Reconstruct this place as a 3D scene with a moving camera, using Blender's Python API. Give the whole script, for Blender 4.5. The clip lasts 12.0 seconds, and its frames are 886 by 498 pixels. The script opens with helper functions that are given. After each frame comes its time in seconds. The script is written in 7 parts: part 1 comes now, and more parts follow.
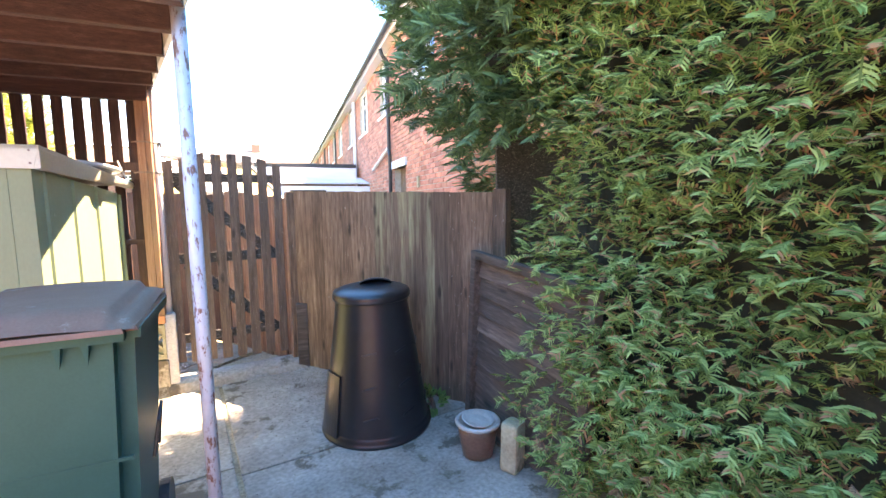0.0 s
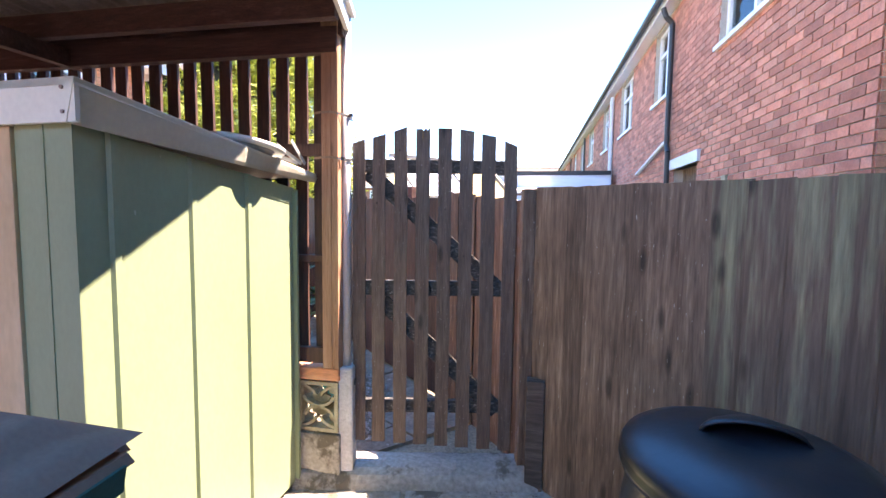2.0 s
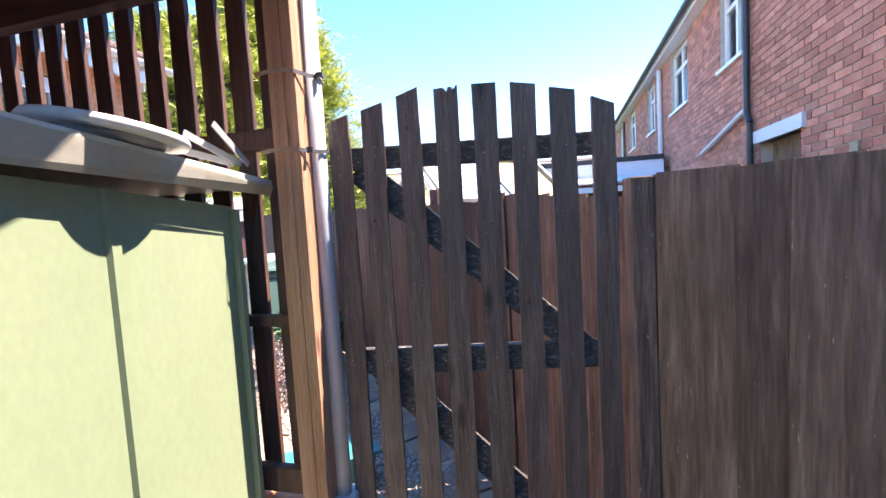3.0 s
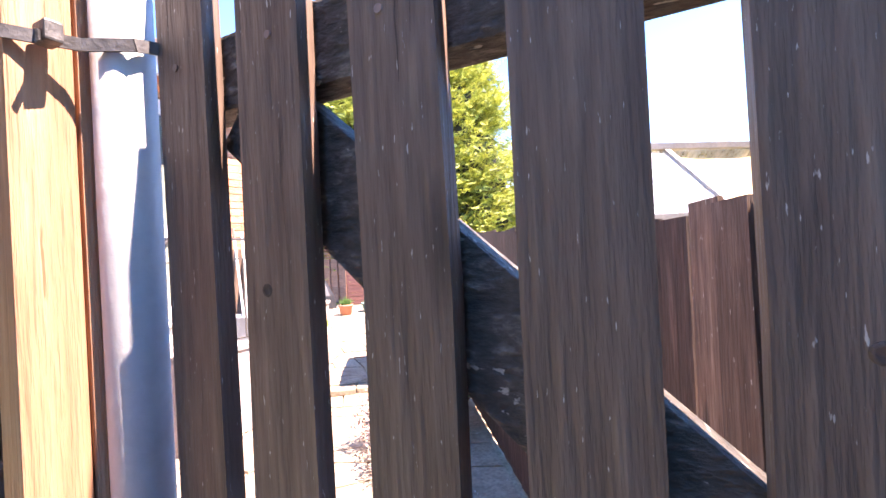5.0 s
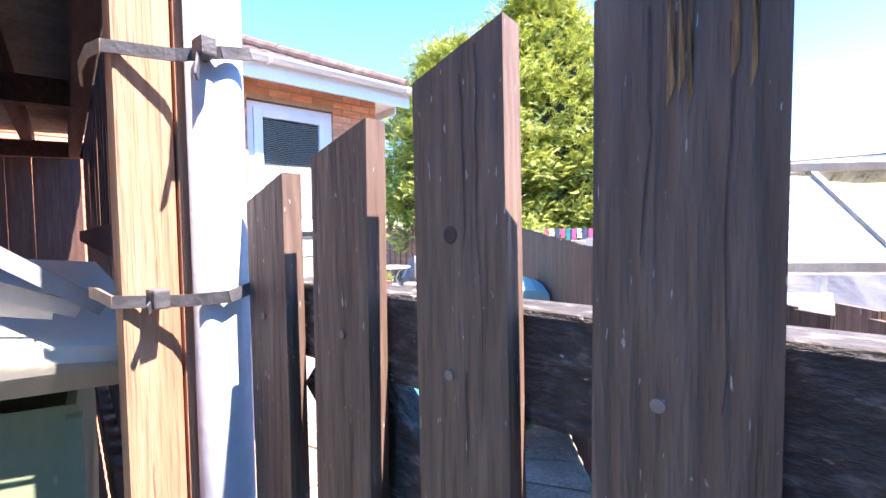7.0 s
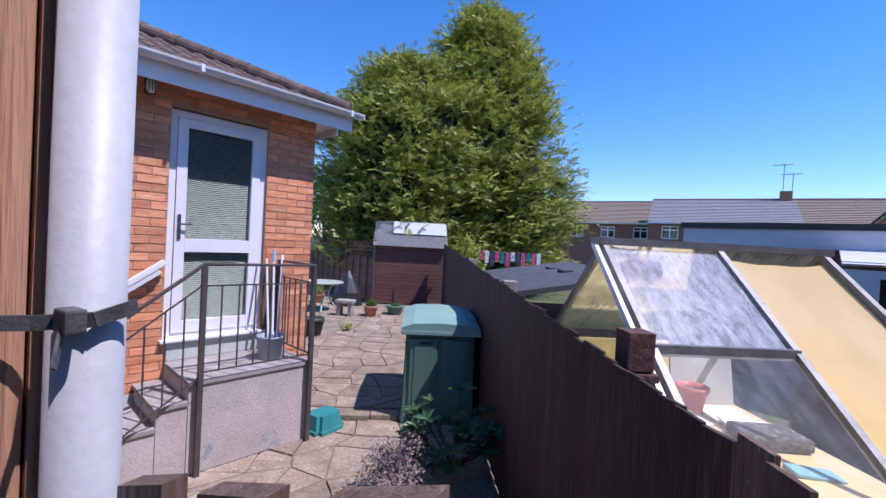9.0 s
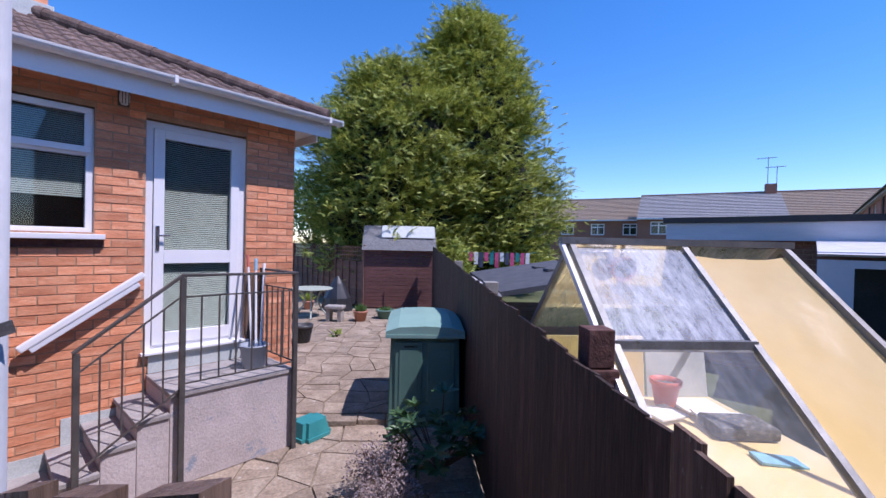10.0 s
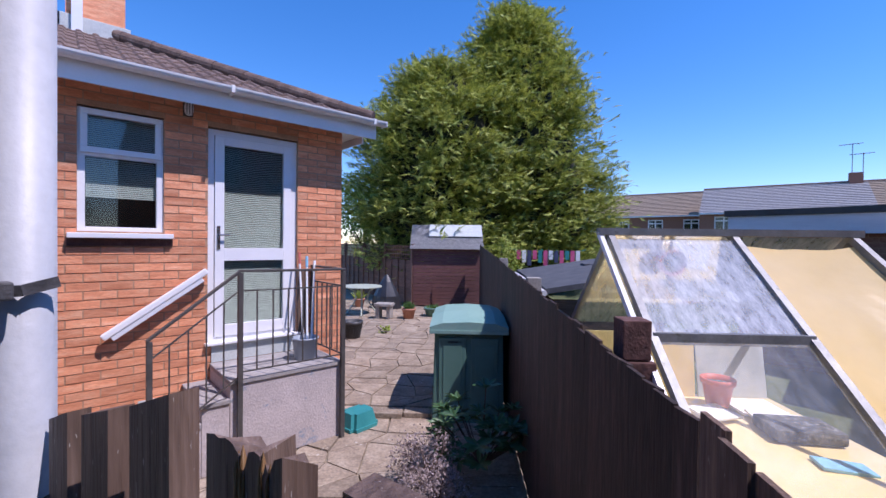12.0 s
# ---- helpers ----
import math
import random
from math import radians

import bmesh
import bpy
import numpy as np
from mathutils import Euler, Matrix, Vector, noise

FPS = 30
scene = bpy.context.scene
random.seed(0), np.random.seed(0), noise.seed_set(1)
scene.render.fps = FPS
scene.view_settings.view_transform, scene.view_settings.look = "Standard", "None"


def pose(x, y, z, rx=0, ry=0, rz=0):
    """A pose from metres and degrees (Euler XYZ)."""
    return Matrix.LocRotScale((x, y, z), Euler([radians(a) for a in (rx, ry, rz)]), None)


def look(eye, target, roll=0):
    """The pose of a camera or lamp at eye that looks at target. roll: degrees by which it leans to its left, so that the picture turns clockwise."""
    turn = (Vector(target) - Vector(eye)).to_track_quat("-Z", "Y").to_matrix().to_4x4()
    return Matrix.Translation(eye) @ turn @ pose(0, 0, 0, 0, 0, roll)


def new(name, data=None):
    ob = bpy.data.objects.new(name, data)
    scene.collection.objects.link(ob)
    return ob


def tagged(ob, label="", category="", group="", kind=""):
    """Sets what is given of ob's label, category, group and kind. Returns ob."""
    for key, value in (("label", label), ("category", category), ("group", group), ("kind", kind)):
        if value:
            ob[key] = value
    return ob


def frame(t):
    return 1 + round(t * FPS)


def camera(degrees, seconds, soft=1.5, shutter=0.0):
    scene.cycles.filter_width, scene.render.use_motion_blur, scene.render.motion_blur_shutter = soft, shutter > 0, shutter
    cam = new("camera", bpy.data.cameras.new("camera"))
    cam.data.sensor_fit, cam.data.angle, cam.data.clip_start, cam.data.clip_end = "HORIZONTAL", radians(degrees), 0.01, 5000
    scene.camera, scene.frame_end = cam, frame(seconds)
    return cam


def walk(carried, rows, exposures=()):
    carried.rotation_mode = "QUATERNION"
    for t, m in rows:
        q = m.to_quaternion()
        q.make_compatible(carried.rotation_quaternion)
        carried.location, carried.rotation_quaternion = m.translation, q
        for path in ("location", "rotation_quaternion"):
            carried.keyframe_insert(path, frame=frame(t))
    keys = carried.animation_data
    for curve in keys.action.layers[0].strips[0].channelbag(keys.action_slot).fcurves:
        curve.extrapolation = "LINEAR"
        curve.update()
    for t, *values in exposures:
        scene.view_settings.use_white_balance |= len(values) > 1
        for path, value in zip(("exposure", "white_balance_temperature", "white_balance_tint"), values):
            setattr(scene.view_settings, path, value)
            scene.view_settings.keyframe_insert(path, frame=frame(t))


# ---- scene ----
cam = camera(92.2, 12.0)
PATH = [
    (0, look((0.403, -3.872, 1.440), (1.433, -2.171, 1.227), -0.61)),
    (0.5, look((0.613, -3.494, 1.412), (1.444, -1.692, 1.160), 2.13)),
    (1, look((0.724, -3.062, 1.411), (1.341, -1.173, 1.177), 1.86)),
    (1.5, look((0.788, -2.639, 1.412), (1.004, -0.659, 1.238), 0.73)),
    (2, look((0.755, -2.205, 1.397), (0.756, -0.211, 1.252), 0.77)),
    (2.5, look((0.736, -1.736, 1.389), (0.688, 0.258, 1.247), -0.61)),
    (2.7, look((0.723, -1.544, 1.422), (0.661, 0.450, 1.282), -2.00)),
    (4.3, look((0.694, -0.440, 1.505), (-0.083, 1.402, 1.456), -3.13)),
    (4.4, look((0.691, -0.393, 1.503), (-0.110, 1.440, 1.480), -2.76)),
    (4.5, look((0.687, -0.353, 1.499), (-0.113, 1.480, 1.489), -3.04)),
    (4.8, look((0.676, -0.265, 1.512), (-0.164, 1.548, 1.435), -3.19)),
    (5, look((0.681, -0.237, 1.494), (-0.196, 1.560, 1.501), -2.96)),
    (5.3, look((0.715, -0.209, 1.491), (-0.253, 1.540, 1.430), -2.27)),
    (5.5, look((0.755, -0.189, 1.473), (-0.285, 1.519, 1.425), -2.44)),
    (6, look((0.798, -0.194, 1.491), (-0.426, 1.386, 1.417), -3.39)),
    (6.2, look((0.785, -0.205, 1.503), (-0.465, 1.355, 1.452), -2.85)),
    (6.5, look((0.748, -0.217, 1.595), (-0.528, 1.322, 1.524), -2.35)),
    (6.9, look((0.693, -0.204, 1.721), (-0.568, 1.346, 1.639), -0.92)),
    (7, look((0.682, -0.199, 1.742), (-0.565, 1.362, 1.653), -0.65)),
    (7.2, look((0.665, -0.191, 1.772), (-0.565, 1.384, 1.701), -0.02)),
    (7.5, look((0.649, -0.183, 1.817), (-0.512, 1.443, 1.749), 1.10)),
    (7.7, look((0.640, -0.177, 1.836), (-0.484, 1.477, 1.781), 1.95)),
    (9.3, look((0.671, -0.146, 1.983), (-0.320, 1.591, 1.952), 2.74)),
    (9.5, look((0.702, -0.133, 1.984), (-0.282, 1.608, 1.957), 2.34)),
    (10, look((0.774, -0.128, 1.985), (-0.202, 1.618, 1.961), 1.34)),
    (10.5, look((0.804, -0.117, 1.966), (-0.178, 1.625, 1.943), 1.36)),
    (11, look((0.822, -0.115, 1.962), (-0.212, 1.596, 1.934), 0.65)),
    (11.5, look((0.850, -0.125, 1.961), (-0.272, 1.530, 1.935), 0.17)),
    (12, look((0.855, -0.114, 1.952), (-0.316, 1.506, 1.922), 0.71)),
]
EXPOSURES = [(0, 3.85, 10600, 27), (1.0, 3.75, 10300, 29), (2.0, 3.0, 8000, 28), (2.7, 2.55, 7200, 25), (4.3, 2.8, 7900, 34), (5.5, 3.2, 7800, 33), (6.5, 2.95, 7300, 30), (7.0, 2.8, 6700, 27), (7.7, 1.75, 6150, 25), (9.3, 0.42, 5900, 30), (12.0, 0.42, 5900, 31)]
walk(cam, PATH, EXPOSURES)

# ---- world and sun ----
SUN = Vector((0.555, 0.085, 1.02)).normalized()
world = bpy.data.worlds.new("world")
scene.world = world
world.use_nodes = True
wn = world.node_tree.nodes
sky = wn.new("ShaderNodeTexSky")
sky.sky_type = "NISHITA"
sky.sun_disc = False
sky.sun_elevation = math.asin(SUN.z)
sky.sun_rotation = math.atan2(SUN.x, SUN.y)
sky.air_density, sky.dust_density, sky.ozone_density = 1.0, 0.0, 4.0
wn["Background"].inputs["Strength"].default_value = 0.148
deep = wn.new("ShaderNodeHueSaturation")
deep.inputs["Saturation"].default_value = 1.29
world.node_tree.links.new(sky.outputs[0], deep.inputs["Color"])
world.node_tree.links.new(deep.outputs[0], wn["Background"].inputs["Color"])
sun = new("sun", bpy.data.lights.new("sun", "SUN"))
sun.data.energy, sun.data.angle, sun.data.color = 3.9, radians(0.53), (1.0, 0.95, 0.87)
sun.matrix_world = look(SUN * 40, (0, 0, 0))


# ---- materials ----
def mat(name, stops, rough=0.7, scale=6.0, stretch=(1, 1, 1), metal=0.0, bump=0.15, fine=60.0, grain=0.25,
        vary=0.0, spec=0.5, coat=0.0, detail=8.0, worn=None, worn_at=0.6, worn_scale=3.0, dist=0.01,
        knots=None, ticks=None):
    """A procedural surface: colour stops over a broad noise, darkened by a fine grain, with piece-to-piece variation and worn patches."""
    m = bpy.data.materials.new(name)
    m.use_nodes = True
    nt = m.node_tree
    N, K = nt.nodes, nt.links.new
    b = N["Principled BSDF"]
    tc = N.new("ShaderNodeTexCoord")
    mp = N.new("ShaderNodeMapping")
    mp.inputs["Scale"].default_value = stretch
    oi, ge = N.new("ShaderNodeObjectInfo"), N.new("ShaderNodeNewGeometry")
    ad = N.new("ShaderNodeMath")
    ad.operation = "ADD"
    K(oi.outputs["Random"], ad.inputs[0])
    K(ge.outputs["Random Per Island"], ad.inputs[1])
    fr = N.new("ShaderNodeMath")
    fr.operation = "FRACT"
    K(ad.outputs[0], fr.inputs[0])
    sh = N.new("ShaderNodeVectorMath")
    sh.operation = "MULTIPLY_ADD"
    sh.inputs[1].default_value = (7.3, 3.1, 5.7)
    K(fr.outputs[0], sh.inputs[0])
    K(tc.outputs["Object"], sh.inputs[2])
    K(sh.outputs[0], mp.inputs["Vector"])
    n1 = N.new("ShaderNodeTexNoise")
    n1.inputs["Scale"].default_value, n1.inputs["Detail"].default_value, n1.inputs["Roughness"].default_value = scale, detail, 0.62
    n2 = N.new("ShaderNodeTexNoise")
    n2.inputs["Scale"].default_value, n2.inputs["Detail"].default_value = fine, 4.0
    K(mp.outputs[0], n1.inputs["Vector"])
    K(mp.outputs[0], n2.inputs["Vector"])
    rp = N.new("ShaderNodeValToRGB")
    el = rp.color_ramp.elements
    while len(el) < len(stops):
        el.new(0.5)
    for e, (p, c) in zip(el, stops):
        e.position, e.color = p, (*c, 1)
    K(n1.outputs["Fac"], rp.inputs["Fac"])
    g = N.new("ShaderNodeMapRange")
    g.inputs["From Min"].default_value, g.inputs["From Max"].default_value = 0.25, 0.75
    g.inputs["To Min"].default_value, g.inputs["To Max"].default_value = 1 - grain, 1 + grain
    K(n2.outputs["Fac"], g.inputs["Value"])
    pv = N.new("ShaderNodeMapRange")
    pv.inputs["To Min"].default_value, pv.inputs["To Max"].default_value = 1 - vary, 1 + vary
    K(fr.outputs[0], pv.inputs["Value"])
    mu = N.new("ShaderNodeMath")
    mu.operation = "MULTIPLY"
    K(g.outputs[0], mu.inputs[0])
    K(pv.outputs[0], mu.inputs[1])
    cm = N.new("ShaderNodeVectorMath")
    cm.operation = "SCALE"
    K(rp.outputs["Color"], cm.inputs[0])
    K(mu.outputs[0], cm.inputs["Scale"])
    out = cm.outputs[0]
    if worn:
        n3 = N.new("ShaderNodeTexNoise")
        n3.inputs["Scale"].default_value, n3.inputs["Detail"].default_value, n3.inputs["Roughness"].default_value = worn_scale, 10.0, 0.7
        K(mp.outputs[0], n3.inputs["Vector"])
        st = N.new("ShaderNodeMapRange")
        st.inputs["From Min"].default_value, st.inputs["From Max"].default_value = worn_at, worn_at + 0.06
        K(n3.outputs["Fac"], st.inputs["Value"])
        mx = N.new("ShaderNodeMix")
        mx.data_type = "RGBA"
        K(st.outputs[0], mx.inputs["Factor"])
        K(out, mx.inputs[6])
        mx.inputs[7].default_value = (*worn, 1)
        out = mx.outputs[2]
    if knots:
        m2, vo = N.new("ShaderNodeMapping"), N.new("ShaderNodeTexVoronoi")
        m2.inputs["Scale"].default_value = knots
        K(sh.outputs[0], m2.inputs["Vector"])
        vo.inputs["Scale"].default_value = 1.0
        K(m2.outputs[0], vo.inputs["Vector"])
        kr = N.new("ShaderNodeMapRange")
        kr.inputs["From Min"].default_value, kr.inputs["From Max"].default_value = 0.07, 0.17
        kr.inputs["To Min"].default_value, kr.inputs["To Max"].default_value = 0.35, 1.0
        K(vo.outputs["Distance"], kr.inputs["Value"])
        kc = N.new("ShaderNodeVectorMath")
        kc.operation = "SCALE"
        K(out, kc.inputs[0])
        K(kr.outputs[0], kc.inputs["Scale"])
        out = kc.outputs[0]
    if ticks:
        m3, n4 = N.new("ShaderNodeMapping"), N.new("ShaderNodeTexNoise")
        m3.inputs["Scale"].default_value = ticks[1]
        K(sh.outputs[0], m3.inputs["Vector"])
        n4.inputs["Scale"].default_value, n4.inputs["Detail"].default_value = 1.0, 3.0
        K(m3.outputs[0], n4.inputs["Vector"])
        tm = N.new("ShaderNodeMapRange")
        tm.inputs["From Min"].default_value, tm.inputs["From Max"].default_value = ticks[2], ticks[2] + 0.04
        K(n4.outputs["Fac"], tm.inputs["Value"])
        tx = N.new("ShaderNodeMix")
        tx.data_type = "RGBA"
        K(tm.outputs[0], tx.inputs["Factor"])
        K(out, tx.inputs[6])
        tx.inputs[7].default_value = (*ticks[0], 1)
        out = tx.outputs[2]
    K(out, b.inputs["Base Color"])
    b.inputs["Roughness"].default_value, b.inputs["Metallic"].default_value = rough, metal
    b.inputs["Specular IOR Level"].default_value, b.inputs["Coat Weight"].default_value = spec, coat
    if bump:
        bp = N.new("ShaderNodeBump")
        bp.inputs["Strength"].default_value, bp.inputs["Distance"].default_value = bump, dist
        su = N.new("ShaderNodeMath")
        K(n1.outputs["Fac"], su.inputs[0])
        K(n2.outputs["Fac"], su.inputs[1])
        K(su.outputs[0], bp.inputs["Height"])
        K(bp.outputs[0], b.inputs["Normal"])
    return m


def glass_mat(name, tint=(0.9, 0.95, 0.95), rough=0.02, dirt=0.0, dirt_colour=(0.6, 0.62, 0.62), scale=9.0, streak=(1, 1, 1)):
    """Window glass: clear with a mirror's sheen, part covered by a film of dirt."""
    m = bpy.data.materials.new(name)
    m.use_nodes = True
    nt = m.node_tree
    N, K = nt.nodes, nt.links.new
    out, b = N["Material Output"], N["Principled BSDF"]
    tr, gl, mx, fr = N.new("ShaderNodeBsdfTransparent"), N.new("ShaderNodeBsdfGlossy"), N.new("ShaderNodeMixShader"), N.new("ShaderNodeFresnel")
    tr.inputs[0].default_value = (*tint, 1)
    gl.inputs["Roughness"].default_value = rough
    fr.inputs["IOR"].default_value = 1.5
    K(fr.outputs[0], mx.inputs[0])
    K(tr.outputs[0], mx.inputs[1])
    K(gl.outputs[0], mx.inputs[2])
    last = mx.outputs[0]
    if dirt:
        tc, mp, n = N.new("ShaderNodeTexCoord"), N.new("ShaderNodeMapping"), N.new("ShaderNodeTexNoise")
        mp.inputs["Scale"].default_value = streak
        n.inputs["Scale"].default_value, n.inputs["Detail"].default_value, n.inputs["Roughness"].default_value = scale, 10.0, 0.75
        K(tc.outputs["Object"], mp.inputs["Vector"])
        K(mp.outputs[0], n.inputs["Vector"])
        mr = N.new("ShaderNodeMapRange")
        mr.inputs["From Min"].default_value, mr.inputs["From Max"].default_value = 0.35, 0.75
        mr.inputs["To Min"].default_value, mr.inputs["To Max"].default_value = dirt * 0.4, min(1.0, dirt * 1.5)
        K(n.outputs["Fac"], mr.inputs["Value"])
        b.inputs["Base Color"].default_value = (*dirt_colour, 1)
        b.inputs["Roughness"].default_value = 0.35
        m2 = N.new("ShaderNodeMixShader")
        K(mr.outputs[0], m2.inputs[0])
        K(last, m2.inputs[1])
        K(b.outputs[0], m2.inputs[2])
        last = m2.outputs[0]
    K(last, out.inputs["Surface"])
    return m


WOOD_DARK = mat("dark_brown_fence_stain", [(0.3, (0.082, 0.048, 0.033)), (0.55, (0.172, 0.105, 0.07)), (0.75, (0.29, 0.2, 0.145))], 0.75, 5, (9, 9, 0.7), bump=0.6, fine=14, grain=0.3, vary=0.36, worn=(0.42, 0.36, 0.3), worn_at=0.67, worn_scale=9, knots=(9, 9, 2.6), ticks=((0.46, 0.42, 0.37), (160, 160, 30), 0.705))
WOOD_GATE = mat("brown_gate_stain", [(0.3, (0.095, 0.06, 0.045)), (0.55, (0.148, 0.098, 0.073)), (0.75, (0.205, 0.143, 0.11))], 0.6, 4, (10, 10, 0.8), bump=0.5, fine=16, grain=0.2, vary=0.12, worn=(0.30, 0.25, 0.21), worn_at=0.69, worn_scale=9, dist=0.006, knots=(9, 9, 3.1), ticks=((0.44, 0.41, 0.38), (420, 420, 75), 0.69))
WOOD_BLACK = mat("black_weathered_rail", [(0.3, (0.03, 0.026, 0.021)), (0.55, (0.075, 0.064, 0.052)), (0.72, (0.23, 0.205, 0.175))], 0.7, 14, (3, 6, 6), bump=0.7, fine=24, grain=0.4, ticks=((0.42, 0.39, 0.33), (60, 110, 110), 0.67))
WOOD_RED = mat("red_brown_screen_stain", [(0.3, (0.055, 0.026, 0.02)), (0.55, (0.10, 0.048, 0.034)), (0.75, (0.16, 0.08, 0.055))], 0.65, 5, (9, 9, 0.7), bump=0.4, fine=26, grain=0.25, vary=0.12)
WOOD_BEAM = mat("dark_red_beam_stain", [(0.3, (0.05, 0.022, 0.019)), (0.55, (0.095, 0.042, 0.034)), (0.75, (0.16, 0.085, 0.07))], 0.65, 5, (0.7, 9, 9), bump=0.4, fine=26, grain=0.25, vary=0.12, worn=(0.3, 0.22, 0.2), worn_at=0.69, worn_scale=5)
WOOD_NEW = mat("orange_brown_timber", [(0.3, (0.35, 0.17, 0.095)), (0.55, (0.47, 0.25, 0.15)), (0.75, (0.56, 0.34, 0.225))], 0.75, 3, (12, 12, 0.6), bump=0.6, fine=18, grain=0.16, knots=(14, 14, 3.4), ticks=((0.24, 0.11, 0.06), (160, 160, 9), 0.69))
WOOD_GREY = mat("grey_lapped_panel", [(0.3, (0.06, 0.042, 0.033)), (0.55, (0.115, 0.08, 0.063)), (0.75, (0.2, 0.15, 0.118))], 0.8, 5, (0.8, 8, 8), bump=0.5, fine=16, grain=0.25, vary=0.3, worn=(0.12, 0.14, 0.07), worn_at=0.66, knots=(2.4, 9, 9))
WOOD_PANEL = mat("brown_fence_panel", [(0.3, (0.12, 0.06, 0.042)), (0.55, (0.2, 0.10, 0.07)), (0.75, (0.28, 0.155, 0.115))], 0.8, 5, (0.8, 8, 8), bump=0.4, fine=30, grain=0.25, vary=0.2)
WOOD_SHED = mat("red_brown_shiplap", [(0.3, (0.10, 0.042, 0.036)), (0.55, (0.165, 0.07, 0.06)), (0.75, (0.24, 0.12, 0.10))], 0.75, 5, (0.8, 8, 8), bump=0.4, fine=30, grain=0.2, vary=0.15)
WOOD_FENCE = mat("near_black_fence_stain", [(0.3, (0.022, 0.012, 0.009)), (0.55, (0.05, 0.028, 0.021)), (0.75, (0.11, 0.072, 0.055))], 0.75, 5, (9, 9, 0.7), bump=0.5, fine=14, grain=0.35, vary=0.35, worn=(0.24, 0.2, 0.175), worn_at=0.69, worn_scale=9, knots=(9, 9, 2.6))
MOSSY = mat("mossy_fence_stain", [(0.3, (0.075, 0.046, 0.034)), (0.5, (0.15, 0.10, 0.07)), (0.6, (0.23, 0.205, 0.125)), (0.75, (0.33, 0.32, 0.2))], 0.85, 2.2, (7, 7, 0.45), bump=0.5, fine=14, grain=0.3, vary=0.22, knots=(9, 9, 2.6))
KNOT_WOOD = mat("dark_knot_wood", [(0.3, (0.055, 0.034, 0.026)), (0.7, (0.10, 0.064, 0.05))], 0.7, 40, bump=0.4, grain=0.3)
BROKEN = mat("splintered_wood", [(0.3, (0.16, 0.09, 0.04)), (0.55, (0.36, 0.2, 0.08)), (0.75, (0.45, 0.36, 0.26))], 0.85, 10, (12, 12, 1), bump=0.6, fine=40, grain=0.3)
PAINT_WHITE = mat("pale_blue_white_paint", [(0.3, (0.40, 0.42, 0.45)), (0.7, (0.50, 0.515, 0.54))], 0.5, 9, bump=0.22, fine=90, grain=0.06, dist=0.003, worn=(0.36, 0.27, 0.19), worn_at=0.70, worn_scale=22)
RUSTY = mat("rusting_white_paint", [(0.3, (0.55, 0.57, 0.66)), (0.7, (0.68, 0.69, 0.74))], 0.5, 9, bump=0.4, fine=70, grain=0.06, worn=(0.27, 0.105, 0.065), worn_at=0.53, worn_scale=30, stretch=(1, 1, 0.4), dist=0.005)
CONC_PAINT = mat("flaking_painted_concrete", [(0.3, (0.5, 0.47, 0.45)), (0.7, (0.66, 0.64, 0.63))], 0.85, 7, bump=0.5, fine=60, grain=0.15, worn=(0.33, 0.3, 0.27), worn_at=0.57, worn_scale=7)
STEP_PAINT = mat("flaking_mauve_masonry_paint", [(0.3, (0.40, 0.35, 0.335)), (0.6, (0.51, 0.45, 0.435)), (0.8, (0.58, 0.53, 0.51))], 0.85, 3, bump=0.5, fine=50, grain=0.12, worn=(0.25, 0.29, 0.35), worn_at=0.585, worn_scale=5)
TREAD = mat("grey_step_tread", [(0.3, (0.24, 0.22, 0.21)), (0.6, (0.34, 0.32, 0.305)), (0.8, (0.42, 0.40, 0.38))], 0.85, 5, bump=0.4, fine=60, grain=0.15)
CONCRETE = mat("stained_concrete", [(0.3, (0.205, 0.178, 0.148)), (0.5, (0.32, 0.285, 0.245)), (0.75, (0.45, 0.415, 0.365))], 0.9, 2.2, bump=0.4, fine=45, grain=0.28, vary=0.05, worn=(0.135, 0.112, 0.085), worn_at=0.55, worn_scale=3.5)
PAVING = mat("weathered_paving_stone", [(0.3, (0.185, 0.14, 0.10)), (0.5, (0.29, 0.228, 0.165)), (0.75, (0.39, 0.325, 0.25))], 0.9, 4, bump=0.6, fine=40, grain=0.3, vary=0.16, worn=(0.5, 0.47, 0.41), worn_at=0.62, worn_scale=13)
JOINT = mat("mossy_joint_soil", [(0.3, (0.2, 0.155, 0.105)), (0.55, (0.31, 0.255, 0.175)), (0.75, (0.4, 0.35, 0.25))], 0.95, 6, bump=0.5, fine=60, grain=0.35)
SOIL = mat("dark_soil_and_litter", [(0.3, (0.05, 0.04, 0.03)), (0.55, (0.10, 0.08, 0.06)), (0.75, (0.17, 0.14, 0.105))], 0.95, 9, bump=0.7, fine=60, grain=0.4)
LITTER = mat("dead_leaf_litter", [(0.3, (0.10, 0.075, 0.055)), (0.55, (0.2, 0.16, 0.12)), (0.75, (0.36, 0.30, 0.23))], 0.9, 5, bump=0, grain=0.2, vary=0.5)
GRASSLAND = mat("rough_grass", [(0.3, (0.06, 0.075, 0.025)), (0.6, (0.10, 0.12, 0.045)), (0.8, (0.17, 0.165, 0.08))], 0.95, 1.5, bump=0.5, fine=20, grain=0.3)
GRAVEL = mat("pale_gravel", [(0.3, (0.28, 0.24, 0.21)), (0.6, (0.42, 0.38, 0.34)), (0.8, (0.6, 0.56, 0.5))], 0.9, 8, bump=0.4, fine=30, grain=0.2, vary=0.35)
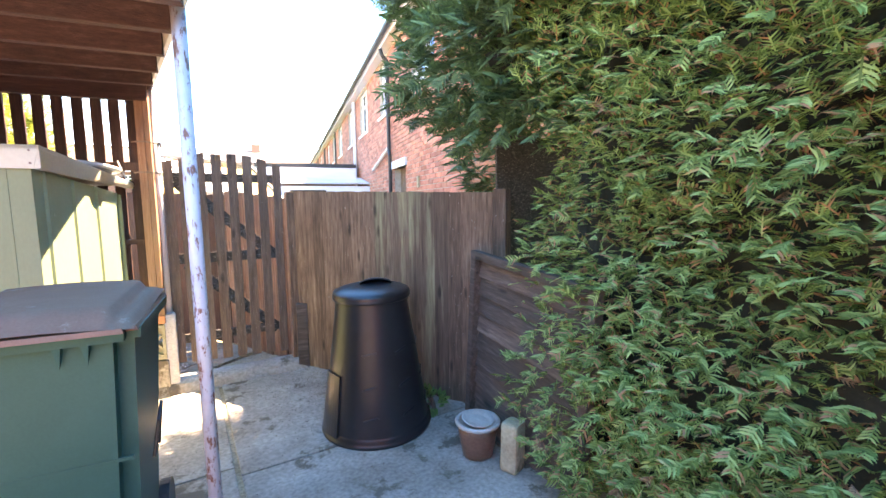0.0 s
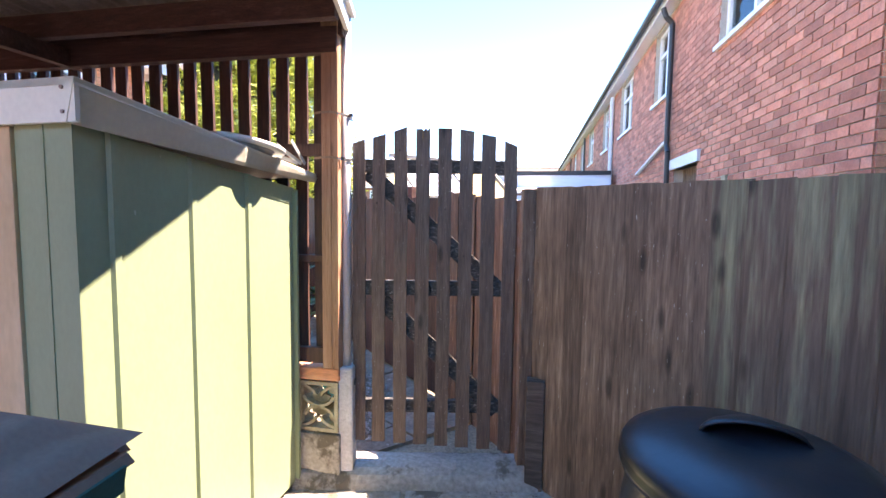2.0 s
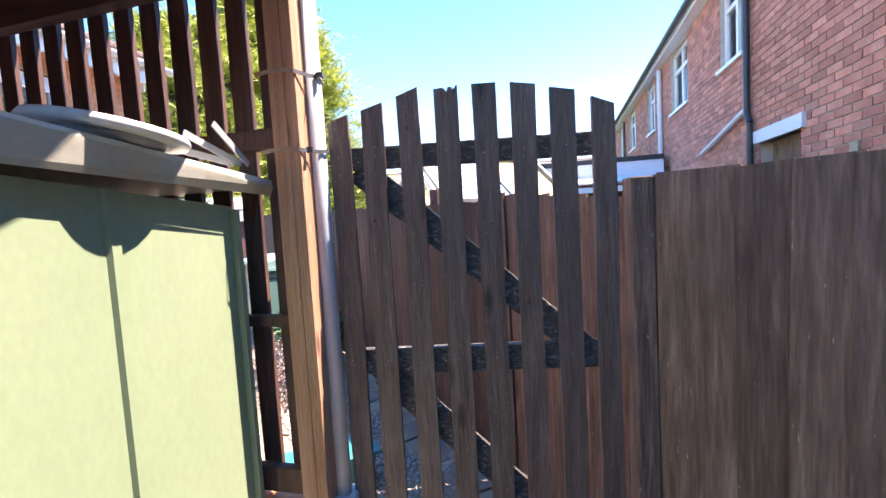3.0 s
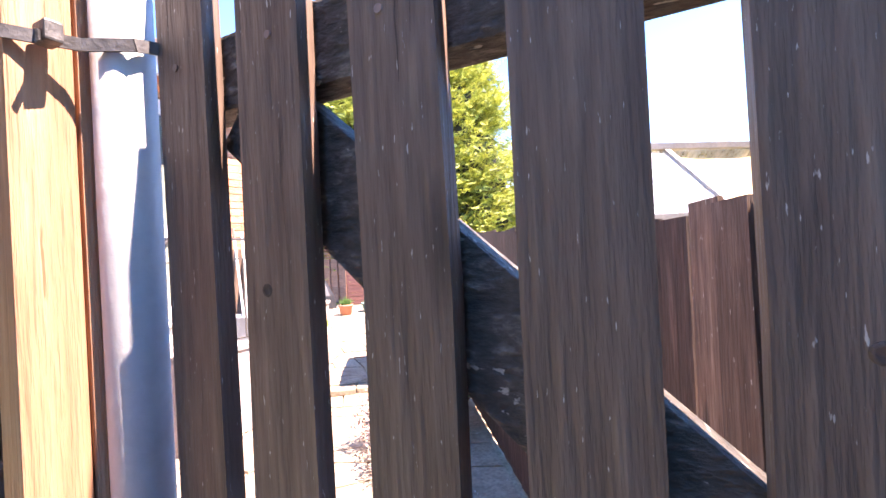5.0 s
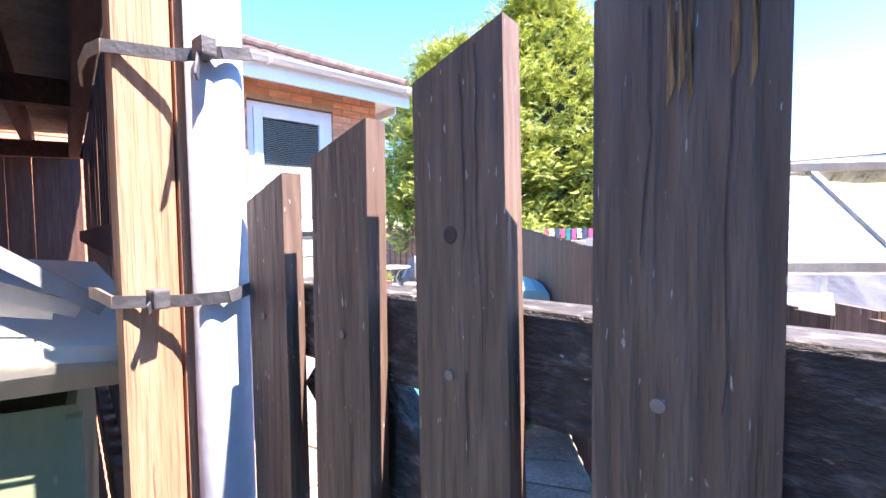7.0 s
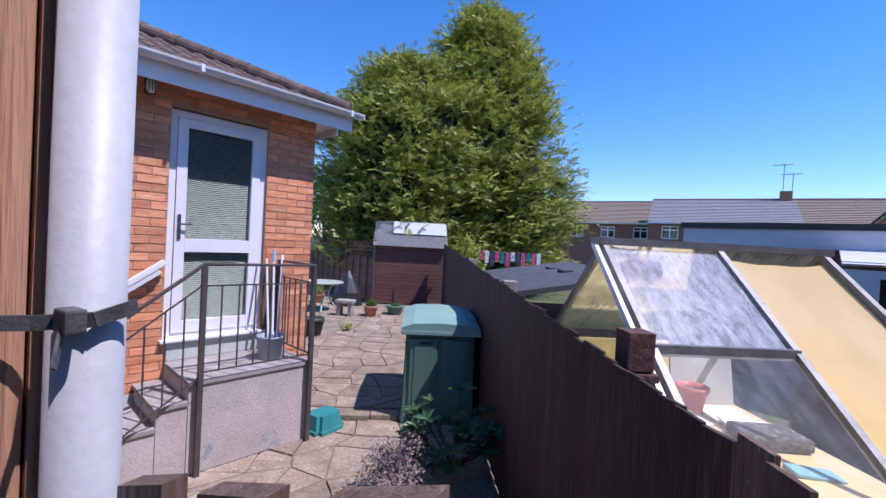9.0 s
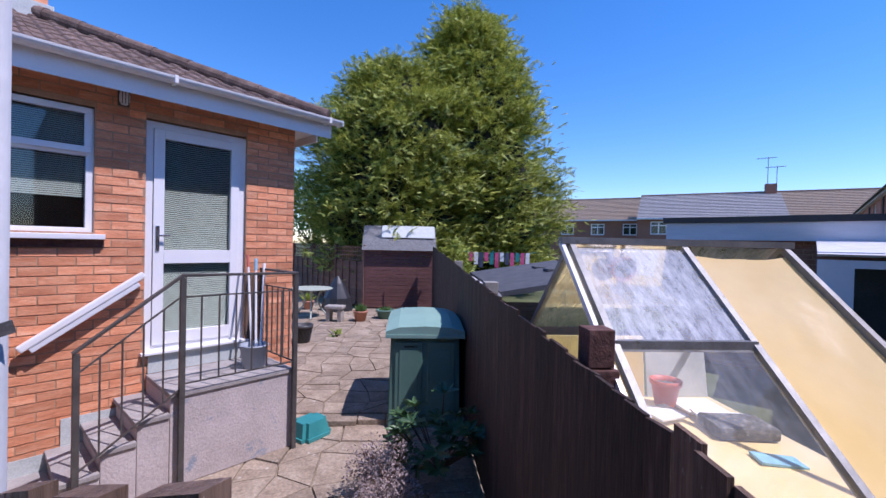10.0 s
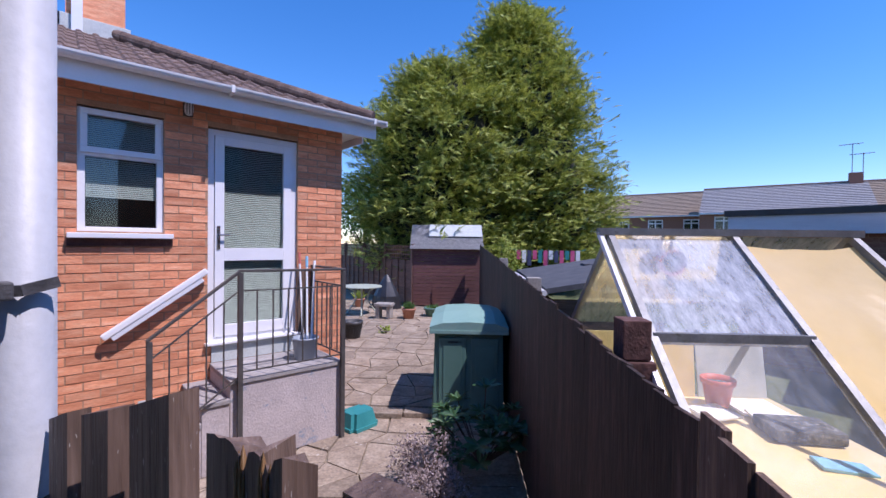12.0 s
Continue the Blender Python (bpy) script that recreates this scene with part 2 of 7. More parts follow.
BRICK_ORANGE = mat("orange_rustic_brick", [(0.3, (0.56, 0.205, 0.10)), (0.5, (0.69, 0.285, 0.145)), (0.75, (0.78, 0.43, 0.26))], 0.85, 4, (1.0, 1.0, 5.0), bump=0.4, fine=30, grain=0.16, vary=0.2)
BRICK_RED = mat("red_terrace_brick", [(0.3, (0.42, 0.15, 0.10)), (0.5, (0.56, 0.22, 0.15)), (0.75, (0.66, 0.33, 0.23))], 0.88, 4, bump=0.4, fine=50, grain=0.18, vary=0.24)
BRICK_FAR = mat("far_brown_brick", [(0.3, (0.24, 0.10, 0.065)), (0.5, (0.32, 0.145, 0.095)), (0.75, (0.38, 0.2, 0.14))], 0.9, 14, bump=0.2, fine=60, grain=0.2)
MORTAR = mat("pale_mortar", [(0.3, (0.42, 0.36, 0.3)), (0.7, (0.55, 0.49, 0.42))], 0.95, 12, bump=0.3, fine=80, grain=0.15)
MORTAR_O = mat("orange_stained_mortar", [(0.3, (0.36, 0.2, 0.12)), (0.7, (0.48, 0.3, 0.19))], 0.95, 12, bump=0.3, fine=80, grain=0.15)
BRICK_DARK = mat("dark_pier_brick", [(0.3, (0.055, 0.024, 0.02)), (0.6, (0.10, 0.045, 0.037)), (0.8, (0.24, 0.17, 0.15))], 0.85, 14, bump=0.5, fine=50, grain=0.3, vary=0.2)
TILE = mat("brown_concrete_tile", [(0.3, (0.085, 0.055, 0.042)), (0.55, (0.15, 0.10, 0.08)), (0.75, (0.25, 0.19, 0.15))], 0.9, 7, bump=0.5, fine=60, grain=0.3, vary=0.15, worn=(0.34, 0.3, 0.24), worn_at=0.66, worn_scale=14)
TILE_GREY = mat("grey_pantile", [(0.3, (0.23, 0.22, 0.215)), (0.7, (0.34, 0.33, 0.32))], 0.7, 5, bump=0.2, fine=40, grain=0.15)
TILE_TAN = mat("tan_pantile", [(0.3, (0.22, 0.165, 0.115)), (0.7, (0.33, 0.26, 0.19))], 0.85, 5, bump=0.2, fine=40, grain=0.2)
FELT = mat("black_roofing_felt", [(0.3, (0.05, 0.055, 0.065)), (0.7, (0.10, 0.105, 0.115))], 0.75, 5, bump=0.3, fine=90, grain=0.25)
FELT_GREY = mat("grey_mineral_felt", [(0.3, (0.24, 0.245, 0.25)), (0.7, (0.37, 0.375, 0.375))], 0.9, 9, bump=0.3, fine=90, grain=0.3)
FELT_PALE = mat("pale_patched_felt", [(0.3, (0.42, 0.46, 0.45)), (0.7, (0.52, 0.55, 0.53))], 0.85, 9, bump=0.2, fine=90, grain=0.15)
UPVC = mat("white_upvc", [(0.3, (0.77, 0.78, 0.8)), (0.7, (0.84, 0.84, 0.85))], 0.3, 3, bump=0.03, grain=0.02)
FASCIA_W = mat("white_cladding", [(0.3, (0.62, 0.64, 0.68)), (0.7, (0.74, 0.75, 0.78))], 0.45, 2, (1, 1, 6), bump=0.05, grain=0.05)
GUTTER = mat("white_gutter", [(0.3, (0.66, 0.67, 0.68)), (0.7, (0.78, 0.78, 0.78))], 0.4, 4, bump=0.05, grain=0.06)
BLACK_PVC = mat("black_downpipe", [(0.3, (0.018, 0.019, 0.022)), (0.7, (0.035, 0.036, 0.04))], 0.4, 6, bump=0.1, grain=0.15)
BLACK_PLASTIC = mat("black_compost_plastic", [(0.3, (0.010, 0.011, 0.013)), (0.7, (0.022, 0.023, 0.026))], 0.34, 3, bump=0.08, fine=25, grain=0.12, worn=(0.06, 0.06, 0.06), worn_at=0.72, worn_scale=8)
BIN_GREEN = mat("dark_green_bin_plastic", [(0.3, (0.014, 0.082, 0.066)), (0.7, (0.022, 0.105, 0.085))], 0.42, 2, bump=0.06, fine=120, grain=0.06, spec=0.18, worn=(0.06, 0.12, 0.10), worn_at=0.66, worn_scale=6)
BIN_LID = mat("brown_bin_lid_plastic", [(0.3, (0.25, 0.125, 0.085)), (0.7, (0.33, 0.175, 0.125))], 0.7, 3, bump=0.08, fine=120, grain=0.08, spec=0.08, worn=(0.42, 0.28, 0.22), worn_at=0.62, worn_scale=5)
SHED_GREEN = mat("sage_green_steel", [(0.3, (0.215, 0.275, 0.165)), (0.7, (0.26, 0.32, 0.2))], 0.42, 2, (1, 1, 0.5), bump=0.04, fine=80, grain=0.05, ticks=((0.42, 0.46, 0.34), (40, 40, 14), 0.76))
SHED_CREAM = mat("cream_shed_trim", [(0.3, (0.68, 0.665, 0.57)), (0.7, (0.78, 0.765, 0.68))], 0.45, 3, bump=0.05, grain=0.05, worn=(0.4, 0.33, 0.25), worn_at=0.72, worn_scale=9)
SHED_TAN = mat("tan_door_jamb", [(0.3, (0.48, 0.33, 0.18)), (0.7, (0.6, 0.44, 0.27))], 0.6, 4, (1, 1, 0.4), bump=0.05, grain=0.1)
CORRUGATED = mat("corrugated_roof_sheet", [(0.3, (0.17, 0.13, 0.11)), (0.7, (0.30, 0.24, 0.21))], 0.6, 5, bump=0.2, grain=0.2)
GREY_PLASTIC = mat("grey_plastic", [(0.3, (0.24, 0.25, 0.26)), (0.7, (0.34, 0.35, 0.36))], 0.5, 6, bump=0.08, grain=0.1)
RAIL_IRON = mat("grey_brown_painted_iron", [(0.3, (0.055, 0.05, 0.047)), (0.7, (0.095, 0.088, 0.082))], 0.45, 8, bump=0.15, fine=90, grain=0.12, worn=(0.17, 0.10, 0.07), worn_at=0.71, worn_scale=11)
ALU = mat("weathered_aluminium", [(0.3, (0.15, 0.155, 0.16)), (0.7, (0.26, 0.265, 0.27))], 0.5, 8, metal=0.4, bump=0.1, fine=90, grain=0.12, worn=(0.13, 0.13, 0.10), worn_at=0.63, worn_scale=14)
CHROME = mat("chrome_handle", [(0.3, (0.5, 0.5, 0.52)), (0.7, (0.6, 0.6, 0.62))], 0.25, 8, metal=1.0, bump=0.0, grain=0.02)
YELLOWED = mat("yellowed_polythene_sheet", [(0.3, (0.72, 0.55, 0.22)), (0.6, (0.80, 0.66, 0.36)), (0.8, (0.84, 0.74, 0.5))], 0.22, 1.6, bump=0.12, fine=8, grain=0.05, dist=0.03)
BLIND = mat("pale_venetian_slat", [(0.3, (0.56, 0.6, 0.54)), (0.7, (0.66, 0.69, 0.64))], 0.5, 3, bump=0.0, grain=0.03)
# dark base colour that stands for unlit rooms
INTERIOR = mat("painted_interior_shade", [(0.3, (0.05, 0.055, 0.05)), (0.7, (0.09, 0.09, 0.085))], 0.9, 2, bump=0.0)
BOX_GREEN = mat("dark_green_box_plastic", [(0.3, (0.085, 0.185, 0.15)), (0.7, (0.12, 0.235, 0.195))], 0.5, 3, bump=0.06, fine=100, grain=0.06)
BOX_LID = mat("faded_green_lid_plastic", [(0.3, (0.20, 0.36, 0.31)), (0.7, (0.27, 0.43, 0.37))], 0.5, 3, bump=0.06, fine=100, grain=0.06)
TEAL = mat("teal_plastic", [(0.3, (0.02, 0.19, 0.2)), (0.7, (0.04, 0.27, 0.27))], 0.45, 3, bump=0.05, grain=0.06)
BUCKET_GREY = mat("blue_grey_bucket_plastic", [(0.3, (0.24, 0.28, 0.33)), (0.7, (0.33, 0.37, 0.42))], 0.45, 3, bump=0.03, grain=0.05)
TERRACOTTA = mat("terracotta", [(0.3, (0.36, 0.16, 0.10)), (0.7, (0.50, 0.24, 0.16))], 0.85, 6, bump=0.2, grain=0.12)
RED_POT = mat("red_plastic_pot", [(0.3, (0.45, 0.10, 0.07)), (0.7, (0.56, 0.16, 0.11))], 0.5, 5, bump=0.05, grain=0.05)
GLAZED = mat("brown_glazed_pot", [(0.3, (0.14, 0.075, 0.052)), (0.7, (0.21, 0.12, 0.085))], 0.4, 6, bump=0.1, grain=0.2, spec=0.25, worn=(0.34, 0.26, 0.21), worn_at=0.66, worn_scale=30)
CREAM_GLAZE = mat("cream_glazed_rim", [(0.3, (0.42, 0.37, 0.33)), (0.7, (0.55, 0.5, 0.45))], 0.3, 8, bump=0.05, grain=0.12)
DARK_POT = mat("dark_plastic_pot", [(0.3, (0.03, 0.032, 0.034)), (0.7, (0.06, 0.062, 0.064))], 0.5, 6, bump=0.1, grain=0.1)
STONE = mat("pale_stone_block", [(0.3, (0.34, 0.29, 0.19)), (0.7, (0.48, 0.43, 0.3))], 0.9, 9, bump=0.4, grain=0.2, worn=(0.17, 0.17, 0.10), worn_at=0.6, worn_scale=6)
STONE_GREY = mat("grey_cast_stone", [(0.3, (0.25, 0.23, 0.2)), (0.7, (0.4, 0.37, 0.33))], 0.9, 9, bump=0.4, grain=0.2)
TABLE_GREEN = mat("pale_green_painted_metal", [(0.3, (0.34, 0.38, 0.3)), (0.7, (0.44, 0.48, 0.39))], 0.5, 5, bump=0.05, grain=0.1)
STRAP = mat("brown_cable_tie", [(0.3, (0.26, 0.16, 0.10)), (0.7, (0.38, 0.26, 0.18))], 0.6, 30, bump=0.2, fine=200, grain=0.15)
STRAP_DARK = mat("dark_buckle", [(0.3, (0.05, 0.05, 0.055)), (0.7, (0.1, 0.1, 0.105))], 0.5, 30, bump=0.2, grain=0.15)
NAIL = mat("rusty_nail", [(0.3, (0.16, 0.11, 0.10)), (0.7, (0.3, 0.22, 0.2))], 0.6, 30, bump=0.2, grain=0.2)
BARK = mat("conifer_bark", [(0.3, (0.07, 0.04, 0.028)), (0.6, (0.14, 0.085, 0.06)), (0.8, (0.2, 0.14, 0.11))], 0.95, 5, (6, 6, 1), bump=0.7, fine=30, grain=0.3)
WASH_PINK = mat("pink_cloth", [(0.3, (0.55, 0.07, 0.18)), (0.7, (0.65, 0.13, 0.26))], 0.9, 6, bump=0.1)
WASH_WHITE = mat("white_cloth", [(0.3, (0.7, 0.72, 0.75)), (0.7, (0.8, 0.8, 0.8))], 0.9, 6, bump=0.1)
WASH_DARK = mat("navy_cloth", [(0.3, (0.04, 0.05, 0.10)), (0.7, (0.07, 0.08, 0.15))], 0.9, 6, bump=0.1)
CARD = mat("bare_card_and_paper", [(0.3, (0.66, 0.64, 0.58)), (0.7, (0.78, 0.76, 0.7))], 0.8, 5, bump=0.1)
BLUE_CARD = mat("blue_paper", [(0.3, (0.16, 0.4, 0.56)), (0.7, (0.22, 0.48, 0.64))], 0.7, 5, bump=0.1)
COMPOST = mat("grey_growbag_soil", [(0.3, (0.05, 0.05, 0.048)), (0.55, (0.12, 0.12, 0.115)), (0.8, (0.4, 0.4, 0.38))], 0.95, 25, bump=0.7, fine=70, grain=0.4)
SHEETING = mat("sunlit_polythene_sheet", [(0.3, (0.74, 0.56, 0.24)), (0.6, (0.82, 0.67, 0.38)), (0.8, (0.86, 0.75, 0.52))], 0.2, 1.6, bump=0.12, fine=8, grain=0.05, dist=0.03)
_n = SHEETING.node_tree.nodes
_t, _m = _n.new("ShaderNodeBsdfTranslucent"), _n.new("ShaderNodeMixShader")
_t.inputs["Color"].default_value = (0.85, 0.7, 0.4, 1)
_m.inputs[0].default_value = 0.4
SHEETING.node_tree.links.new(_n["Principled BSDF"].outputs[0], _m.inputs[1])
SHEETING.node_tree.links.new(_t.outputs[0], _m.inputs[2])
SHEETING.node_tree.links.new(_m.outputs[0], _n["Material Output"].inputs["Surface"])
GLASS = glass_mat("window_glass", (0.82, 0.88, 0.88))
GLASS_DIRTY = glass_mat("dusty_greenhouse_glass", (0.85, 0.9, 0.9), 0.05, 0.46, (0.55, 0.62, 0.74), 9, (3.0, 1, 1))
GLASS_LOW = glass_mat("smeared_greenhouse_glass", (0.97, 0.98, 0.98), 0.03, 0.10, (0.85, 0.86, 0.86), 5, (3.0, 1, 1))
GLASS_SIDE = glass_mat("green_filmed_glass", (0.75, 0.82, 0.74), 0.05, 0.35, (0.34, 0.38, 0.30), 5)


def leaf_mat(name, dark, mid, light, trans=0.25, rough=0.55, dead=None):
    """Foliage with leaf-to-leaf variation and some light through the leaf."""
    m = bpy.data.materials.new(name)
    m.use_nodes = True
    nt = m.node_tree
    N, K = nt.nodes, nt.links.new
    b = N["Principled BSDF"]
    ge, tc, n = N.new("ShaderNodeNewGeometry"), N.new("ShaderNodeTexCoord"), N.new("ShaderNodeTexNoise")
    n.inputs["Scale"].default_value = 2.2
    K(tc.outputs["Object"], n.inputs["Vector"])
    mx = N.new("ShaderNodeMix")
    mx.inputs["Factor"].default_value = 0.5
    K(ge.outputs["Random Per Island"], mx.inputs[2])
    K(n.outputs["Fac"], mx.inputs[3])
    rp = N.new("ShaderNodeValToRGB")
    el = rp.color_ramp.elements
    stops = [(0.2, dark), (0.48, mid), (0.78, light)] + ([(0.885, light), (0.90, dead)] if dead else [])
    while len(el) < len(stops):
        el.new(0.5)
    for e, (p, c) in zip(el, stops):
        e.position, e.color = p, (*c, 1)
    K((ge.outputs["Random Per Island"] if dead else mx.outputs[0]), rp.inputs["Fac"])
    K(rp.outputs["Color"], b.inputs["Base Color"])
    b.inputs["Roughness"].default_value = rough
    t, s = N.new("ShaderNodeBsdfTranslucent"), N.new("ShaderNodeMixShader")
    K(rp.outputs["Color"], t.inputs["Color"])
    s.inputs[0].default_value = trans
    K(b.outputs[0], s.inputs[1])
    K(t.outputs[0], s.inputs[2])
    K(s.outputs[0], N["Material Output"].inputs["Surface"])
    return m


HEDGE_LEAF = leaf_mat("hedge_spray_green", (0.11, 0.2, 0.05), (0.235, 0.39, 0.115), (0.41, 0.56, 0.2), 0.35, 0.6, (0.56, 0.27, 0.14))
DEAD_LEAF = leaf_mat("dead_brown_spray", (0.14, 0.07, 0.04), (0.34, 0.17, 0.09), (0.55, 0.3, 0.17), 0.2, 0.8)
TREE_LEAF = leaf_mat("dark_conifer_green", (0.035, 0.085, 0.04), (0.08, 0.17, 0.07), (0.15, 0.27, 0.11), 0.25)
GOLD_LEAF = leaf_mat("yellow_green_conifer", (0.06, 0.105, 0.02), (0.31, 0.36, 0.06), (0.58, 0.59, 0.13), 0.25)
GREEN_LEAF = leaf_mat("bright_deciduous_green", (0.05, 0.12, 0.03), (0.10, 0.21, 0.05), (0.17, 0.30, 0.08), 0.35)
LIME_LEAF = leaf_mat("lime_shrub_green", (0.15, 0.22, 0.03), (0.27, 0.34, 0.05), (0.36, 0.42, 0.08), 0.35)
RHODO_LEAF = leaf_mat("rhododendron_green", (0.035, 0.09, 0.035), (0.065, 0.14, 0.05), (0.11, 0.2, 0.075), 0.2, 0.35)
HEATHER = leaf_mat("dry_heather_mauve", (0.13, 0.10, 0.085), (0.27, 0.21, 0.2), (0.46, 0.38, 0.37), 0.2, 0.8)
# near-black colour that stands for the shade deep inside foliage
DARK_CORE = mat("painted_foliage_shade", [(0.3, (0.012, 0.014, 0.008)), (0.7, (0.03, 0.03, 0.018))], 0.95, 8, bump=0.3)


# ---- building helpers ----
def mesh_of(name, bm, material, smooth=False):
    me = bpy.data.meshes.new(name)
    bm.to_mesh(me)
    bm.free()
    if material:
        me.materials.append(material)
    if smooth:
        me.shade_smooth()
    return me


def part(name, bm, material, parent, label="", smooth=False):
    """Links a bmesh as one mesh object under a thing or a part."""
    ob = new(name, mesh_of(name, bm, material, smooth))
    ob.parent = parent
    return tagged(ob, label)


def piece(name, me, parent, m):
    """One more object on a shared mesh, under its thing."""
    ob = new(name, me)
    ob.parent = parent
    ob.matrix_basis = m
    return ob


def thing(name, m, label, category, group="", kind=""):
    ob = new(name)
    ob.empty_display_size = 0.1
    ob.matrix_basis = m
    return tagged(ob, label, category, group, kind)


def solid(name, bm, material, label, category, kind="", smooth=False, m=None):
    """A thing that is one mesh."""
    ob = new(name, mesh_of(name, bm, material, smooth))
    if m:
        ob.matrix_basis = m
    return tagged(ob, label, category, kind=kind)


def box(lo, hi, bm=None, m=None, bev=0.0):
    """A box from corner to corner, added to bm, turned by m, with rounded edges."""
    bm = bm or bmesh.new()
    c = [(a + b) / 2 for a, b in zip(lo, hi)]
    s = Matrix.Diagonal([max(b - a, 1e-4) for a, b in zip(lo, hi)] + [1])
    vs = bmesh.ops.create_cube(bm, size=1, matrix=(m or Matrix()) @ Matrix.Translation(c) @ s)["verts"]
    if bev:
        es = list({e for v in vs for e in v.link_edges})
        bmesh.ops.bevel(bm, geom=es, offset=bev, segments=2, affect="EDGES", profile=0.6)
    return bm


def rod(a, b, r, bm=None, r2=None, seg=12, caps=True):
    """A round bar between two points."""
    bm = bm or bmesh.new()
    a, b = Vector(a), Vector(b)
    q = (b - a).to_track_quat("Z", "Y").to_matrix().to_4x4()
    bmesh.ops.create_cone(bm, cap_ends=caps, segments=seg, radius1=r, radius2=r if r2 is None else r2, depth=(b - a).length,
                          matrix=Matrix.Translation((a + b) / 2) @ q)
    return bm


def bar(a, b, w, h, bm=None, bev=0.0):
    """A square bar between two points, w across, h deep."""
    a, b = Vector(a), Vector(b)
    d = b - a
    x = d.normalized()
    up = Vector((0, 0, 1)) if abs(x.z) < 0.95 else Vector((0, 1, 0))
    y = up.cross(x).normalized()
    z = x.cross(y)
    m = Matrix((x, y, z)).transposed().to_4x4()
    m.translation = (a + b) / 2
    return box((-d.length / 2, -w / 2, -h / 2), (d.length / 2, w / 2, h / 2), bm, m, bev)


def lathe(profile, seg=32, bm=None, at=(0, 0, 0)):
    """A turned shape from (radius, height) pairs."""
    bm = bm or bmesh.new()
    rings = []
    for r, z in profile:
        rings.append([bm.verts.new((at[0] + r * math.cos(2 * math.pi * k / seg), at[1] + r * math.sin(2 * math.pi * k / seg), at[2] + z)) for k in range(seg)])
    for a, b in zip(rings, rings[1:]):
        for k in range(seg):
            bm.faces.new((a[k], a[(k + 1) % seg], b[(k + 1) % seg], b[k]))
    for ring, flip in ((rings[0], True), (rings[-1], False)):
        if max((v.co.xy - Vector(at[:2])).length for v in ring) > 1e-3:
            bm.faces.new(ring[::-1] if flip else ring)
    return bm


def tube(points, r, bm=None, seg=8):
    """A bent round bar through points."""
    bm = bm or bmesh.new()
    for a, b in zip(points, points[1:]):
        rod(a, b, r, bm, seg=seg)
    return bm


def plank(length, width, thick, rng, bow=0.0, top=None, cuts=5):
    """A board standing on z = 0, face towards -y, with slightly uneven edges; top gives the height across it."""
    bm = bmesh.new()
    rows = []
    for k in range(cuts + 1):
        t = k / cuts
        dx, dw = rng.uniform(-1, 1) * 0.0025 + bow * math.sin(math.pi * t), rng.uniform(-1, 1) * 0.0015
        zl = zr = t * length
        if k == cuts and top:
            zl, zr = top
        l, r = -width / 2 + dx - dw, width / 2 + dx + dw
        rows.append([bm.verts.new(p) for p in ((l, 0, zl), (r, 0, zr), (r, thick, zr), (l, thick, zl))])
    for a, b in zip(rows, rows[1:]):
        for k in range(4):
            bm.faces.new((a[k], a[(k + 1) % 4], b[(k + 1) % 4], b[k]))
    bm.faces.new(rows[0][::-1])
    bm.faces.new(rows[-1])
    es = [e for e in bm.edges if len(e.link_faces) == 2 and e.calc_face_angle(0) > 1.0]
    bmesh.ops.bevel(bm, geom=es, offset=0.0022, segments=1, affect="EDGES")
    return bm


def scatter(template, faces, places, name, material, parent=None, label="", kind="", category=""):
    """Many small copies of a template joined into one mesh. places: rows of 3 x 4 numbers (turn and shift)."""
    tv, pl = np.array(template, float), np.array(places, float).reshape(-1, 3, 4)
    v = np.einsum("nij,kj->nki", pl[:, :, :3], tv) + pl[:, None, :, 3]
    n, k = len(pl), len(tv)
    me = bpy.data.meshes.new(name)
    loops = np.concatenate([np.array(f) for f in faces])
    sizes = np.array([len(f) for f in faces])
    me.vertices.add(n * k)
    me.vertices.foreach_set("co", v.astype(np.float32).ravel())
    all_loops = (loops[None] + (np.arange(n) * k)[:, None]).ravel()
    all_sizes = np.tile(sizes, n)
    me.loops.add(len(all_loops))
    me.loops.foreach_set("vertex_index", all_loops.astype(np.int32))
    me.polygons.add(len(all_sizes))
    me.polygons.foreach_set("loop_start", np.r_[0, np.cumsum(all_sizes)[:-1]].astype(np.int32))
    me.polygons.foreach_set("loop_total", all_sizes.astype(np.int32))
    me.update(calc_edges=True)
    me.validate()
    me.shade_flat()
    me.materials.append(material)
    ob = new(name, me)
    ob.parent = parent
    return tagged(ob, label, category, kind=kind)


def turn_rows(at, fwd, up, size):
    """Rows of a placing whose x runs along fwd and whose z leans to up."""
    f = fwd / np.linalg.norm(fwd, axis=1, keepdims=True)
    s = np.cross(up, f)
    s /= np.linalg.norm(s, axis=1, keepdims=True) + 1e-9
    u = np.cross(f, s)
    m = np.stack([f, s, u], 2) * size[:, None, None]
    return np.concatenate([m, at[:, :, None]], 2)


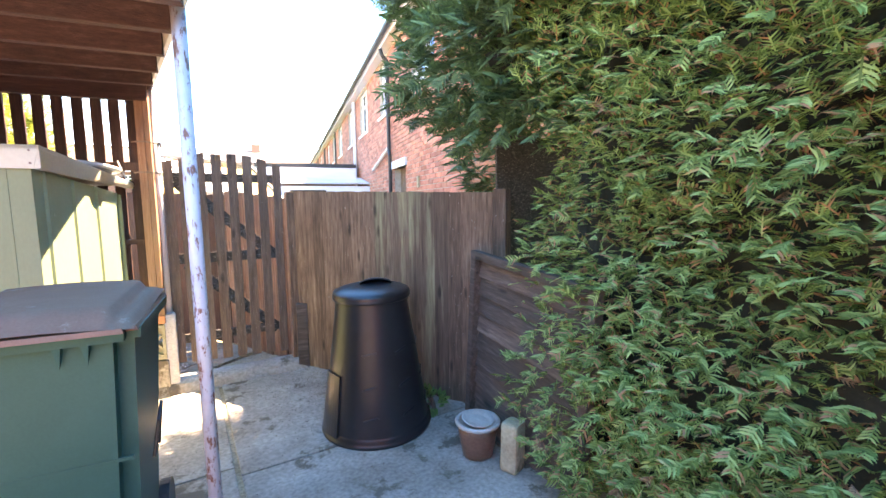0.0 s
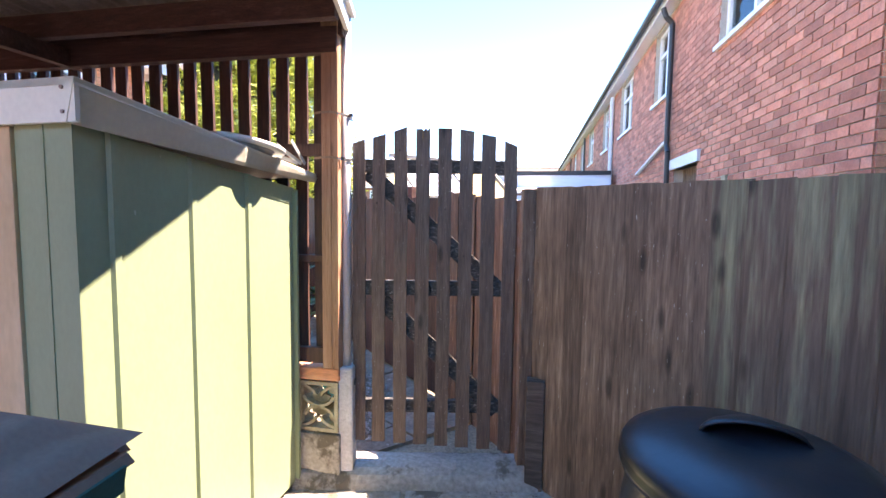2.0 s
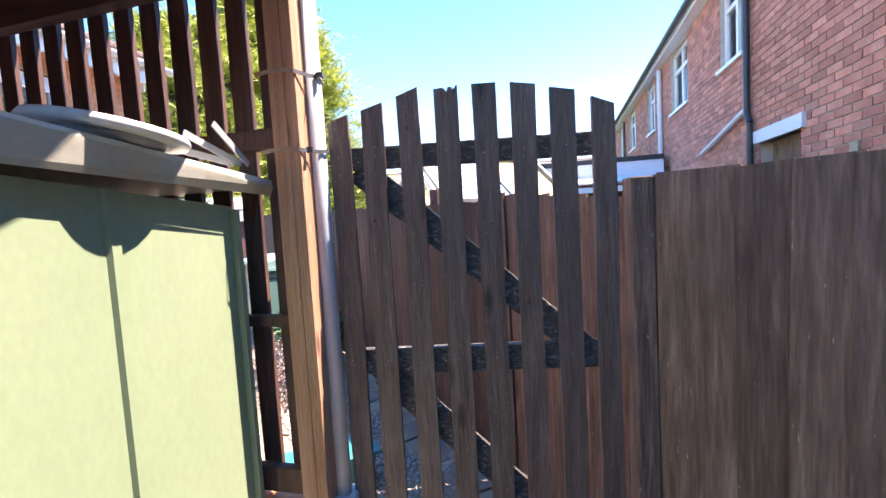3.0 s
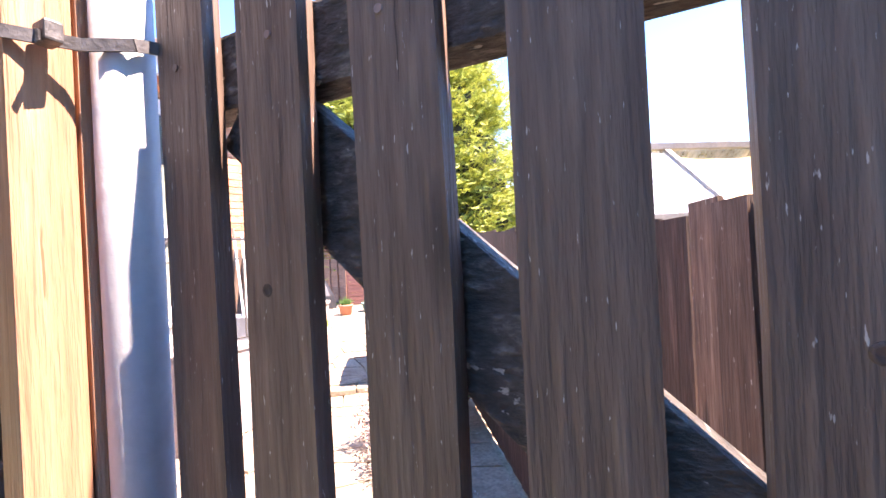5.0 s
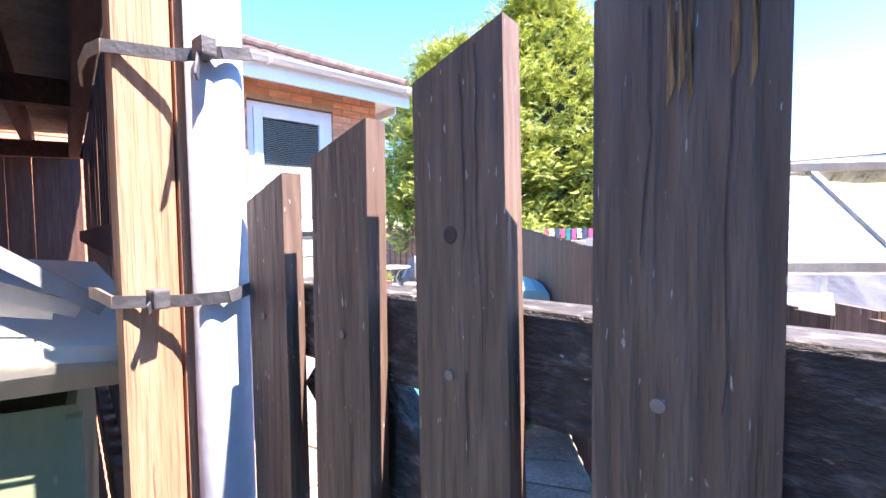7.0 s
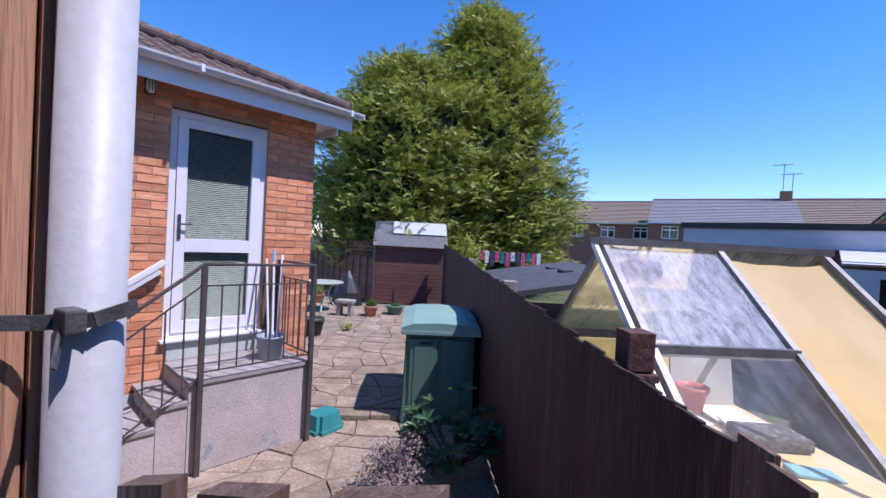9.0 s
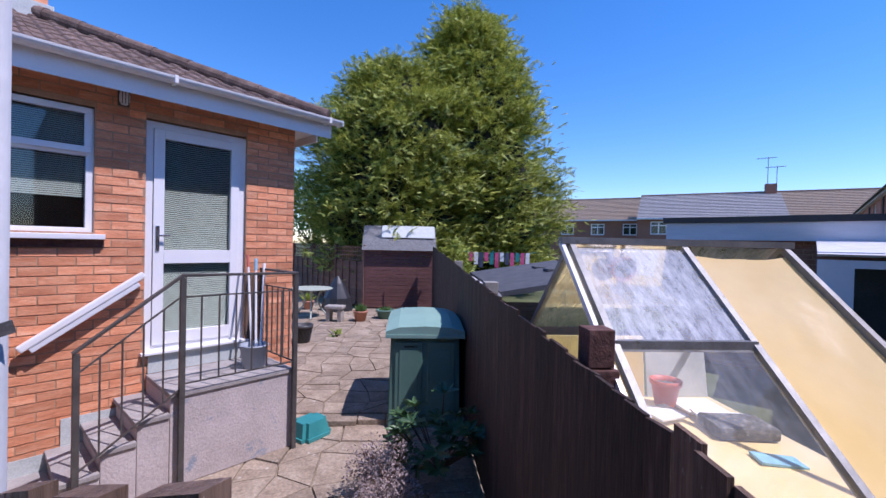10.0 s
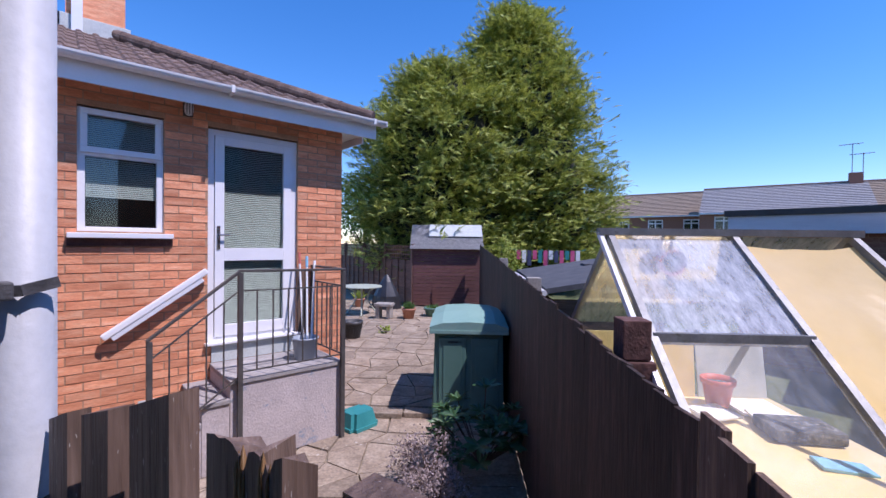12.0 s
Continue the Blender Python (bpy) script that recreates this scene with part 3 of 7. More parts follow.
def frond(pairs=5, droop=0.18):
    """A flat feathered conifer spray along x, of unit length: a stem with toothed side shoots."""
    v, f = [], []
    for k in range(pairs):
        t = 0.12 + 0.78 * k / pairs
        reach = 0.42 * math.sin(math.pi * (0.25 + 0.65 * (1 - k / pairs)))
        for s in (1, -1):
            n = len(v)
            z = -droop * t * t
            v += [(t - 0.03, 0, z), (t + 0.07, 0, z - 0.01), (t + reach * 0.75 + 0.03, s * reach, z - 0.1 * reach - 0.03), (t + reach * 0.36, s * reach * 0.62, z + 0.02)]
            f.append((n, n + 1, n + 2, n + 3) if s > 0 else (n + 3, n + 2, n + 1, n))
    n = len(v)
    v += [(0, -0.025, 0), (0, 0.025, 0), (0.75, 0.03, -droop * 0.6), (0.75, -0.03, -droop * 0.6), (1.05, 0, -droop)]
    f += [(n, n + 3, n + 2, n + 1), (n + 3, n + 4, n + 2)]
    return v, f


def bricks(parent, m, length, height, material, mortar, holes=(), near=None, brick=(0.215, 0.065, 0.012), joint=0.010, depth=0.22, name="wall", budget=280):
    """A brick wall in the local x-z plane facing -y: a mortar body with openings cut through, stretchers in bond proud of it.
    holes: (x0, z0, x1, z1). near: the stretch (x0, x1, z0, z1) whose bricks are objects of their own."""
    bl, bh, proud = brick
    xs = sorted({0, length, *[h for o in holes for h in (o[0], o[2])]})
    zs = sorted({0, height, *[h for o in holes for h in (o[1], o[3])]})
    bm = bmesh.new()
    inside = lambda x, z: any(o[0] < x < o[2] and o[1] < z < o[3] for o in holes)
    for x0, x1 in zip(xs, xs[1:]):
        for z0, z1 in zip(zs, zs[1:]):
            if x1 - x0 > 1e-4 and z1 - z0 > 1e-4 and not inside((x0 + x1) / 2, (z0 + z1) / 2):
                box((x0, 0, z0), (x1, depth, z1), bm, m)
    bmesh.ops.remove_doubles(bm, verts=bm.verts[:], dist=0.001)
    part(name, bm, mortar, parent)
    if not budget:
        return
    rng = random.Random(int(length * 100))
    ch, pitch = bh + joint, bl + joint
    rest, singles = [], []
    for row in range(int(height / ch)):
        z = row * ch + joint / 2
        x = -pitch / 2 if row % 2 else 0.0
        while x < length:
            a, b = max(x, 0), min(x + bl, length)
            spans = [(a, b)]
            for o in holes:
                if z + bh > o[1] and z < o[3]:
                    spans = [s for p, q in spans for s in ((p, min(q, o[0] - 0.003)), (max(p, o[2] + 0.003), q)) if s[1] - s[0] > 0.02]
            for p, q in spans:
                if q - p > 0.02:
                    full = q - p > bl - 1e-3
                    pm = m @ Matrix.Translation(((p + q) / 2, -proud / 2 + rng.uniform(-1, 1) * 0.0015, z + bh / 2)) @ pose(0, 0, 0, 0, rng.uniform(-0.25, 0.25), 0)
                    if full and near and near[0] < p < near[1] and near[2] < z < near[3] and len(singles) < budget:
                        singles.append(pm)
                    else:
                        rest.append((pm, q - p))
            x += pitch
    if singles:
        me = mesh_of("brick", box((-bl / 2, -proud / 2, -bh / 2), (bl / 2, proud / 2, bh / 2), bev=0.002), material)
        for pm in singles:
            piece("brick", me, parent, pm)
    if rest:
        rows = []
        for pm, w in rest:
            t = pm @ Matrix.Diagonal((w, proud, bh, 1))
            rows.append([list(r) for r in t][:3])
        cube = [(x, y, z) for x in (-0.5, 0.5) for y in (-0.5, 0.5) for z in (-0.5, 0.5)]
        quads = [(0, 1, 3, 2), (4, 6, 7, 5), (0, 4, 5, 1), (2, 3, 7, 6), (0, 2, 6, 4), (1, 5, 7, 3)]
        scatter(cube, quads, rows, "brickwork", material, parent, kind="stuff")


def window_unit(parent, m, w, h, name="window_frame", bars=(), transom=0.0, blind=False, bev=0.0, sash=0.055, room=0.5):
    """A white casement in the local x-z plane facing -y, with glass, and a room lining behind, coloured dark for its
    dimness.
    """
    bm = bmesh.new()
    for lo, hi in (((0, 0, 0), (w, 0.07, sash)), ((0, 0, h - sash), (w, 0.07, h)), ((0, 0, sash), (sash, 0.07, h - sash)), ((w - sash, 0, sash), (w, 0.07, h - sash))):
        box(lo, hi, bm, m)
    for x in bars:
        box((x - sash / 2, 0, sash), (x + sash / 2, 0.06, h - sash), bm, m)
    if transom:
        box((sash, -0.004, transom - sash / 2), (w - sash, 0.06, transom + sash / 2), bm, m)
    fr = part(name, bm, UPVC, parent)
    g = part("pane", box((sash, 0.03, sash), (w - sash, 0.036, h - sash), m=m), GLASS, fr)
    g.visible_shadow = False
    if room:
        # lining whose dark colour paints the dimness of the room
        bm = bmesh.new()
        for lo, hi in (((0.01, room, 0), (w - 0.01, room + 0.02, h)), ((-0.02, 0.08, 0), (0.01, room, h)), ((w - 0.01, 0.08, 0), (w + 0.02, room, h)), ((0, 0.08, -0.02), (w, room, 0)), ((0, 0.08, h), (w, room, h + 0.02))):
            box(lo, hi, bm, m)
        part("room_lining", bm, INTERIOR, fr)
    return fr


# ---- ground ----
bm = bmesh.new()
bmesh.ops.create_grid(bm, x_segments=40, y_segments=40, size=300, matrix=Matrix.Translation((0, 0, -0.03)))
tagged(solid("ground", bm, GRASSLAND, "rough grass and earth reaching the horizon", "ground", "structure"))
rng = random.Random(3)

# yard: concrete bays with open joints
yard = thing("pavement_yard", pose(0, 0, 0), "stained grey concrete yard with worn joints and leaf litter", "pavement", kind="structure")
part("bed", box((-3.0, -7.0, -0.03), (2.3, 0.12, -0.012)), JOINT, yard)
for i, (x0, x1) in enumerate(((-3.0, -1.42), (-1.4, 0.56), (0.575, 2.25))):
    ys = [-7.0, -5.4, -3.8, -2.55, -1.27 - 0.1 * i, -0.08]
    for y0, y1 in zip(ys, ys[1:]):
        part("slab", box((x0 + 0.006, y0 + 0.007, -0.04), (x1 - 0.006, y1 - 0.007, rng.uniform(-0.003, 0.003)), bev=0.006), CONCRETE, yard)
bm = bmesh.new()
nk, prof_k = 30, ((-0.125, -0.02), (-0.105, 0.03), (-0.08, 0.062), (-0.04, 0.078), (0.02, 0.084), (0.09, 0.08), (0.14, 0.06), (0.16, -0.02))
strip = [[bm.verts.new((1.26 * k / nk, y + rng.uniform(-0.005, 0.005), z + rng.uniform(-0.004, 0.004))) for y, z in prof_k] for k in range(nk + 1)]
for k in range(nk):
    for j in range(len(prof_k) - 1):
        bm.faces.new((strip[k][j], strip[k + 1][j], strip[k + 1][j + 1], strip[k][j + 1]))
solid("threshold_kerb", bm, CONCRETE, "rough crumbling concrete threshold under the gate", "kerb", "structure")

# litter, drifts of dead conifer needles and leaves
tri = [(0, 0, 0), (1, 0.25, 0.15), (0.9, -0.3, 0.1), (1.8, 0, 0.0)]
rs = np.random.RandomState(5)
n = 2600
px = np.concatenate([rs.normal(1.15, 0.22, n // 2), rs.uniform(-0.3, 2.2, n // 2)])
py = np.concatenate([rs.normal(-0.55, 0.35, n // 2), rs.uniform(-3.4, -0.15, n // 2)])
ok = (px + 0.577 * py < 1.17) & (py < -0.08)
at = np.stack([px, py, np.full(n, 0.006)], 1)[ok]
a = rs.uniform(0, 6.28, len(at))
fwd = np.stack([np.cos(a), np.sin(a), rs.uniform(-0.1, 0.1, len(at))], 1)
scatter(tri, [(0, 2, 3, 1)], turn_rows(at, fwd, np.tile([0.0, 0, 1], (len(at), 1)), rs.uniform(0.003, 0.013, len(at))), "leaf_litter", LITTER, label="scattered dead leaves and needles on the concrete", kind="stuff", category="litter")

# garden: crazy paving in two levels
D = Vector((0.2205, 0.9754, 0))      # along the bungalow wall
FD = Vector((-0.55, 0.835, 0))       # along the garden fence
garden = thing("pavement_garden", pose(0, 0, 0), "sun-bleached crazy paving of irregular stone slabs", "pavement", kind="structure")
bm = bmesh.new()
vs = [bm.verts.new(p) for p in ((-4.2, 0.16, -0.022), (1.6, 0.16, -0.022), (0.9, 1.4, -0.022), (-6.4, 12.6, -0.022), (-14, 11.6, -0.022), (-9, 5.0, -0.022))]
bm.faces.new(vs)
part("bed", bm, JOINT, garden)
fm = pose(0.75, 1.15, 0, 0, 0, math.degrees(math.atan2(0.835, -0.55)) - 90)
rng = random.Random(11)


def crazy(rows, x0, x1, y0, step, z, parent, joint=0.012):
    """Irregular stones: a jittered grid, each cell shrunk for its joint, some cells split across."""
    nx = int((x1 - x0) / step)
    grid = {}
    for j in range(rows + 1):
        for i in range(nx + 1):
            e = 0 < i < nx and 0 < j < rows
            grid[i, j] = Vector((x0 + (x1 - x0) * i / nx + (rng.uniform(-0.33, 0.33) * step if e else 0), y0 + step * j + (rng.uniform(-0.33, 0.33) * step if e else 0)))
    for j in range(rows):
        for i in range(nx):
            q = [grid[i, j], grid[i + 1, j], grid[i + 1, j + 1], grid[i, j + 1]]
            k = rng.random()
            polys = [q] if k < 0.55 else [[q[0], q[1], q[2]], [q[0], q[2], q[3]]] if k < 0.8 else [[q[0], q[1], (q[1] + q[2]) / 2, (q[0] + q[3]) / 2], [(q[0] + q[3]) / 2, (q[1] + q[2]) / 2, q[2], q[3]]]
            for p in polys:
                c = sum(p, Vector((0, 0))) / len(p)
                b = bmesh.new()
                top = z + rng.uniform(-0.006, 0.006)
                up, lo = [], []
                for w in p:
                    d = (w - c)
                    s = c + d * max(0.5, 1 - joint / max(d.length, 0.05))
                    up.append(b.verts.new((c.x + (s.x - c.x) * 0.97, c.y + (s.y - c.y) * 0.97, top)))
                    lo.append(b.verts.new((s.x, s.y, top - 0.05)))
                b.faces.new(up)
                for a2 in range(len(up)):
                    b.faces.new((lo[a2], lo[(a2 + 1) % len(up)], up[(a2 + 1) % len(up)], up[a2]))
                ob = part("paving_stone", b, PAVING, parent)
                ob.matrix_basis = fm


# local x runs across the garden (from the fence), local y along it
crazy(11, -3.5, -0.1, -0.55, 0.38, 0.0, garden, 0.006)
patio = thing("pavement_patio", pose(0, 0, 0), "raised crazy paving of grey and buff stones", "pavement", kind="structure")
bm = bmesh.new()
box((-5.2, 3.62, -0.02), (-0.1, 11.4, 0.045), bm, fm)
part("bed", bm, JOINT, patio)
bm = bmesh.new()
x = -3.9
while x < -0.15:
    w = rng.uniform(0.25, 0.5)
    box((x, 3.55 + rng.uniform(-0.02, 0.02), 0), (x + w - 0.012, 3.72, 0.066 + rng.uniform(-0.006, 0.006)), bm, fm, bev=0.01)
    x += w
part("edging", bm, PAVING, patio)
crazy(20, -5.1, -0.1, 3.74, 0.38, 0.068, patio, 0.007)


# ---- yard: gate, posts, screen ----
rng = random.Random(21)
gate = thing("garden_gate", pose(0, 0, 0), "brown stained arched picket gate with a splintered board, shut", "gate")
SPLITS = {1: ((0.012, 1.60, 0.10),), 2: ((0.002, 1.83, 0.10), (0.012, 1.845, 0.19), (0.006, 1.66, 0.05)), 3: ((-0.012, 1.835, 0.09), (0.017, 1.82, 0.14)), 4: ((0.014, 1.50, 0.09),)}
KNOTS = {2: ((-0.006, 1.739),), 1: ((-0.01, 1.47),), 4: ((0.006, 1.442),), 5: ((-0.008, 1.2),)}
BOARDS = ((0.289, 0.352, 1.770, 1.792), (0.387, 0.454, 1.800, 1.820), (0.500, 0.567, 1.833, 1.856), (0.611, 0.682, 1.85, 1.85),
          (0.723, 0.794, 1.852, 1.851), (0.836, 0.906, 1.848, 1.838), (0.950, 1.020, 1.826, 1.813), (1.064, 1.129, 1.791, 1.766))
for i, (x0, x1, zl, zr_) in enumerate(BOARDS):
    lo = 0.205 - 0.007 * i
    bm = plank(1.6, x1 - x0, 0.018, rng, 0.0, (zl - lo, zr_ - lo))
    if i == 3:
        # rotten top: a ragged outline instead of a clean cut
        bm.free()
        bm = bmesh.new()
        xs = [-0.0355, -0.027, -0.022, -0.015, -0.008, -0.002, 0.0, 0.004, 0.007, 0.012, 0.017, 0.019, 0.022, 0.025, 0.029, 0.0355]
        tops = [1.661, 1.663, 1.662, 1.664, 1.663, 1.659, 1.648, 1.655, 1.663, 1.665, 1.664, 1.653, 1.662, 1.657, 1.666, 1.669]
        fr_, bk_ = [], []
        for x, h in zip(xs, tops):
            fr_.append([bm.verts.new((x, 0, z)) for z in (0, 0.8, 1.5, h)])
            bk_.append([bm.verts.new((x, 0.02, z)) for z in (0, 0.8, 1.5, h - rng.uniform(-0.004, 0.02))])
        for k in range(len(xs) - 1):
            for j in range(3):
                bm.faces.new((fr_[k][j], fr_[k + 1][j], fr_[k + 1][j + 1], fr_[k][j + 1]))
                bm.faces.new((bk_[k][j], bk_[k][j + 1], bk_[k + 1][j + 1], bk_[k + 1][j]))
            bm.faces.new((fr_[k][3], fr_[k + 1][3], bk_[k + 1][3], bk_[k][3]))
        for q, fl in ((0, False), (len(xs) - 1, True)):
            for j in range(3):
                f4 = (fr_[q][j], fr_[q][j + 1], bk_[q][j + 1], bk_[q][j])
                bm.faces.new(f4[::-1] if fl else f4)
    b = part("board", bm, WOOD_GATE, gate)
    b.matrix_basis = pose((x0 + x1) / 2, 0, lo, 0, rng.uniform(-0.08, 0.08), 0)
    if i == 3:
        bm = bmesh.new()
        for x, h, w in ((-0.0035, 1.658, 0.003), (0.0005, 1.662, 0.0025), (0.0035, 1.654, 0.002), (0.0185, 1.664, 0.0028), (0.0245, 1.66, 0.002)):
            vs = [bm.verts.new(p) for p in ((x - w / 2, -0.0008, h - 0.05), (x + w / 2, -0.0008, h - 0.042), (x + w / 2, -0.001, h - 0.004), (x, 0.001, h + 0.003), (x - w / 2, -0.001, h - 0.008), (x, 0.012, h - 0.04))]
            bm.faces.new(vs[:5])
            bm.faces.new((vs[0], vs[4], vs[3], vs[5]))
            bm.faces.new((vs[1], vs[5], vs[3], vs[2]))
        part("splinter", bm, BROKEN, b, "pale fresh splintered wood")
    for cx, ztop, drop in SPLITS.get(i, ()):
        bm = bmesh.new()
        x, z, half = cx, ztop - lo, 0.0007
        pts_ = []
        while z > ztop - lo - drop:
            pts_.append((x, z, half))
            x, z, half = x + rng.uniform(-0.0016, 0.0016), z - rng.uniform(0.012, 0.024), half * 0.9
        pts_.append((x, z, 0.0002))
        for (xa, za, ha), (xb, zb, hb) in zip(pts_, pts_[1:]):
            bm.faces.new([bm.verts.new(p) for p in ((xa - ha, -0.0006, za), (xb - hb, -0.0006, zb), (xb + hb, -0.0006, zb), (xa + ha, -0.0006, za))])
        bmesh.ops.remove_doubles(bm, verts=bm.verts[:], dist=0.0001)
        part("split", bm, KNOT_WOOD, b, "dark drying split in the wood")
    for cx, zk in KNOTS.get(i, ()):
        bm = lathe([(0.0055, -0.0002), (0.005, 0.0003), (0.0032, 0.0005), (0.0028, 0.0001), (0.0, 0.0004)], 14)
        bmesh.ops.transform(bm, matrix=pose(cx, 0, zk - lo, 90, 0, 0), verts=bm.verts)
        part("knot", bm, KNOT_WOOD, b, "dark knot in the wood", True)
    for z in (1.66, 1.03, 0.39):
        bm = rod((0, 0.001, 0), (0, -0.0015, 0), 0.0032, seg=10)
        nl = part("nail", bm, NAIL, b)
        nl.matrix_basis = Matrix.Translation((rng.uniform(-0.008, 0.008), 0, z - lo + rng.uniform(-0.01, 0.01)))
for z0, z1 in ((1.628, 1.696), (0.986, 1.065), (0.35, 0.418)):
    part("rail", box((0.30, 0.022, z0), (1.122, 0.058, z1), bev=0.004), WOOD_BLACK, gate)
part("brace", bar((0.36, 0.042, 1.632), (1.06, 0.042, 1.015), 0.03, 0.085, bev=0.004), WOOD_BLACK, gate)
part("brace", bar((0.40, 0.042, 0.985), (1.06, 0.042, 0.36), 0.03, 0.085, bev=0.004), WOOD_BLACK, gate)

pole = thing("gate_pole", pose(0.258, -0.012, 0), "white painted steel gate pole on a flaking concrete stub", "pole")
part("tube", rod((0, 0, 0.55), (0, 0, 2.42), 0.0245, seg=24), PAINT_WHITE, pole, "", True)
bm = bmesh.new()
box((-0.045, -0.05, 0.0), (0.042, 0.05, 0.62), bm, bev=0.012)
part("concrete_stub", bm, CONC_PAINT, pole, "flaking white-painted concrete stub")
part("clip", rod((0, 0, 0.52), (0, 0, 0.545), 0.05, seg=16), STRAP_DARK, pole)

SA = -10.0   # turn of the slatted screen about the vertical
scr = thing("slatted_screen", pose(0.235, -0.075, 0, 0, 0, SA), "red-brown slatted timber screen on a brick plinth", "fence")
part("post", box((-0.086, -0.01, 0.62), (-0.036, 0.033, 2.36), bev=0.003), WOOD_NEW, scr, "sunlit orange-brown timber post")
part("post_board", box((-0.034, -0.011, 0.62), (0.0, 0.033, 2.36), bev=0.003), WOOD_NEW, scr, "sunlit orange-brown timber board")
part("batten", box((-0.04, 0.035, 0.62), (0.0, 0.061, 2.36), bev=0.003), WOOD_NEW, scr, "sunlit orange-brown timber batten")
for k in range(27):
    b = part("slat", plank(1.56, 0.064, 0.018, rng), WOOD_RED, scr)
    b.matrix_basis = pose(-0.118 - 0.106 * k, 0.045, 0.70, 0, rng.uniform(-0.3, 0.3), 0)
for z, h, y in ((1.70, 0.06, 0.012), (1.165, 0.035, 0.012), (0.64, 0.08, 0.005)):
    part("rail", box((-2.9, y, z), (-0.088, y + 0.032, z + h), bev=0.003), WOOD_RED, scr)
part("top_beam", box((-2.9, -0.02, 2.19), (-0.001, 0.03, 2.31), bev=0.004), WOOD_BEAM, scr)
plinth = thing("plinth_wall", pose(0.235, -0.075, 0, 0, 0, SA), "low brick plinth with a pierced concrete screen block", "wall", kind="structure")
part("footing", box((-2.9, -0.01, 0.0), (0.0, 0.09, 0.27), bev=0.01), CONCRETE, plinth)
brick_mesh = mesh_of("brick", box((0, 0, 0), (0.215, 0.1, 0.062), bev=0.004), BRICK_ORANGE)
for k in range(13):
    piece("brick", brick_mesh, plinth, pose(-0.217 - 0.225 * k, -0.008, 0.555))
for k in range(13):
    x = -0.235 - 0.235 * k
    blk = part("screen_block", box((x, 0.0, 0.275), (x + 0.02, 0.09, 0.545)), STONE, plinth)
    bm = bmesh.new()
    w, h, cx, cz = 0.225, 0.265, x + 0.115, 0.41
    for lo, hi in (((x, 0, 0.277), (x + w, 0.09, 0.297)), ((x, 0, 0.524), (x + w, 0.09, 0.543)), ((x + w - 0.02, 0, 0.297), (x + w, 0.09, 0.524))):
        box(lo, hi, bm)
    for s in range(4):
        a = math.pi / 4 + s * math.pi / 2
        for side in (-1, 1):
            pts = []
            for j in range(7):
                t = j / 6
                r = 0.155 * t
                off = side * 0.034 * math.sin(math.pi * t)
                pts.append((cx + (r * math.cos(a) - off * math.sin(a)) * 0.88, 0.045, cz + r * math.sin(a) + off * math.cos(a)))
            for p, q in zip(pts, pts[1:]):
                bar(p, q, 0.08, 0.014, bm)
    part("petal_tracery", bm, STONE, blk)

for z, name in ((1.685, "low"), (1.902, "high")):
    tie = thing("cable_tie", pose(0, 0, z), "brown webbing cable tie binding the pole to the timber post", "strap", "ties round the gate post")
    pts = [(0.118, -0.082, -0.004), (0.15, -0.09, 0.0), (0.196, -0.094, 0.002), (0.232, -0.092, -0.002), (0.262, -0.046, -0.004), (0.2905, -0.02, -0.001), (0.289, 0.008, 0.006)]
    for seg_, mt_ in ((pts[:4], STRAP), (pts[3:], STRAP_DARK)):
        bm = bmesh.new()
        for p, q in zip(seg_, seg_[1:]):
            bar(p, q, 0.0022, 0.011, bm)
        part("webbing", bm, mt_, tie)
    bx = 0.285 if name == "high" else 0.252
    by = -0.03 if name == "high" else -0.062
    part("buckle", box((bx - 0.009, by - 0.009, -0.009), (bx + 0.012, by + 0.004, 0.008), bev=0.002), STRAP_DARK, tie)
    part("loose_end", bar((bx, by - 0.006, -0.004), (bx + 0.012, by - 0.014, -0.008 if name == "low" else -0.03), 0.002, 0.008), STRAP_DARK, tie)

gp = thing("gate_post", pose(1.2, 0.0, 0), "dark stained gate post beside the gate", "post")
part("upright", box((-0.035, -0.012, 0.0), (0.03, 0.06, 1.552), bev=0.004), WOOD_DARK, gp)
part("side_board", box((0.032, -0.03, 0.0), (0.052, 0.05, 1.555), bev=0.003), WOOD_DARK, gp)
stub = solid("stub_post", box((-0.045, -0.045, 0.0), (0.045, 0.03, 0.578), bev=0.006), WOOD_GREY, "short grey weathered stub post against the fence", "post", m=pose(1.243, -0.065, 0, 0, 0, -12))

# ---- yard: close-boarded fence ----
FA = -60.0
fence = thing("boundary_fence", pose(1.235, -0.02, 0, 0, 0, FA), "dark brown close-boarded fence streaked with green algae", "fence", "boundary fences")
for k in range(17):
    old = 7 < k < 14
    b = part("board", plank(1.5, 0.118, 0.014, rng, 0, (1.555 - 0.0028 * k + rng.uniform(-0.006, 0.006) - 0.01, 1.555 - 0.0028 * k - 0.01)), MOSSY if old else WOOD_DARK, fence, "green streaked board" if old else "")
    b.matrix_basis = pose(0.055 + 0.108 * k, rng.uniform(-0.003, 0.003), 0.01, 0, rng.uniform(-0.3, 0.3), 6.5)
for z in (0.3, 0.85, 1.3):
    part("rail", box((0, 0.022, z), (1.9, 0.06, z + 0.07)), WOOD_DARK, fence)
part("end_post", box((1.86, -0.04, 0), (1.95, 0.06, 1.53), bev=0.006), WOOD_DARK, fence)

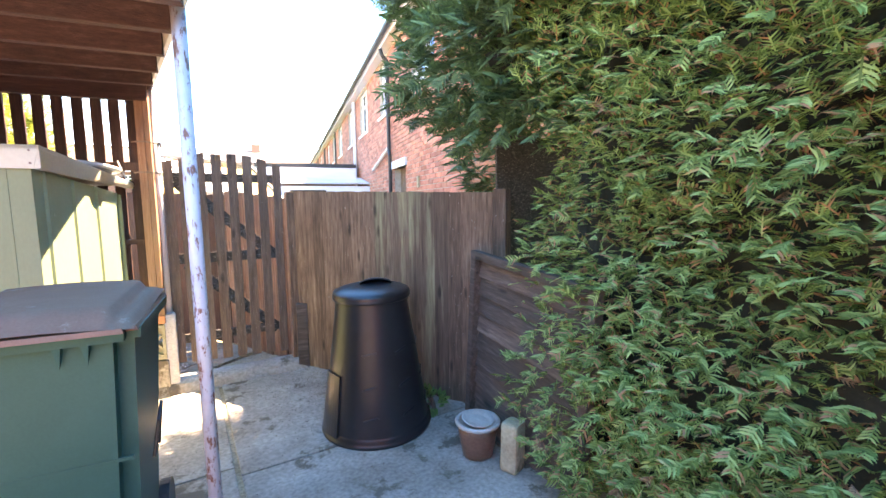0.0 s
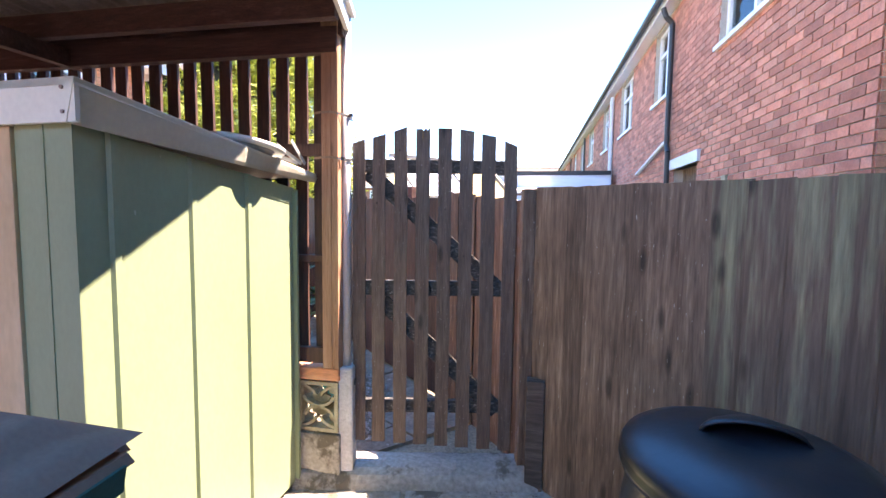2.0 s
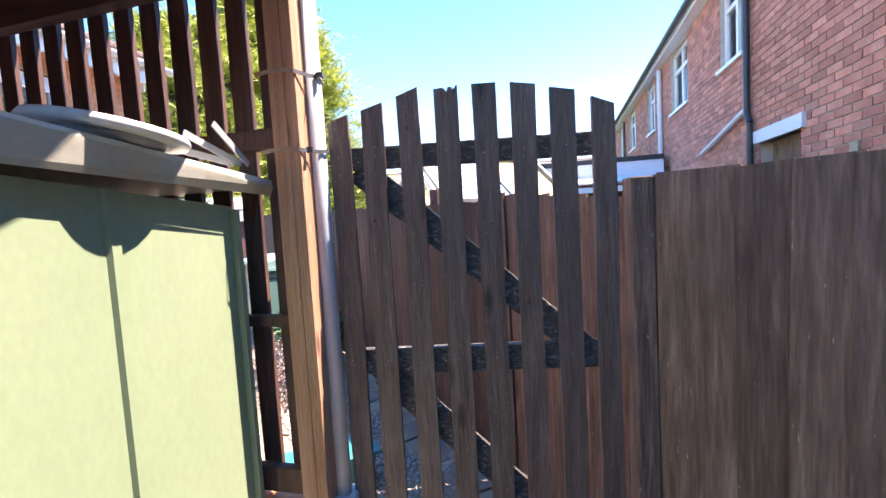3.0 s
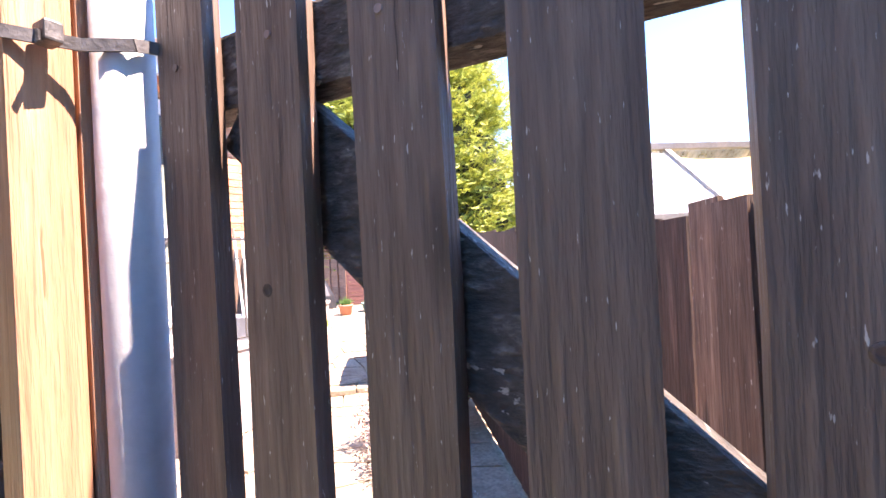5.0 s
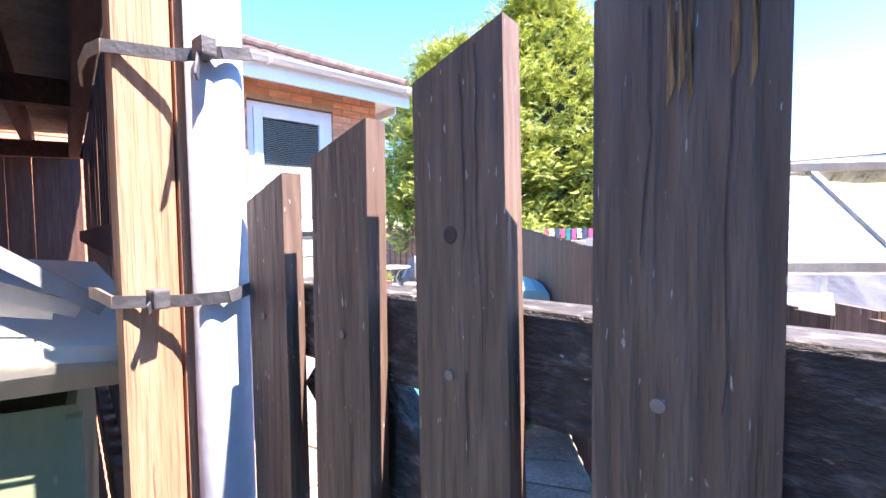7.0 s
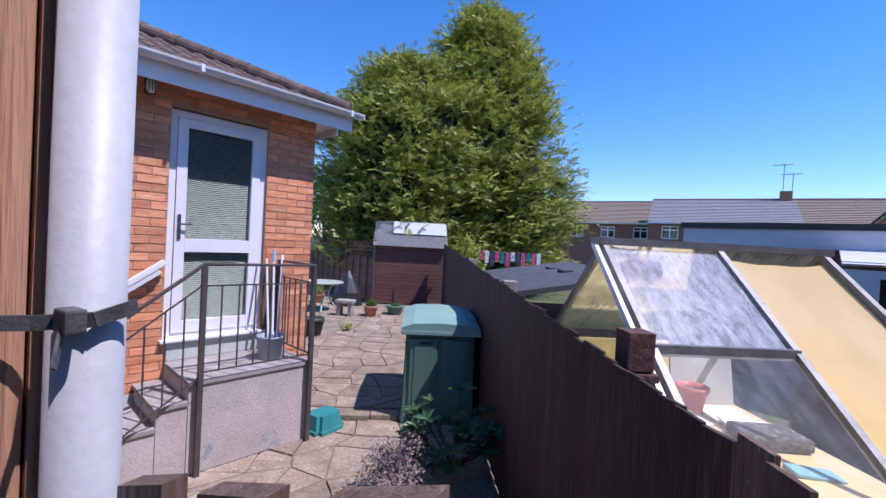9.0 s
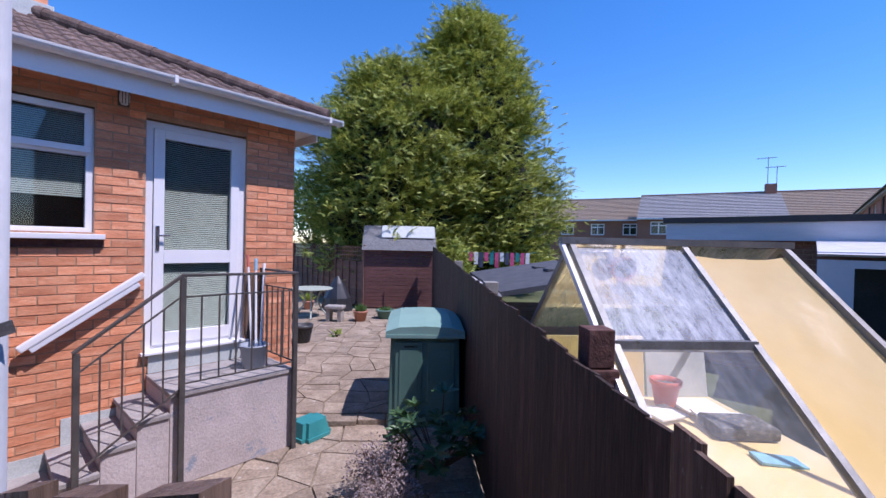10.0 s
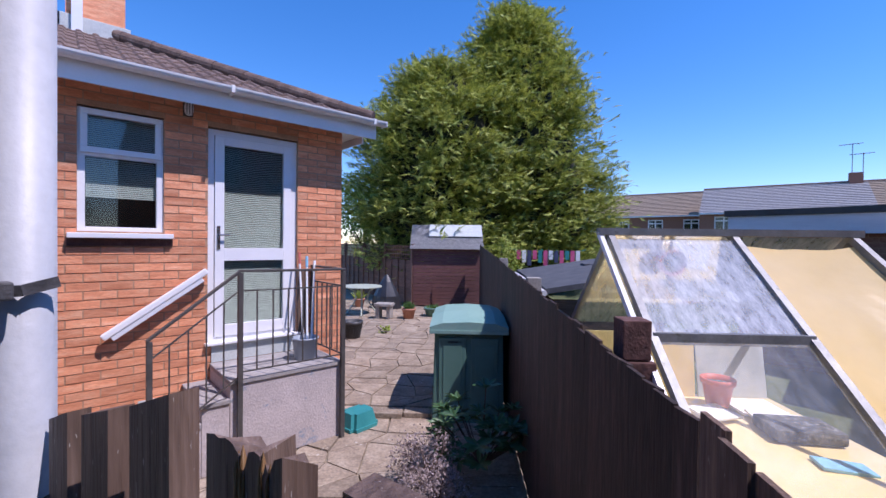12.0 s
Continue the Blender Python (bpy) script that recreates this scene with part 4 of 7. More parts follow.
# fence added to close off the view where the canopy's inside is dark
added_left_fence = thing("boundary_fence", pose(-3.0, -6.9, 0, 0, 0, 90), "tall dark red-brown boarded fence added to close the left of the yard", "fence", "boundary fences")
for k in range(62):
    b = part("board", plank(2.25, 0.118, 0.016, rng, 0, None, 2), WOOD_RED, added_left_fence)
    b.matrix_basis = pose(0.06 + 0.12 * k, 0.0, 0.0, 0, 0, 0)
# boards added behind the conifer; their black stands for the deep shade there
shade_boards = thing("boundary_fence", pose(2.22, -1.58, 0, 0, 0, 2), "added near-black boards standing for the shade under the conifer", "fence", "boundary fences")
for k in range(18):
    b = part("board", plank(1.9, 0.118, 0.016, rng, 0, None, 2), WOOD_BLACK, shade_boards)
    b.matrix_basis = pose(0.06 + 0.118 * k, 0.0, 0.0, 0, 0, 0)
# unseen wall added behind the camera: closes the yard and bounces light back
wall_b = thing("added_wall_south", pose(-3.1, -7.1, 0), "unseen plain red brick wall added to close the yard and bounce light", "wall", kind="structure")
bricks(wall_b, Matrix.Translation((0, 0, 0)) @ pose(6.4, 0.0, 0, 0, 0, 180), 6.4, 2.7, BRICK_RED, MORTAR, name="brick_wall")

# ---- yard: metal shed ----
shed = thing("metal_shed", pose(-0.205, -1.085, 0, 0, 0, -12.2), "sage green ribbed metal garden shed with a cream roof trim", "shed")
bm = bmesh.new()
W_, L_, ZF, ZB = 1.7, 1.03, 1.63, 1.535
prof = [0.0]
for y in (0.10, 0.385, 0.68):
    prof += [y - 0.016, y - 0.01, y + 0.01, y + 0.016]
prof += [L_]
top = lambda y: ZF + (ZB - ZF) * y / L_
lo, hi = [], []
for j, y in enumerate(prof):
    x = 0.012 if (j - 1) % 4 in (1, 2) and 0 < j < len(prof) - 1 else 0.0
    lo.append(bm.verts.new((x, y, 0.03)))
    hi.append(bm.verts.new((x, y, top(y))))
for a in range(len(prof) - 1):
    bm.faces.new((lo[a], lo[a + 1], hi[a + 1], hi[a]))
part("side_wall", bm, SHED_GREEN, shed)
part("corner_flange", box((-0.004, L_ - 0.012, 0.03), (0.02, L_ + 0.004, ZB - 0.01)), SHED_GREEN, shed)
part("front_wall", box((-0.195, -0.002, 0.03), (-0.001, 0.01, ZF)), SHED_GREEN, shed)
part("front_rib", box((-0.105, -0.005, 0.03), (-0.093, -0.002, ZF), bev=0.001), SHED_GREEN, shed)
part("front_wall", box((-W_, 0, 0.03), (-1.1, 0.01, ZF)), SHED_GREEN, shed)
part("back_wall", box((-W_, L_ - 0.012, 0.03), (-0.002, L_ - 0.002, ZB)), SHED_GREEN, shed)
part("far_wall", box((-W_ - 0.01, 0, 0.03), (-W_, L_, ZB)), SHED_GREEN, shed)
part("door_jamb", box((-0.41, -0.012, 0.03), (-0.196, 0.01, ZF - 0.005), bev=0.003), SHED_TAN, shed, "tan painted door jamb")
bm = box((-0.76, 0.012, 0.03), (-0.412, 0.02, ZF - 0.005))
part("sliding_door", bm, SHED_CREAM, shed, "pale grey-white sliding door")
part("sliding_door", box((-1.1, 0.012, 0.03), (-0.762, 0.02, ZF - 0.005)), SHED_CREAM, shed, "pale grey-white sliding door")
bm = bmesh.new()
box((-W_ - 0.05, -0.03, ZF - 0.005), (0.05, -0.018, ZF + 0.105), bm)
part("front_fascia", bm, SHED_CREAM, shed)
for x in (0.012, -0.7):
    for z in (ZF + 0.02, ZF + 0.08):
        part("rivet", rod((x, -0.03, z), (x, -0.034, z), 0.005, seg=8), NAIL, shed)
bm = bmesh.new()
o = [bm.verts.new(p) for p in ((0.05, -0.03, ZF + 0.105), (0.075, L_ + 0.1, ZB + 0.075), (0.075, L_ + 0.1, ZB + 0.055), (0.05, -0.03, ZF + 0.085))]
i_ = [bm.verts.new(p) for p in ((-W_ - 0.05, -0.03, ZF + 0.105), (-W_ - 0.05, L_ + 0.1, ZB + 0.075), (-W_ - 0.05, L_ + 0.1, ZB + 0.055), (-W_ - 0.05, -0.03, ZF + 0.085))]
for a in range(4):
    bm.faces.new((o[a], o[(a + 1) % 4], i_[(a + 1) % 4], i_[a]))
bm.faces.new(o[::-1])
bm.faces.new(i_)
part("roof", bm, SHED_CREAM, shed)
bm = bmesh.new()
fa = [bm.verts.new(p) for p in ((0.022, -0.032, ZF - 0.008), (0.066, L_ + 0.1, ZB + 0.03), (0.078, L_ + 0.1, ZB + 0.056), (0.053, -0.032, ZF + 0.104))]
bm.faces.new(fa)
bmesh.ops.solidify(bm, geom=bm.faces[:], thickness=0.004)
part("side_fascia", bm, SHED_CREAM, shed)

# things lying on the shed roof
dish = thing("tray", pose(-0.08, -0.38, 1.665, -5, 8, 0), "upturned pale plastic tray on the shed roof", "tray")
part("rim", lathe([(0.115, 0.02), (0.15, 0.02), (0.155, 0.03), (0.15, 0.04), (0.118, 0.04), (0.115, 0.02)], 36), GUTTER, dish, "", True)
part("bowl", lathe([(0.06, 0.0), (0.10, 0.005), (0.118, 0.03), (0.10, 0.05), (0.0, 0.055)], 36), GREY_PLASTIC, dish, "", True)
bm = bmesh.new()
for k in range(9):
    box((-0.08, 0.022 * k, 0.0), (0.08, 0.022 * k + 0.016, 0.03 + 0.004 * (k % 2)), bm, bev=0.004)
solid("ribbed_crate", bm, GREY_PLASTIC, "grey ribbed plastic crate lid on the shed roof", "crate", m=pose(-0.42, -0.50, 1.70, -5, 0, -20))
for k in range(3):
    bm = bar((-0.06 + 0.05 * k, -0.28 + 0.05 * k, 1.69 + 0.03 * k), (0.04 + 0.012 * k, -0.1 + 0.02 * k, 1.655), 0.004, 0.018)
    tagged(solid("plastic_strip", bm, GREY_PLASTIC, "loose bent grey plastic strip on the shed roof", "strip"), group="strips on the shed roof")

# ---- yard: canopy ----
can = thing("timber_canopy", pose(0, 0, 0), "dark red-stained timber canopy with a corrugated roof", "canopy")
EDGE = lambda y: (0.27 - 0.091 * (y + 0.05), 2.40 + 0.077 * (y + 0.05))     # the roof's open side: x and height along it
for y in (-0.06, -0.28, -0.80, -1.27, -1.74, -2.12):
    x, z = EDGE(y)
    part("joist", bar((-3.0, y + 0.176 * (x + 3.0), z - 0.068), (x - 0.012, y, z - 0.068), 0.044, 0.113, bev=0.004), WOOD_BEAM, can)
for x in (-2.6, -1.3):
    part("rafter", bar((x, 0.176 * (0.27 - x), 2.24), (x, -2.1 + 0.176 * (0.27 - x), 2.08), 0.05, 0.09), WOOD_BEAM, can)
bm = bmesh.new()
nx = 330
va, vb = [], []
for k in range(nx + 1):
    z = 0.010 + 0.009 * math.sin(k * 2 * math.pi / 8)
    for row, y in ((va, 0.03), (vb, -2.2)):
        xe, ze_ = EDGE(y)
        x = -3.05 + (xe + 3.06) * k / nx
        row.append(bm.verts.new((x, y + 0.176 * (xe - x), ze_ + z)))
for a in range(nx):
    bm.faces.new((va[a], va[a + 1], vb[a + 1], vb[a]))
part("corrugated_sheet", bm, CORRUGATED, can)
(xa, za), (xb, zb) = EDGE(0.02), EDGE(-2.2)
part("barge_board", bar((xa, 0.02, za - 0.045), (xb, -2.2, zb - 0.045), 0.02, 0.095), SHED_CREAM, can, "cream painted barge board")
part("edge_flashing", bar((xa + 0.018, 0.03, za + 0.005), (xb + 0.018, -2.21, zb + 0.005), 0.03, 0.03, bev=0.006), FASCIA_W, can, "pale metal roof edge trim")
part("far_post", box((-2.95, -2.0, 0), (-2.87, -1.92, 2.12)), WOOD_BEAM, can)

rp = thing("rusty_pole", pose(0.442, -1.985, 0), "tall pale blue painted steel pole blistered with rust", "pole")
part("tube", rod((0, 0, 0), (-0.01, 0.01, 2.235), 0.0255, seg=28), RUSTY, rp, "", True)
part("foot_collar", lathe([(0.05, 0.0), (0.05, 0.012), (0.03, 0.02)], 24), RUSTY, rp)

# ---- yard: wheelie bin ----
wb = thing("wheelie_bin", pose(0.239, -2.196, 0, 0, 0, -6.2) @ Matrix.Diagonal((1.0, 0.9, 1.055, 1.0)), "dark green wheelie bin with a faded brown lid", "bin")


def tapered(lo, hi, z0, z1, bev, bm=None):
    bm = bm or bmesh.new()
    vs = []
    for (x0, y0, x1, y1), z in ((lo, z0), (hi, z1)):
        vs.append([bm.verts.new(p) for p in ((x0, y0, z), (x1, y0, z), (x1, y1, z), (x0, y1, z))])
    bm.faces.new(vs[0][::-1])
    bm.faces.new(vs[1])
    for k in range(4):
        bm.faces.new((vs[0][k], vs[0][(k + 1) % 4], vs[1][(k + 1) % 4], vs[1][k]))
    es = [e for e in bm.edges if abs((e.verts[0].co - e.verts[1].co).z) > 0.01]
    bmesh.ops.bevel(bm, geom=es, offset=bev, segments=4, affect="EDGES")
    return bm


part("body", tapered((-0.50, 0.09, -0.06, 0.52), (-0.565, 0.03, -0.012, 0.64), 0.05, 0.965, 0.05), BIN_GREEN, wb, "", True).data.shade_flat()
part("rim", tapered((-0.59, 0.0, 0.012, 0.67), (-0.595, -0.005, 0.015, 0.675), 0.955, 0.99, 0.04), BIN_GREEN, wb)
for x in (-0.47, -0.40, -0.20, -0.13):
    bm = bmesh.new()
    vs = [bm.verts.new(p) for p in ((x - 0.012, 0.0, 0.96), (x + 0.012, 0.0, 0.96), (x, 0.02, 0.885), (x - 0.012, 0.03, 0.96), (x + 0.012, 0.03, 0.96))]
    for f in ((0, 2, 1), (0, 3, 2), (1, 2, 4), (3, 4, 2)):
        bm.faces.new([vs[q] for q in f])
    part("comb_hook", bm, BIN_GREEN, wb)
for z in (0.55, 0.30):
    part("front_ridge", box((-0.545, 0.032 + (0.965 - z) * 0.065 - 0.004, z), (-0.04, 0.04 + (0.965 - z) * 0.065, z + 0.012)), BIN_GREEN, wb)
bm = bmesh.new()
ny, nx = 24, 48
grid = {}
for i in range(nx + 1):
    for j in range(ny + 1):
        u, v = i / nx, j / ny
        d = min(u, 1 - u)
        step = min(1.0, d / 0.04) * 0.022 + min(1.0, max(0.0, d - 0.1) / 0.03) * 0.028
        z = 0.995 + 0.02 * v + step * min(1.0, min(v, 1 - v) * 8) + 0.014 * math.sin(math.pi * u)
        grid[i, j] = bm.verts.new((-0.585 + 0.59 * u, -0.02 + 0.70 * v, z))
for i in range(nx):
    for j in range(ny):
        bm.faces.new((grid[i, j], grid[i + 1, j], grid[i + 1, j + 1], grid[i, j + 1]))
lid = part("lid", bm, BIN_LID, wb, "sun-faded brown plastic lid", True)
part("lid_skirt", tapered((-0.592, -0.028, 0.012, 0.685), (-0.585, -0.02, 0.005, 0.68), 0.985, 1.0, 0.03), BIN_LID, lid)
part("handle_bar", rod((-0.5, 0.71, 0.98), (-0.08, 0.71, 0.98), 0.014), BIN_GREEN, wb)
for x in (-0.52, -0.04):
    w = part("wheel", rod((x - 0.02, 0.58, 0.1), (x + 0.02, 0.58, 0.1), 0.1, seg=24), BLACK_PLASTIC, wb)
part("bin_side_handle", tube([(0.0, 0.16, 0.50), (0.02, 0.17, 0.62), (0.02, 0.26, 0.66), (0.0, 0.27, 0.5)], 0.006), BLACK_PLASTIC, wb)

# ---- yard: compost bin ----
cb = thing("compost_bin", pose(1.425, -1.315, 0, 1.0, -1.5, 0), "black plastic conical compost bin with a twist lid", "compost bin")
prof = [(0.352, 0.0), (0.358, 0.012), (0.356, 0.03), (0.345, 0.038), (0.348, 0.05), (0.338, 0.06)]
prof += [(0.336 - 0.11 * t, 0.07 + 0.77 * t) for t in [k / 14 for k in range(15)]]
prof += [(0.226, 0.85), (0.226, 0.862)]
bm = lathe(prof, 56)
for v in bm.verts:
    a, z = math.atan2(v.co.y, v.co.x), v.co.z
    if 0.1 < z < 0.82:
        r = 1 + 0.006 * math.sin(6 * a) + 0.010 * math.exp(-((z - 0.25 - 0.09 * math.sin(a * 3)) / 0.016) ** 2) + 0.010 * math.exp(-((z - 0.5 - 0.07 * math.sin(a * 3 + 1)) / 0.016) ** 2)
        v.co.x *= r
        v.co.y *= r
part("body", bm, BLACK_PLASTIC, cb, "", True)
for a in (-118, -75, -32):
    for z, t in ((0.36, 14), (0.56, 12), (0.18, 14)):
        r = 0.336 - 0.11 * (z - 0.07) / 0.78
        q = pose(0, 0, z, 0, 0, a) @ pose(r + 0.002, 0, 0, t, -7, 0)
        part("embossed_bar", box((-0.006, -0.045, -0.008), (0.006, 0.045, 0.008), m=q, bev=0.004), BLACK_PLASTIC, cb)
q = pose(0, 0, 0, 0, 0, -172)
bm = bmesh.new()
for k in range(7):
    a0, a1 = radians(-16 + 32 * k / 7), radians(-16 + 32 * (k + 1) / 7)
    vs = []
    for a, z in ((a0, 0.05), (a1, 0.05), (a1, 0.42), (a0, 0.42)):
        r = 0.336 - 0.11 * (z - 0.07) / 0.78 + 0.014
        vs.append(bm.verts.new(q @ Vector((r * math.cos(a), r * math.sin(a), z))))
    bm.faces.new(vs)
bmesh.ops.remove_doubles(bm, verts=bm.verts[:], dist=0.0005)
bmesh.ops.solidify(bm, geom=bm.faces[:], thickness=0.008)
part("hatch", bm, BLACK_PLASTIC, cb)
lidc = part("lid", lathe([(0.225, 0.848), (0.242, 0.852), (0.246, 0.868), (0.238, 0.876), (0.244, 0.886), (0.238, 0.898), (0.2, 0.914), (0.13, 0.926), (0.06, 0.926), (0.0, 0.922)], 56), BLACK_PLASTIC, cb, "", True)
# a half dome over the hand hold, open towards the yard
bm = bmesh.new()
hood = []
for j in range(8):
    u = j / 7
    ring = []
    for k in range(15):
        a = radians(-28 + 180 * k / 14)
        r = 0.115 * (1 - u)
        ring.append(bm.verts.new((0.035 + 1.0 * r * math.cos(a), 0.02 + 0.8 * r * math.sin(a), 0.918 + 0.045 * math.sqrt(1 - (1 - u) ** 2))))
    hood.append(ring)
for p, q in zip(hood, hood[1:]):
    for k in range(14):
        bm.faces.new((p[k], p[k + 1], q[k + 1], q[k]))
bmesh.ops.remove_doubles(bm, verts=bm.verts[:], dist=0.0005)
bmesh.ops.solidify(bm, geom=bm.faces[:], thickness=0.006)
part("grip_hood", bm, BLACK_PLASTIC, lidc, "", True)

# ---- yard: leaning panel, pot, block ----
pan = thing("lapped_fence_panel", pose(1.955, -1.60, 0.0, 0, 4.5, -93), "weathered lapped fence panel leaning beside the hedge", "fence panel")
for lo, hi in (((0, -0.02, 0), (0.05, 0.03, 1.15)), ((0.96, -0.02, 0), (1.01, 0.03, 1.15)), ((0.05, -0.02, 1.1), (0.96, 0.03, 1.15)), ((0.05, -0.02, 0.0), (0.96, 0.03, 0.05))):
    part("frame_batten", box(lo, hi, bev=0.004), WOOD_GREY, pan)
for k in range(9):
    z = 0.045 + k * 0.118
    b = part("lap", box((0, 0, 0), (0.91, 0.008, 0.14), bev=0.002), WOOD_GREY, pan)
    b.matrix_basis = pose(0.05, 0.014, z, -9, rng.uniform(-1.0, 1.0), 0)
pot = thing("glazed_pot", pose(1.765, -1.985, 0), "brown glazed pot holding a cream saucer", "pot")
part("body", lathe([(0.07, 0.0), (0.085, 0.01), (0.1, 0.08), (0.112, 0.15), (0.116, 0.19), (0.11, 0.19), (0.1, 0.15), (0.0, 0.14)], 36), GLAZED, pot, "", True)
part("rim", lathe([(0.105, 0.188), (0.126, 0.192), (0.13, 0.203), (0.124, 0.212), (0.105, 0.21), (0.1, 0.19)], 36), CREAM_GLAZE, pot, "", True)
sau = solid("saucer", lathe([(0.04, 0.0), (0.075, 0.004), (0.094, 0.022), (0.09, 0.026), (0.07, 0.011), (0.05, 0.014), (0.0, 0.02)], 36), CREAM_GLAZE, "cream glazed saucer lying in the pot", "saucer", smooth=True, m=pose(1.765, -1.985, 0.196, 5, 4, 0))
solid("stone_block", box((-0.055, -0.05, 0), (0.055, 0.05, 0.27), bev=0.02), STONE, "pale weathered stone block beside the hedge", "stone", m=pose(1.84, -2.20, 0, 0, 2, 20))


# ---- terraced houses beside the yard ----
HU = Vector((0.198, 0.980, 0))
hc = Vector((3.30, 0.35, 0))
far_end = hc + HU * 5.6
house = thing("terraced_house", Matrix(), "two-storey red brick terraced house with a black downpipe", "house", "terraced houses beside the yard")
hm = Matrix.Translation(far_end) @ pose(0, 0, 0, 0, 0, math.degrees(math.atan2(-0.980, -0.198)))
AL = lambda a: 5.6 - a       # distance from the near corner to local x
holes = [(AL(2.32), 3.32, AL(1.1), 4.4), (AL(4.85), 3.30, AL(4.05), 4.42), (AL(3.62), 0.0, AL(2.75), 2.12)]
bricks(house, hm, 5.6, 4.47, BRICK_RED, MORTAR, holes, (2.2, 5.6, 1.6, 3.3), name="front_wall", budget=300)
bricks(house, Matrix.Translation(hc) @ pose(0, 0, 0, 0, 0, math.degrees(math.atan2(-0.198, 0.980))), 3.5, 4.47, BRICK_RED, MORTAR, name="gable_wall")
for a0, a1, z0, z1, bar_at in ((2.32, 1.1, 3.32, 4.4, 0.62), (4.85, 4.05, 3.30, 4.42, 0.42)):
    w = window_unit(house, hm @ Matrix.Translation((AL(a0), 0.06, z0)), a0 - a1, z1 - z0, "window", (bar_at,), 0.75)
    part("window_sill", box((AL(a0) - 0.04, -0.05, z0 - 0.05), (AL(a1) + 0.04, 0.08, z0 - 0.002), m=hm), UPVC, house)
part("lintel", box((AL(3.72), -0.05, 2.12), (AL(2.65), 0.1, 2.26), m=hm), FASCIA_W, house, "white painted door lintel")
part("back_door", box((AL(3.62), 0.12, 0), (AL(2.75), 0.16, 2.12), m=hm), WOOD_DARK, house)
bm = tube([tuple(hm @ Vector(p)) for p in ((AL(3.79), -0.2, 4.42), (AL(3.79), -0.16, 4.3), (AL(3.79), -0.07, 4.2), (AL(3.79), -0.07, 2.5), (AL(3.72), -0.07, 2.38), (AL(3.72), -0.07, 1.2))], 0.036, seg=12)
part("downpipe", bm, BLACK_PVC, house)
bm = tube([tuple(hm @ Vector(p)) for p in ((AL(5.5), -0.07, 2.25), (AL(3.85), -0.07, 2.55))], 0.03, seg=12)
part("waste_pipe", bm, FASCIA_W, house, "pale sloping waste pipe")
part("vent_box", box((AL(2.0), -0.035, 1.7), (AL(1.9), 0.0, 1.88), m=hm, bev=0.005), STONE, house)


def eaves(parent, m, length, z=4.47):
    """Soffit, fascia, half-round gutter and a pantiled slope above a wall's local x-z plane."""
    part("soffit", box((0, -0.16, z), (length, 0.0, z + 0.02), m=m), UPVC, parent)
    part("fascia", box((0, -0.18, z - 0.01), (length, -0.162, z + 0.13), m=m), UPVC, parent)
    bm = bmesh.new()
    for k in range(8):
        a0, a1 = math.pi * (1 + k / 8), math.pi * (1 + (k + 1) / 8)
        vs = [bm.verts.new(m @ Vector((x, -0.24 + 0.052 * math.cos(a), z + 0.11 + 0.058 * math.sin(a)))) for x in (0, length) for a in (a0, a1)]
        bm.faces.new((vs[0], vs[1], vs[3], vs[2]))
    part("gutter", bm, BLACK_PVC, parent)
    bm = bmesh.new()
    for k in range(12):
        y0, y1 = -0.22 + 0.3 * k, -0.22 + 0.3 * (k + 1)
        z0, z1 = z + 0.16 + 0.3 * 0.62 * k, z + 0.16 + 0.3 * 0.62 * (k + 1)
        vs = [bm.verts.new(m @ Vector(p)) for p in ((0, y0, z0 + 0.03), (length, y0, z0 + 0.03), (length, y1 + 0.03, z1), (0, y1 + 0.03, z1), (0, y0, z0), (length, y0, z0))]
        bm.faces.new((vs[0], vs[1], vs[2], vs[3]))
        bm.faces.new((vs[4], vs[5], vs[1], vs[0]))
    part("roof", bm, TILE, parent)


eaves(house, hm, 5.6)
# the rest of the row
for n in range(9):
    row = thing("terraced_house", Matrix(), "two-storey red brick terraced house further down the row", "house", "terraced houses beside the yard")
    rm = Matrix.Translation(hc + HU * (5.6 + 5.4 * (n + 1))) @ pose(0, 0, 0, 0, 0, math.degrees(math.atan2(-0.980, -0.198)))
    hs = [(1.0, 3.3, 1.9, 4.42), (3.4, 3.3, 4.6, 4.42)]
    bricks(row, rm, 5.4, 4.47, BRICK_RED, MORTAR if n < 2 else BRICK_RED, hs, None, name="front_wall", budget=280 if n < 2 else 0)
    for h in hs:
        window_unit(row, rm @ Matrix.Translation((h[0], 0.06, h[1])), h[2] - h[0], h[3] - h[1], "window", ((h[2] - h[0]) / 2,), 0.75)
        part("window_sill", box((h[0] - 0.04, -0.05, h[1] - 0.05), (h[2] + 0.04, 0.08, h[1] - 0.002), m=rm), UPVC, row)
    eaves(row, rm, 5.4)
    pipe = tube([tuple(rm @ Vector(p)) for p in ((2.7, -0.07, 0.2), (2.7, -0.07, 4.4))], 0.05 if n == 0 else 0.036, seg=12)
    part("soil_pipe" if n == 0 else "downpipe", pipe, FASCIA_W if n == 0 else BLACK_PVC, row)

# flat-roofed extension and the lean-to in front of it
ext = thing("flat_roofed_extension", pose(0.7, 8.9, 0, 0, 0, -11.4), "flat-roofed brick extension with a deep white fascia", "building")
bricks(ext, Matrix(), 4.1, 2.2, BRICK_FAR, MORTAR_O, name="wall")
part("fascia", box((-0.15, -0.16, 2.16), (4.1, -0.13, 2.46)), FASCIA_W, ext)
part("roof_edge", box((-0.2, -0.2, 2.46), (4.1, 3.0, 2.56)), BLACK_PVC, ext)
part("side_wall", box((0.0, 0.23, 0), (0.2, 3.0, 2.2)), BRICK_FAR, ext)
